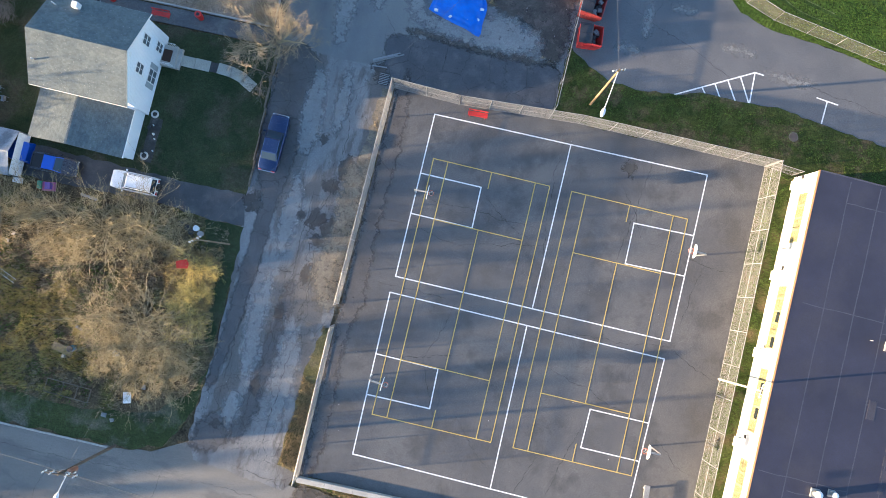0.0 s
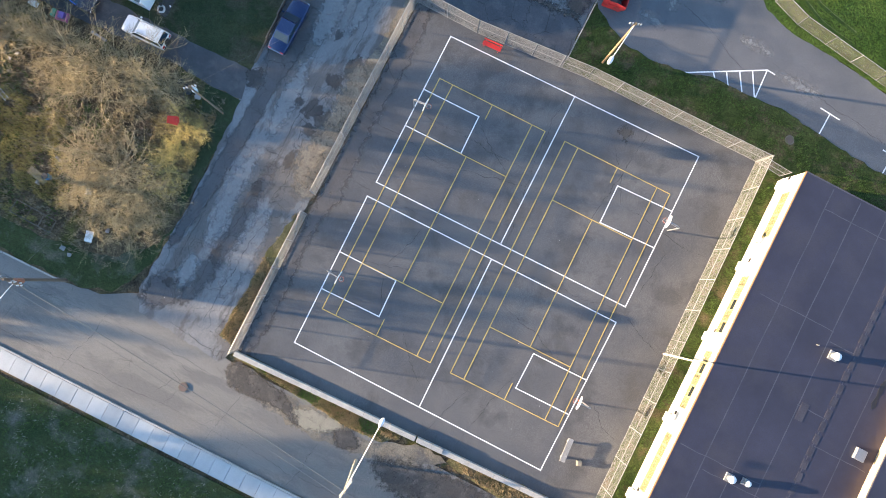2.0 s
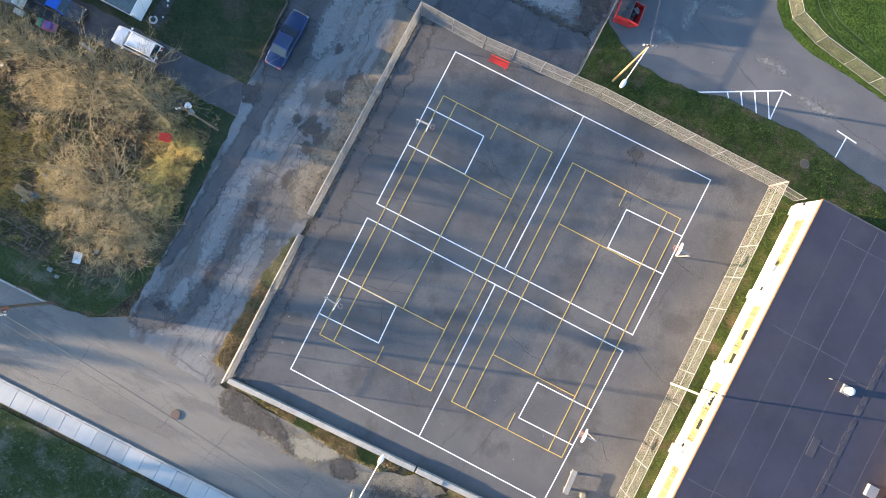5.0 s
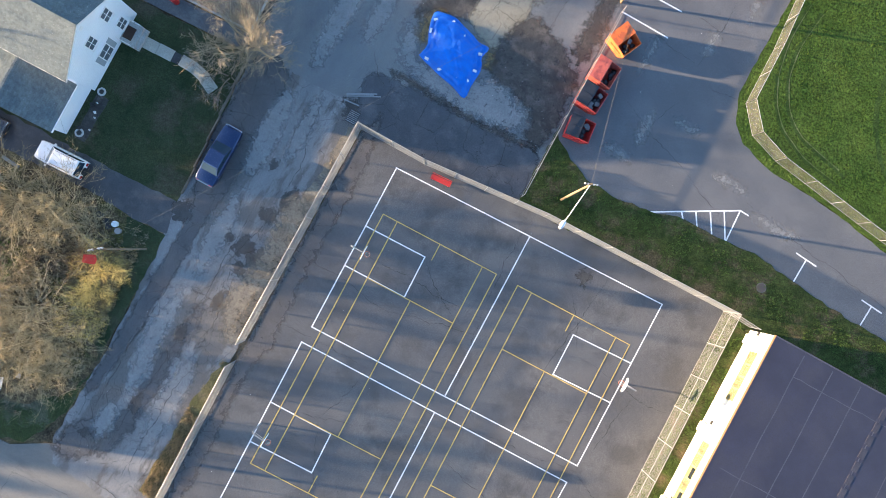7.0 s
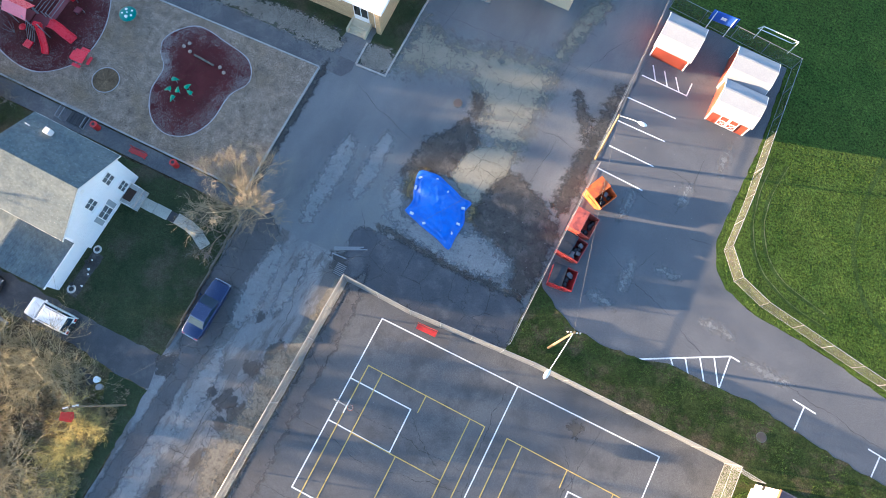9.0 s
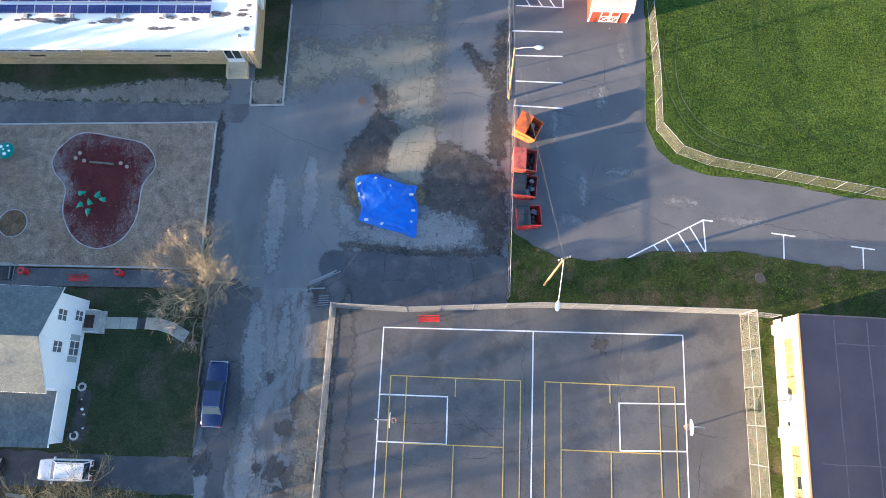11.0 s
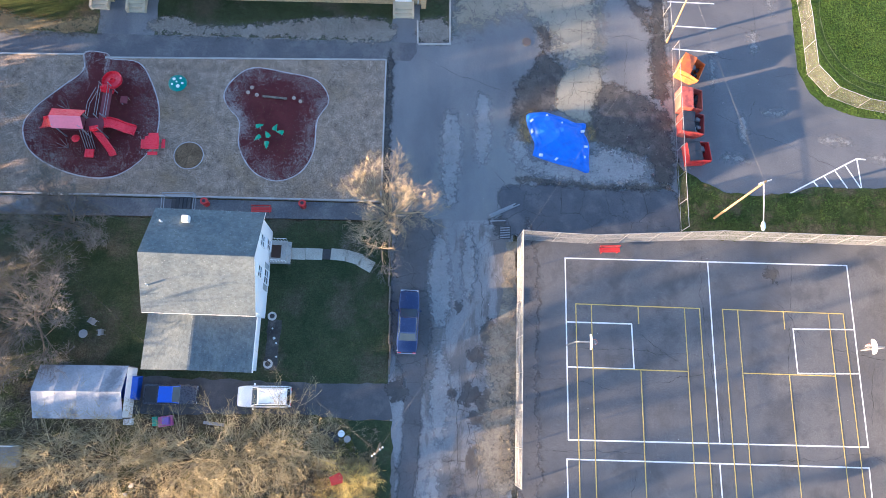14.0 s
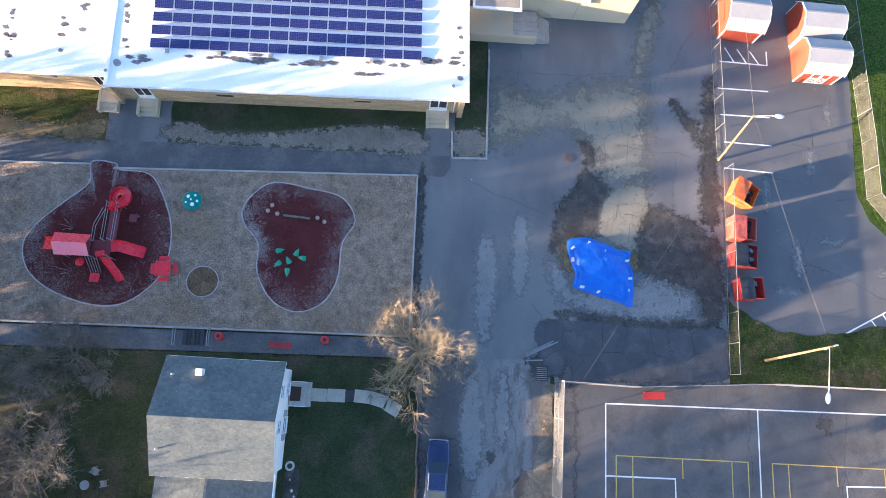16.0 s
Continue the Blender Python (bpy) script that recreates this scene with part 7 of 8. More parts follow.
for k in range(nr + 1):
    f = k / nr
    ring = []
    for i, (x, y) in enumerate(outline):
        p = c.lerp(Vector((x, y)), max(f, 0.02))
        h = 0.62 * (1 - f ** 2.4)
        wr = noise.noise(Vector((p.x * 0.9, p.y * 0.9, 3))) * 0.20 + noise.noise(Vector((p.x * 3.0, p.y * 3.0, 7))) * 0.08
        fold = 0.16 * noise.noise(Vector((i * 0.55, f * 1.2, 5))) * f
        if f > 0.6:  # ridges where the cloth is gathered towards the hem
            fold += 0.10 * math.sin(f * 34 + 3 * noise.noise(Vector((p.x * 0.8, p.y * 0.8, 2)))) * min(1, (f - 0.6) * 5)
        ring.append(bm.verts.new((p.x, p.y, max(0.03, 0.06 + h + wr * (0.55 + 0.45 * (1 - f)) + fold + (0.05 if k < nr else -0.02)))))
    rings.append(ring)
n = len(outline)
for a_, b_ in zip(rings, rings[1:]):
    for i in range(n):
        j = (i + 1) % n
        bm.faces.new((a_[i], b_[i], b_[j], a_[j]))
bm.faces.new(rings[0])
sk = [bm.verts.new((v.co.x, v.co.y, 0.012)) for v in rings[-1]]
for i in range(n):
    j = (i + 1) % n
    bm.faces.new((rings[-1][i], sk[i], sk[j], rings[-1][j]))
part("sheet", bm, "tarp_blue", tarp, smooth=True)
hem = B()
for (x, y), (u, v) in zip(outline, outline[1:] + outline[:1]):
    tube(hem, (x, y, 0.03), (u, v, 0.03), 0.035, n=5)
part("hem", hem, "tarp_blue", tarp, "rolled tarpaulin hem")
br = random.Random(3)
for i, (x, y) in enumerate([(-2.95, 12.7), (-2.9, 11.7), (-1.55, 13.2), (-0.2, 12.7), (0.6, 12.4), (1.75, 11.9), (2.0, 10.4), (1.8, 9.4), (0.8, 9.1), (-0.7, 9.1), (-2.1, 9.4)]):
    b_ = thing("brick", (x, y, 0.32, 0, 0, br.uniform(0, 180)), "pale block weighing down the blue tarpaulin", "brick", "bricks on the tarpaulin")
    part("block", box(B(), -0.17, 0.17, -0.09, 0.09, -0.25, 0.1, 0.015), "white_paint", b_)
patch("soil_patch", [(-3.9, 12.4), (-3.4, 13.4), (-2.6, 13.9), (-3.0, 12.2), (-3.0, 10.6), (-3.8, 11.2)], "worn_dirt", "brown dirt beside the tarpaulin", 0.03, 0.1)
patch("soil_patch", [(2.3, 12.6), (3.0, 12.2), (2.8, 11.2), (2.4, 11.4)], "worn_dirt", "brown dirt beside the tarpaulin", 0.03, 0.1)

# ---- planks, drain, trash ----
planks = thing("metal_barrier", (-6.6, 3.4, 0, 0, 0, 27), "fallen pale steel barrier lying on the asphalt", "barrier")
for k, (y, z) in enumerate(((0, 0.05), (0.22, 0.05), (0.1, 0.14))):
    part("rail", box(B(), 0, 2.9 - 0.3 * k, y - 0.05, y + 0.05, z - 0.04, z + 0.04, 0.012), "galv", planks)
part("foot", box(B(), -0.05, 1.3, -0.4, -0.3, 0.0, 0.1, 0.01), "galv", planks).matrix_local = pose(0, 0, 0, 0, 0, -22)
pl2 = thing("metal_barrier", (-14.2, 3.5, 0, 0, 0, 50), "pale steel rails lying below the tree", "barrier")
for k in range(2):
    part("rail", box(B(), 0, 2.2, 0.15 * k, 0.15 * k + 0.07, 0, 0.07, 0.01), "galv", pl2)
drain = thing("storm_drain", (-5.3, 2.1, 0.004), "rusty storm drain grate in broken asphalt", "drain")
part("drain_frame", box(B(), -0.5, 0.5, -0.6, 0.6, -0.05, 0.03, 0.01), "black", drain)
for k in range(7):
    part("bar", box(B(), -0.44, 0.44, -0.52 + 0.155 * k, -0.46 + 0.155 * k, 0.03, 0.055), "galv", drain)
for x, y, lab in ((-7.0, -39.4, "round iron manhole cover in the road"), (-3.3, 20.9, "iron manhole cover in the yard"), (32.6, 5.7, "red brown manhole cover in the grass")):
    mh = thing("manhole_cover", (x, y, 0.0), lab, "manhole", "manhole covers")
    part("ring", tube(B(), (0, 0, -0.05), (0, 0, 0.05), 0.45, n=20), "dirt", mh)
    part("cover", tube(B(), (0, 0, 0), (0, 0, 0.065), 0.38, n=20), plain("rusty iron", (0.12, 0.085, 0.07), 0.7), mh)
for x, y in ((-31.1, 3.45), (-22.9, 3.65)):
    tb = thing("trash_bin", (x, y, 0.02), "round red trash bin on the path", "trash bin", "red bins")
    part("bin", tube(B(), (0, 0, 0), (0, 0, 0.85), 0.27, 0.31, 18), "red", tb)
    part("rim", tube(B(), (0, 0, 0.85), (0, 0, 0.92), 0.33, 0.3, 18), "red", tb)
    part("opening", tube(B(), (0, 0, 0.92), (0, 0, 0.935), 0.15, n=14), "black", tb)
gate = thing("cellar_gate", (-33.2, 3.3, 0.02, 0, 0, 2), "grey steel railing round a sunken stair", "railing")
for a_, b_ in (((-1.3, -0.7, 0), (-1.3, -0.7, 1.1)), ((1.3, -0.7, 0), (1.3, -0.7, 1.1)), ((-1.3, 0.7, 0), (-1.3, 0.7, 1.1)), ((1.3, 0.7, 0), (1.3, 0.7, 1.1)), ((-1.3, -0.7, 1.1), (-1.3, 0.7, 1.1)), ((1.3, -0.7, 1.1), (1.3, 0.7, 1.1)), ((-1.3, 0.7, 1.1), (1.3, 0.7, 1.1)), ((-1.3, 0.7, 0.55), (1.3, 0.7, 0.55)), ((-1.3, -0.7, 0.55), (-1.3, 0.7, 0.55)), ((1.3, -0.7, 0.55), (1.3, 0.7, 0.55))):
    part("rail", tube(B(), a_, b_, 0.03), "galv", gate)
for k in range(5):
    part("step", box(B(), -0.85 + 0.34 * k, -0.55 + 0.34 * k, -0.6, 0.6, 0, 0.05 + 0.03 * k), "black" if k % 2 else "fresh", gate)

# ---- playground ----
BED = 0.10
M["play_red"] = plain("glossy red plastic", (0.72, 0.022, 0.04), 0.3)
M["play_pink"] = plain("sun-bleached red plastic roof", (0.80, 0.20, 0.24), 0.5)
M["play_dark"] = plain("dark red coated deck", (0.16, 0.03, 0.04), 0.6)
M["teal"] = plain("dark teal plastic", (0.0, 0.19, 0.15), 0.35)
M["beige"] = plain("beige concrete ball", (0.34, 0.28, 0.23), 0.8)


def soft_bed(name, pts, label):
    loop = smooth_loop(pts, 5)
    sheet(name, loop, "rubber", label, "play surface", BED + 0.012, BED - 0.05)
    th = tagged(new(name + "_border"), "pale powdery border of the play surface", "border", kind="structure")
    rgw = random.Random(5)
    c_ = sum((Vector(p) for p in loop), Vector((0, 0))) / len(loop)
    bm = B()
    ribbon(bm, [*loop, loop[0]], [rgw.uniform(0.07, 0.14) for _ in range(len(loop) + 1)], BED + 0.018)
    part("border", bm, "dust", th)
    rg = random.Random(len(pts))
    v, f = [], []
    for k in range(22000):
        i = rg.randrange(len(loop))
        p = Vector(loop[i]).lerp(Vector(loop[(i + 1) % len(loop)]), rg.random()).lerp(c_, min(abs(rg.gauss(0, 0.17)), 0.95))
        if noise.noise(Vector((p.x * 0.7, p.y * 0.7, 4))) + 0.6 * noise.noise(Vector((p.x * 2.6, p.y * 2.6, 9))) < rg.uniform(-0.75, 0.5):
            continue
        s, a = rg.uniform(0.012, 0.036), rg.uniform(0, 6.3)
        q = len(v)
        v += [(p.x + s * math.cos(a + t) * (1 if t % 2 else 0.45), p.y + s * math.sin(a + t), BED + 0.016 + 0.01 * rg.random()) for t in (0, 1.6, 3.1, 4.7)]
        f.append((q, q + 1, q + 2, q + 3))
    tagged(raw("wood_chips", v, f, "scatter", th), kind="stuff")


soft_bed("play_surface_east", [(-30.7, 13.7), (-30.1, 15.2), (-28.4, 16.5), (-25.3, 16.2), (-22.6, 15.6), (-21.4, 13.7), (-22.3, 11.7), (-22.4, 8.8), (-23.4, 6.7), (-25.4, 5.8), (-27.5, 6.6), (-28.9, 8.8), (-29.1, 11.2), (-30.2, 12.5)], "heart-shaped dark red rubber play surface strewn with chips")
soft_bed("play_surface_west", [(-43.3, 17.1), (-43.2, 15.3), (-44.9, 13.5), (-46.7, 11.5), (-47.4, 9.8), (-46.7, 7.8), (-44.7, 6.3), (-41.8, 5.4), (-39.2, 5.5), (-37.1, 7.1), (-36.1, 9.2), (-36.2, 12.1), (-37.3, 14.8), (-38.6, 16.4), (-41.0, 16.6), (-41.4, 17.1)], "rounded dark red rubber play surface strewn with chips")

ps = thing("play_structure", (0, 0, BED), "red plastic climbing structure with slides and a pitched roof", "play structure")
DECKS = [(-43.7, -41.6, 9.0, 10.2, 1.4), (-41.6, -40.1, 9.0, 10.3, 1.2), (-40.7, -39.95, 10.3, 13.3, 1.0)]
for x0, x1, y0, y1, z in DECKS:
    part("deck", box(B(), x0, x1, y0, y1, z - 0.06, z, 0.01), "play_dark", ps, "dark perforated deck")
    for x in (x0, x1):
        for y in (y0, y1):
            part("post", tube(B(), (x, y, 0), (x, y, z + 1.0), 0.05, n=8), "galv", ps)
bm = B()
slab_of(bm, [(-43.75, 8.75, 2.25), (-41.2, 8.8, 2.25), (-41.35, 9.7, 2.75), (-43.9, 9.65, 2.75)], 0.06)
part("roof_south", bm, "play_pink", ps, "faded pink roof panel")
bm = B()
slab_of(bm, [(-43.95, 10.45, 2.35), (-41.2, 10.45, 2.35), (-41.35, 9.7, 2.75), (-43.9, 9.65, 2.75)], 0.06)
part("roof_north", bm, "play_red", ps, "red roof panel")
for x in (-43.6, -41.5):
    for y in (8.95, 10.25):
        part("roof_post", tube(B(), (x, y, 0), (x, y, 2.35), 0.05, n=8), "galv", ps)


def slide(bm, pts, wide, side=0.22):
    """A trough along a line of points."""
    rows_ = []
    for i, p in enumerate(pts):
        d = Vector(pts[min(i + 1, len(pts) - 1)]) - Vector(pts[max(i - 1, 0)])
        nrm = Vector((-d.y, d.x, 0)).normalized() * wide / 2
        p = Vector(p)
        rows_.append([bm.verts.new(p + nrm * s + Vector((0, 0, z))) for s, z in ((1.1, side), (1.0, side), (0.8, 0.02), (0, 0), (-0.8, 0.02), (-1.0, side), (-1.1, side), (-1.0, -0.06), (0, -0.08), (1.0, -0.06))])
    for a_, b_ in zip(rows_, rows_[1:]):
        for i in range(10):
            j = (i + 1) % 10
            bm.faces.new((a_[i], a_[j], b_[j], b_[i]))
    return bm


part("curved_slide", slide(B(), [(-40.75, 9.35, 1.22), (-40.55, 9.05, 1.18), (-40.3, 8.75, 0.95), (-40.0, 8.35, 0.65), (-39.7, 7.95, 0.38), (-39.45, 7.6, 0.24), (-39.35, 7.35, 0.22)], 0.55), "play_red", ps, "red curved slide")
part("slide_hood", slide(B(), [(-40.95, 9.1, 1.75), (-40.3, 9.25, 1.75)], 0.4, -0.2), "play_red", ps, "red slide hood")
part("wave_slide", slide(B(), [(-40.1, 9.85, 1.2), (-39.6, 9.95, 1.1), (-39.1, 9.9, 0.85), (-38.6, 9.8, 0.5), (-38.1, 9.75, 0.28), (-37.85, 9.7, 0.22)], 0.85), "play_red", ps, "wide red wave slide")
part("wave_slide", slide(B(), [(-43.7, 9.75, 1.3), (-44.4, 9.8, 1.15), (-45.1, 9.85, 0.75), (-45.6, 9.9, 0.4)], 0.95), "play_red", ps, "short red slide")
part("spiral_slide", slide(B(), [(-40.1 + 0.6 * math.cos(a), 13.9 + 0.6 * math.sin(a), 1.35 - 0.16 * (a + 1.6)) for a in [-1.6 + k * 0.42 for k in range(16)]], 0.62, 0.3), "play_red", ps, "red spiral slide")
part("spiral_hood", hull(B(), [(-40.8, 12.8, 1.1), (-40.1, 12.7, 1.1), (-40.7, 13.5, 1.2), (-40.2, 13.5, 1.2), (-40.7, 12.95, 1.75), (-40.3, 12.95, 1.75)]), "play_red", ps)
for k in range(5):
    part("climber_bar", tube(B(), (-41.9 + 0.22 * k, 9.0, 1.4), (-41.8 + 0.2 * k, 7.9, 0.08), 0.028), "galv", ps)
part("climber_panel", box(B(), -41.8, -41.05, 7.1, 7.85, 0.05, 0.2, 0.04), "play_red", ps)
part("petal_seat", ball(B(), (-42.55, 8.6, 0.55), 0.36, 0.3, 8), "play_red", ps, smooth=True)
part("petal_stem", tube(B(), (-42.55, 8.6, 0), (-42.55, 8.6, 0.5), 0.04), "galv", ps)
part("play_panel", box(B(), -39.35, -38.75, 12.1, 12.75, 0.5, 0.62, 0.03), "play_dark", ps, "dark play panel")
for x, y in ((-39.3, 12.2), (-38.8, 12.7)):
    part("panel_leg", tube(B(), (x, y, 0), (x, y, 0.55), 0.03), "galv", ps)
for x, y in ((-43.8, 11.4), (-43.3, 7.9)):
    bm = B()
    for k in range(6):
        a = k * 1.05
        tube(bm, (x, y, 0.0), (x + 0.5 * math.cos(a), y + 0.5 * math.sin(a), 1.1), 0.02)
    part("climbing_net", bm, "galv", ps)
for a_, b_ in (((-40.7, 10.3), (-40.7, 13.2)), ((-39.95, 10.3), (-39.95, 13.2)), ((-41.4, 10.3), (-41.4, 11.4)), ((-40.9, 12.8), (-41.4, 11.4))):
    for z in (1.5, 1.9):
        part("guard_rail", tube(B(), (*a_, z), (*b_, z), 0.022), "galv", ps)

um = thing("teal_table", (-34.6, 14.2, BED), "teal toadstool table with white spots", "play table")
part("stem", tube(B(), (0, 0, 0), (0, 0, 0.75), 0.09, n=12), "galv", um)
cap = part("cap", ball(B(), (0, 0, 0.75), 0.82, 0.22, 10), "teal", um, smooth=True)
for x, y, r in ((-0.3, 0.3, 0.14), (0.25, 0.42, 0.1), (0.1, -0.35, 0.16), (-0.42, -0.2, 0.09), (0.45, -0.05, 0.11), (-0.05, 0.05, 0.08)):
    z = 0.75 + 0.18 * math.sqrt(max(0, 1 - (x * x + y * y) / 0.67))
    part("spot", tube(B(), (x, y, z - 0.03), (x, y, z + 0.02), r, n=12), "white_paint", cap)
for k, (x, y) in enumerate(((-27.2, 10.6), (-25.8, 10.5), (-26.4, 9.8), (-25.3, 10.1), (-27.2, 9.5), (-26.4, 8.9))):
    lf_ = thing("leaf_stepper", (x, y, BED, 0, 0, 50 * k + 20), "green leaf-shaped stepping pod on a thin stem", "play stepper", "leaf steppers")
    part("stem", tube(B(), (0, 0, 0), (0.05, 0, 0.62), 0.035, n=8), "galv", lf_)
    bm = B()
    pts = [(-0.30, 0, 0.72), (-0.24, 0.22, 0.66), (0.06, 0.17, 0.70), (0.44, 0.0, 0.56), (0.06, -0.17, 0.70), (-0.24, -0.22, 0.66), (-0.02, 0.0, 0.8), (-0.05, 0, 0.60)]
    hull(bm, pts)
    part("leaf", bm, "leaf_green", lf_)
for x, y in ((-28.6, 14.0), (-28.3, 14.5), (-27.8, 13.8), (-24.5, 13.7), (-23.9, 13.4)):
    m_ = thing("stepping_ball", (x, y, BED), "beige concrete stepping ball on the rubber", "stepping stone", "stepping balls")
    part("ball", ball(B(), (0, 0, 0.13), 0.18, 0.8, 8), "beige", m_, smooth=True)
beam = thing("balance_beam", (-27.3, 13.7, BED, 0, 0, -3), "low brown balance beam", "balance beam")
part("beam", box(B(), 0, 2.2, -0.09, 0.09, 0.08, 0.2, 0.02), "dirt", beam)
for x in (0.2, 2.0):
    part("foot", box(B(), x - 0.06, x + 0.06, -0.08, 0.08, 0, 0.08), "dirt", beam)
sand = thing("round_planter", (-33.1, 7.75, BED), "low round ring planter of dead leaves", "planter")
bm = B()
for i in range(28):
    a0, a1 = 2 * math.pi * i / 28, 2 * math.pi * (i + 1) / 28
    tube(bm, (1.25 * math.cos(a0), 1.25 * math.sin(a0), 0.06), (1.25 * math.cos(a1), 1.25 * math.sin(a1), 0.06), 0.04, n=6)
part("ring", bm, "dust", sand)
part("leaf_bed", tube(B(), (0, 0, -0.02), (0, 0, 0.03), 1.2, n=28), "leaf_litter", sand)
tblr = thing("picnic_table", (-36.1, 8.5, BED, 0, 0, 4), "red coated square picnic table with four seats", "picnic table")
part("tabletop", box(B(), -0.6, 0.6, -0.6, 0.6, 0.7, 0.75, 0.02), "play_red", tblr)
for a in range(4):
    ob = part("seat", box(B(), 0.72, 1.02, -0.42, 0.42, 0.4, 0.45, 0.02), "play_red", tblr)
    ob.matrix_local = pose(0, 0, 0, 0, 0, 90 * a)
    ob = part("seat_arm", tube(B(), (0.1, 0, 0.3), (0.85, 0, 0.4), 0.03), "play_red", tblr)
    ob.matrix_local = pose(0, 0, 0, 0, 0, 90 * a)
part("leg", tube(B(), (0, 0, 0), (0, 0, 0.7), 0.07, n=10), "play_red", tblr)

# ---- garden things ----
M["terracotta"] = plain("pale stone pot", (0.5, 0.48, 0.45), 0.7)
for x, y, r in ((-24.7, -6.0, 0.28), (-24.7, -9.9, 0.3)):
    tp = thing("tyre_planter", (x, y, 0.01), "white tyre planter with dark soil by the wing", "planter", "planters")
    bm = B()
    rings_ = [[bm.verts.new(((r + 0.09 * math.cos(w)) * math.cos(u), (r + 0.09 * math.cos(w)) * math.sin(u), 0.1 + 0.09 * math.sin(w))) for w in [k * math.pi / 4 for k in range(8)]] for u in [k * math.pi / 10 for k in range(20)]]
    for i in range(20):
        for k in range(8):
            bm.faces.new((rings_[i][k], rings_[(i + 1) % 20][k], rings_[(i + 1) % 20][(k + 1) % 8], rings_[i][(k + 1) % 8]))
    part("tyre", bm, "terracotta", tp)
    part("soil", tube(B(), (0, 0, 0), (0, 0, 0.13), r - 0.06, n=14), "dark_soil", tp)
bedg = structure(part("flower_bed", prism(B(), rough_edge([(-25.0, -10.4), (-24.0, -10.4), (-23.9, -6.3), (-25.0, -6.2)], 0.06), -0.05, 0.03), "dark_soil"), "dark soil flower bed beside the wing", "flower bed")
for x, y, s in ((-24.4, -7.8, 0.14), (-24.2, -8.2, 0.1), (-24.6, -7.0, 0.08), (-24.1, -9.3, 0.1)):
    o_ = thing("garden_ornament", (x, y, 0.02), "small pale garden ornament in the flower bed", "ornament", "garden ornaments")
    part("ornament", hull(B(), [(s, 0, 0), (-s, 0, 0), (0, s, 0), (0, -s, 0), (0.3 * s, 0, 3 * s), (-0.3 * s, 0.2 * s, 2.6 * s)]), "white_paint", o_)


def plastic_chair(m, label, material="white_paint"):
    th = thing("garden_chair", m, label, "chair", "garden chairs")
    part("seat", box(B(), -0.22, 0.22, -0.22, 0.22, 0.40, 0.43, 0.01), material, th)
    part("backrest", box(B(), -0.22, 0.22, 0.2, 0.24, 0.43, 0.85, 0.01), material, th)
    for x in (-0.2, 0.2):
        for y in (-0.2, 0.2):
            part("leg", tube(B(), (x, y, 0), (x, y, 0.4), 0.02), material, th)
        part("armrest", box(B(), x - 0.03, x + 0.03, -0.22, 0.22, 0.6, 0.63, 0.01), material, th)
    return th


plastic_chair((-38.8, -7.0, 0.01, 0, 0, 60), "grey metal garden chair on the lawn", "galv")
plastic_chair((-38.1, -7.85, 0.01, 0, 0, -80), "grey metal garden chair beside a small table", "galv")
gt = thing("garden_table", (-39.4, -8.0, 0.01), "small round grey garden table", "table")
part("tabletop", tube(B(), (0, 0, 0.5), (0, 0, 0.54), 0.34, n=18), "galv", gt)
part("leg", tube(B(), (0, 0, 0), (0, 0, 0.5), 0.05, n=8), "white_paint", gt)

# ---- things in the overgrown lot ----
M["drum_blue"] = plain("blue plastic drum", (0.03, 0.16, 0.36), 0.4)
M["old_wood"] = mat("weathered planks", (0.26, 0.20, 0.12), (0.40, 0.31, 0.18), 1.2, 12, 0.9, 0.4, 0.01, stretch=(0.3, 1, 1))
bs = thing("red_basin", (-18.6, -18.6, 0.9, 0, 25, 20), "bright red plastic wheelbarrow tub in the brush", "wheelbarrow")
bm = B()
loft(bm, [[(0.25, -0.3, 0), (0.3, 0.0, 0), (0.25, 0.3, 0), (-0.3, 0.2, 0), (-0.3, -0.2, 0)], [(0.4, -0.42, 0.25), (0.55, 0.0, 0.25), (0.4, 0.42, 0.25), (-0.5, 0.32, 0.25), (-0.5, -0.32, 0.25)]])
part("tub", bm, plain("bright red plastic", (0.65, 0.04, 0.015), 0.35), bs)
for y in (-0.3, 0.3):
    part("handle", tube(B(), (0.2, y, 0.0), (-1.1, y, -0.1), 0.025), "old_wood", bs)
part("leg", tube(B(), (0, 0, 0), (0, 0, -0.9), 0.03), "galv", bs)
dr = thing("plastic_drum", (-26.4, -28.1, 0.0), "blue plastic drum among the weeds", "drum")
part("drum", tube(B(), (0, 0, 0), (0, 0, 0.75), 0.29, n=16), "drum_blue", dr)
part("lid", tube(B(), (0, 0, 0.75), (0, 0, 0.8), 0.3, 0.26, 16), "black", dr)
bd = thing("wooden_board", (-27.3, -28.4, 0.14, 4, 3, -12), "tan wooden board lying in the weeds", "board")
part("board", box(B(), -0.95, 0.95, -0.35, 0.35, -0.02, 0.02, 0.005), "old_wood", bd)
fr = thing("raised_garden_bed", (-25.9, -31.8, 0.0, 0, 0, -2), "weathered wooden garden bed frame", "frame")
for a_, b_ in (((-2.0, -0.6), (2.0, -0.6)), ((-2.0, 0.6), (2.0, 0.6)), ((-2, -0.6), (-2, 0.6)), ((-0.5, -0.6), (-0.5, 0.6)), ((0.8, -0.6), (0.8, 0.6)), ((2, -0.6), (2, 0.6))):
    bm = B()
    tube(bm, (*a_, 0.2), (*b_, 0.2), 0.05, n=4)
    part("board", bm, "old_timber", fr)
ws = thing("old_refrigerator", (-20.6, -31.2, 0.3, 5, 10, 12), "old white refrigerator dumped in the weeds", "refrigerator")
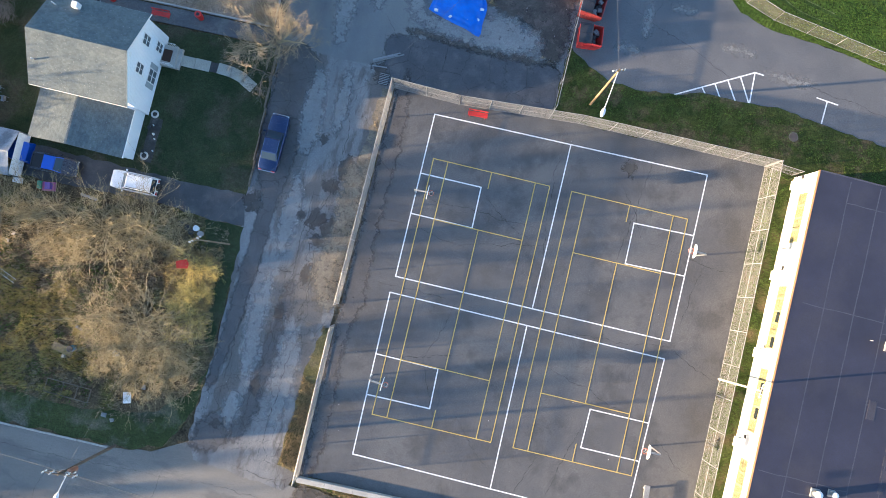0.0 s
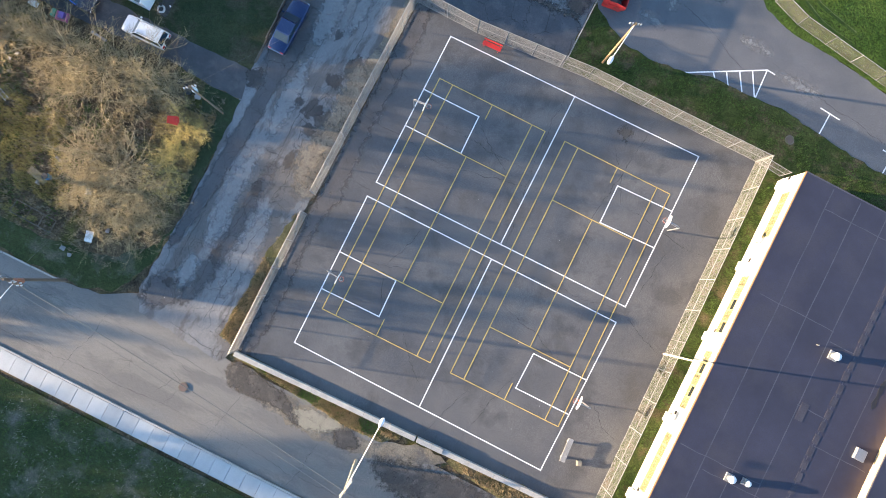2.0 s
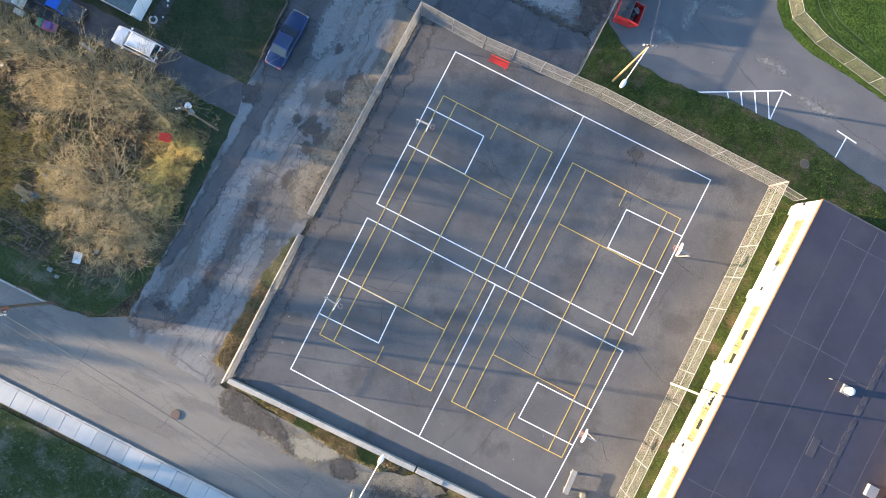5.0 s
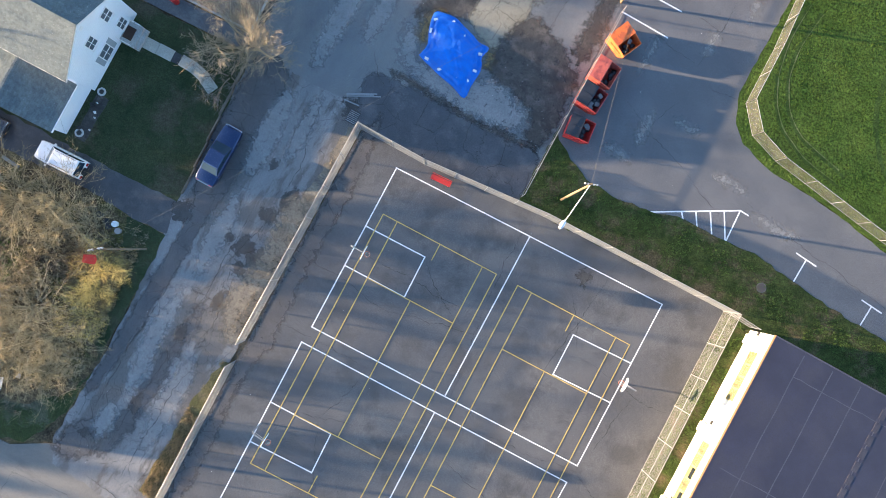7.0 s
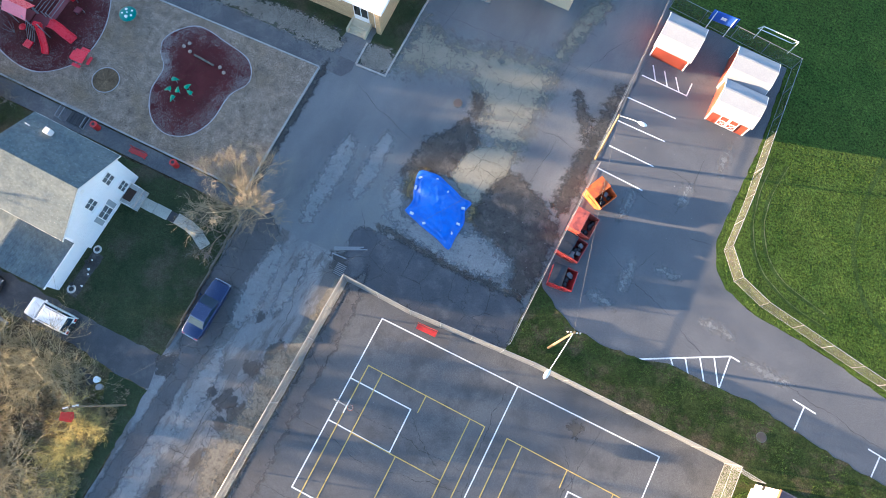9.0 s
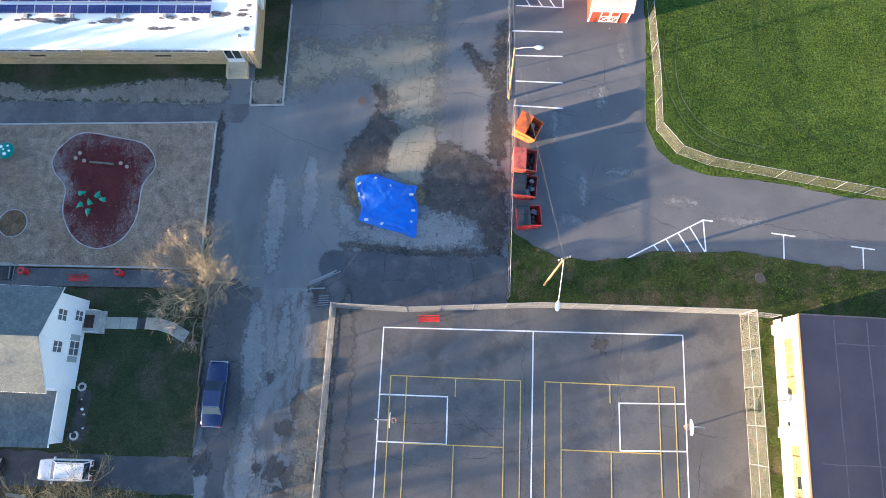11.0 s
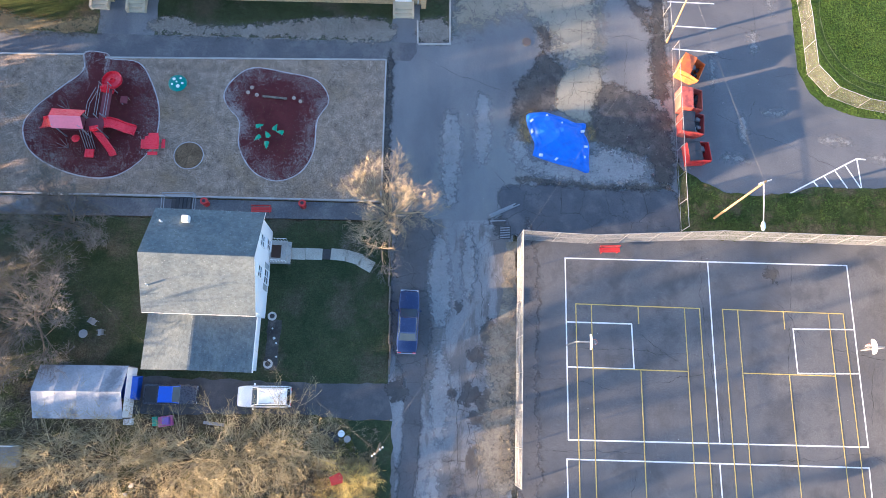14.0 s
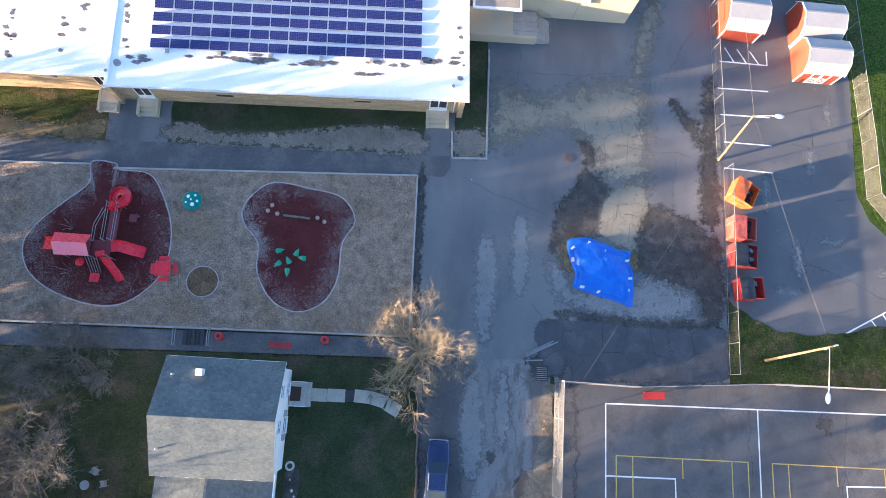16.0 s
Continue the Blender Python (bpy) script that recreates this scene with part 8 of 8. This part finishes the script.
part("panel", box(B(), -0.32, 0.32, -0.5, 0.5, -0.04, 0.04, 0.01), "white_paint", ws)
part("stand", box(B(), -0.2, 0.2, -0.3, 0.3, -0.4, -0.04), "old_wood", ws)
ld = thing("ladder", (-33.9, -23.2, 0.1, 0, 0, -22), "pale ladder lying in the weeds", "ladder")
for y in (-0.18, 0.18):
    part("rail", box(B(), -0.95, 0.95, y - 0.025, y + 0.025, -0.03, 0.03), "white_paint", ld)
for k in range(6):
    part("rung", tube(B(), (-0.8 + 0.32 * k, -0.18, 0), (-0.8 + 0.32 * k, 0.18, 0), 0.018), "white_paint", ld)
st_ = thing("pale_stone", (-22.4, -27.7, 0), "flat pale stone among dead weeds", "stone")
part("stone", hull(B(), [(RNG.uniform(-0.6, 0.6), RNG.uniform(-0.35, 0.35), RNG.uniform(0, 0.5)) for _ in range(16)]), "patch_pale", st_)
for k, (x, y, c_) in enumerate(((-18.4, -15.2, "white_paint"), (-19.2, -15.3, "black"), (-18.8, -15.6, "black"), (-17.9, -15.6, "carton"), (-19.9, -15.1, "black"))):
    b_ = thing("bucket", (x, y, 0.0), "plastic bucket beside the driveway" if c_ != "carton" else "grey bucket beside the driveway", "bucket", "buckets")
    part("bucket", tube(B(), (0, 0, 0), (0, 0, 0.4), 0.2, 0.25, 14), c_, b_)
    part("rim", tube(B(), (0, 0, 0.4), (0, 0, 0.43), 0.27, n=14), c_, b_)
toy = thing("toy_house", (-32.2, -14.6, 0, 0, 0, 10), "pink and green plastic toy play set", "toy")
part("base", box(B(), -0.55, 0.55, -0.4, 0.4, 0, 0.35, 0.05), plain("pink plastic", (0.5, 0.12, 0.3), 0.4), toy)
part("slide", box(B(), -0.95, -0.55, -0.25, 0.45, 0, 0.5, 0.05), plain("green plastic", (0.05, 0.32, 0.2), 0.4), toy)
part("tower", box(B(), -0.1, 0.4, -0.3, 0.3, 0.35, 0.75, 0.05), plain("purple plastic", (0.22, 0.12, 0.4), 0.4), toy)
wt = thing("white_tank", (-35.0, -14.7, 0), "white plastic container beside the canopy garage", "container")
part("tank", box(B(), -0.3, 0.3, -0.25, 0.25, 0, 0.6, 0.05), "white_paint", wt)
pk = thing("plank", (-28.5, -14.7, 0.15, 0, 0, -6), "pale plank lying beside the brush", "plank")
part("plank", box(B(), -0.8, 0.8, -0.12, 0.12, -0.15, 0.03, 0.01), "patch_pale", pk)
for k, (x, y) in enumerate(((-27.0, -29.0), (-26.5, -26.2), (-26.2, -26.3), (-19.4, -30.0), (-21.5, -33.4), (-22.3, -33.2), (-34.2, -19.4), (-34.6, -20.2), (-35.1, -21.4))):
    b_ = thing("rubble", (x, y, 0), "pale lump of rubble in the weeds", "rubble", "rubble of the overgrown lot")
    part("lump", hull(B(), [(RNG.uniform(-0.25, 0.25), RNG.uniform(-0.25, 0.25), RNG.uniform(0, 0.28)) for _ in range(12)]), "patch_pale", b_)
sf = thing("neighbour_deck", (-44.0, -17.3, 0), "pale wooden deck with a white railing", "deck")
part("deck", box(B(), -1.5, 1.2, -1.0, 0.6, 0, 0.5), "patch_pale", sf)
part("railing", tube(B(), (-1.5, 0.6, 1.3), (1.2, 0.6, 1.3), 0.05), "white_paint", sf)
for x in (-1.4, -0.1, 1.1):
    part("rail_post", tube(B(), (x, 0.6, 0.4), (x, 0.6, 1.3), 0.045), "white_paint", sf)


# ---- grass and weeds ----
def tufts(name, area, count, tall, material, label, seed, wide=0.02, lean=0.6, blades=5, z=0.0):
    """Tufts of blades scattered over an outline."""
    rg = random.Random(seed)
    xs, ys = [p[0] for p in area], [p[1] for p in area]

    def inside(x, y):
        hit = False
        for (x0, y0), (x1, y1) in zip(area, area[1:] + area[:1]):
            if (y0 > y) != (y1 > y) and x < (x1 - x0) * (y - y0) / (y1 - y0) + x0:
                hit = not hit
        return hit

    v, f = [], []
    made = 0
    while made < count:
        x, y = rg.uniform(min(xs), max(xs)), rg.uniform(min(ys), max(ys))
        if not inside(x, y) or noise.noise(Vector((x * 0.5, y * 0.5, seed))) < -0.15:
            made += 0.25
            continue
        made += 1
        big = rg.uniform(0.5, 1.3)
        for k in range(blades):
            a = rg.uniform(0, 6.28)
            h = tall * big * rg.uniform(0.5, 1.1)
            l = lean * h * rg.uniform(0.4, 1.2)
            bx, by = x + rg.gauss(0, 0.06), y + rg.gauss(0, 0.06)
            dx, dy = math.cos(a), math.sin(a)
            q = len(v)
            v += [(bx - dy * wide, by + dx * wide, z), (bx + dy * wide, by - dx * wide, z), (bx + dx * l, by + dy * l, z + h)]
            f.append((q, q + 1, q + 2))
    return tagged(raw(name, v, f, material), label, "grass", kind="stuff")


M["straw"] = mat("dry golden grass", (0.25, 0.195, 0.10), (0.38, 0.30, 0.165), 0.6, 6, 0.9, 0, grain=0.3)
M["straw_grey"] = mat("grey dead weeds", (0.20, 0.165, 0.11), (0.34, 0.29, 0.20), 0.6, 6, 0.9, 0, grain=0.3)
M["blade"] = mat("green grass blades", (0.06, 0.11, 0.02), (0.13, 0.19, 0.04), 0.6, 6, 0.9, 0, grain=0.3)
M["pale_blade"] = mat("pale bleached grass", (0.30, 0.28, 0.22), (0.42, 0.40, 0.33), 0.6, 6, 0.9, 0, grain=0.3)
M["weed_gold"] = mat("yellow green weeds", (0.33, 0.275, 0.095), (0.49, 0.415, 0.16), 0.6, 6, 0.9, 0, grain=0.3)
LOT = [(-46, -15.5), (-15.5, -14.6), (-14.8, -25), (-15.5, -30.5), (-18, -33), (-46, -33.5)]
tufts("dead_weeds", LOT, 6500, 0.42, "straw_grey", "dead grey weeds of the overgrown lot", 1)
tufts("golden_weeds", [(-24, -17), (-15.6, -16.5), (-15.2, -24), (-17, -30), (-24, -31)], 3500, 0.5, "straw", "golden dead grass of the overgrown lot", 2)
tufts("golden_weeds", [(-40, -22.5), (-27.5, -22.5), (-23.5, -30), (-26, -32.5), (-40, -32.5)], 8500, 0.38, "weed_gold", "golden dead grass of the overgrown lot", 3)
tufts("golden_weeds", [(-45, -15.5), (-27, -19), (-26, -33), (-45, -33)], 3000, 0.4, "straw", "golden dead grass of the overgrown lot", 23)
tufts("golden_weeds", [(-20.5, -17.2), (-15.9, -17.0), (-15.5, -22.5), (-19.5, -23)], 4000, 0.42, "straw", "golden dead grass of the overgrown lot", 24)
tufts("green_tufts", [(-36, -20.5), (-24, -20.5), (-24, -33), (-38, -33)], 2500, 0.25, "blade", "green grass tufts in the overgrown lot", 4)
tufts("wall_grass", [(-4.2, -34.7), (9, -34.8), (12.5, -34.9), (10.8, -35.9), (7, -36), (2, -35.5), (-2, -35.1)], 2200, 0.28, "straw", "golden grass along the court wall", 5)
tufts("wall_grass", [(17.6, -34.4), (30, -34.0), (30, -36), (25, -35.8), (19, -35.3)], 1500, 0.28, "straw", "golden grass along the court wall", 6)
tufts("wall_grass_green", [(-4.2, -34.7), (9, -34.8), (12.5, -34.9), (10.8, -35.9), (7, -36), (2, -35.5), (-2, -35.1)], 1500, 0.2, "blade", "green grass along the court wall", 7)
tufts("fence_weeds", [(-6.2, -33.8), (-4.5, -34.2), (-4.5, -20.9), (-5.2, -21.1), (-5.9, -25)], 1500, 0.3, "straw", "dry weeds along the fence", 8)
tufts("fence_weeds", [(-5.9, -18.6), (-4.5, -18.6), (-4.3, 1.4), (-5.0, 1.2)], 500, 0.2, "straw_grey", "dry weeds along the fence", 9)
tufts("bank_grass", [(11, 3.0), (31, 3.8), (50, 3.0), (50, 6), (34, 7), (24, 7.2), (15, 6.2), (11, 8.2)], 5000, 0.14, "blade", "green grass on the bank", 10, 0.018)
tufts("strip_grass", [(31.1, 2.5), (33.2, 1.8), (33.5, -34), (30.8, -34)], 4500, 0.16, "blade", "green grass strip by the building", 11, 0.018)
tufts("field_grass", [(24.5, 20), (26, 17.3), (33, 15.8), (48, 14), (48, 33), (24.5, 33)], 14000, 0.09, "field_blade", "sunlit field grass", 12, 0.014, blades=3)
tufts("field_edge_grass", [(23.3, 29), (23.9, 29), (24.0, 19.4), (25.8, 16.9), (33, 15.3), (41, 13.9), (41, 13.5), (32.5, 14.9), (25.4, 16.1), (23.3, 19.8)], 700, 0.15, "blade", "grass below the field fence", 13)
tufts("meadow_tufts", [(-45, -45.6), (12, -45.9), (12, -56), (-45, -56)], 2200, 0.2, "pale_blade", "pale dead tufts in the meadow", 14, 0.012)
tufts("meadow_green", [(-45, -45.6), (12, -45.9), (12, -56), (-45, -56)], 6000, 0.18, "blade", "green tufts in the meadow", 15, 0.012)
tufts("lawn_grass", [(-45, -10.8), (-15.6, -10.8), (-15.8, 2.2), (-24, 2.2), (-24, -10.4), (-34.5, -10.8), (-34.5, 1.4), (-45, 1.2)], 9000, 0.06, "lawn_blade", "short green lawn grass", 16, 0.015, blades=3, z=0.01)
tufts("school_grass", [(-37.4, 21.2), (-16.3, 21.6), (-16.3, 24.2), (-37.4, 23.4)], 2500, 0.08, "lawn_blade", "short grass in front of the school", 17, 0.015, blades=3)
tufts("chip_leaves", [(-50, 4.0), (-17, 4.8), (-17, 17.8), (-41, 16.4), (-50, 16)], 9000, 0.04, "leaf_brown", "scattered dead leaves on the chips", 18, 0.04, 1.6, 2, BED)
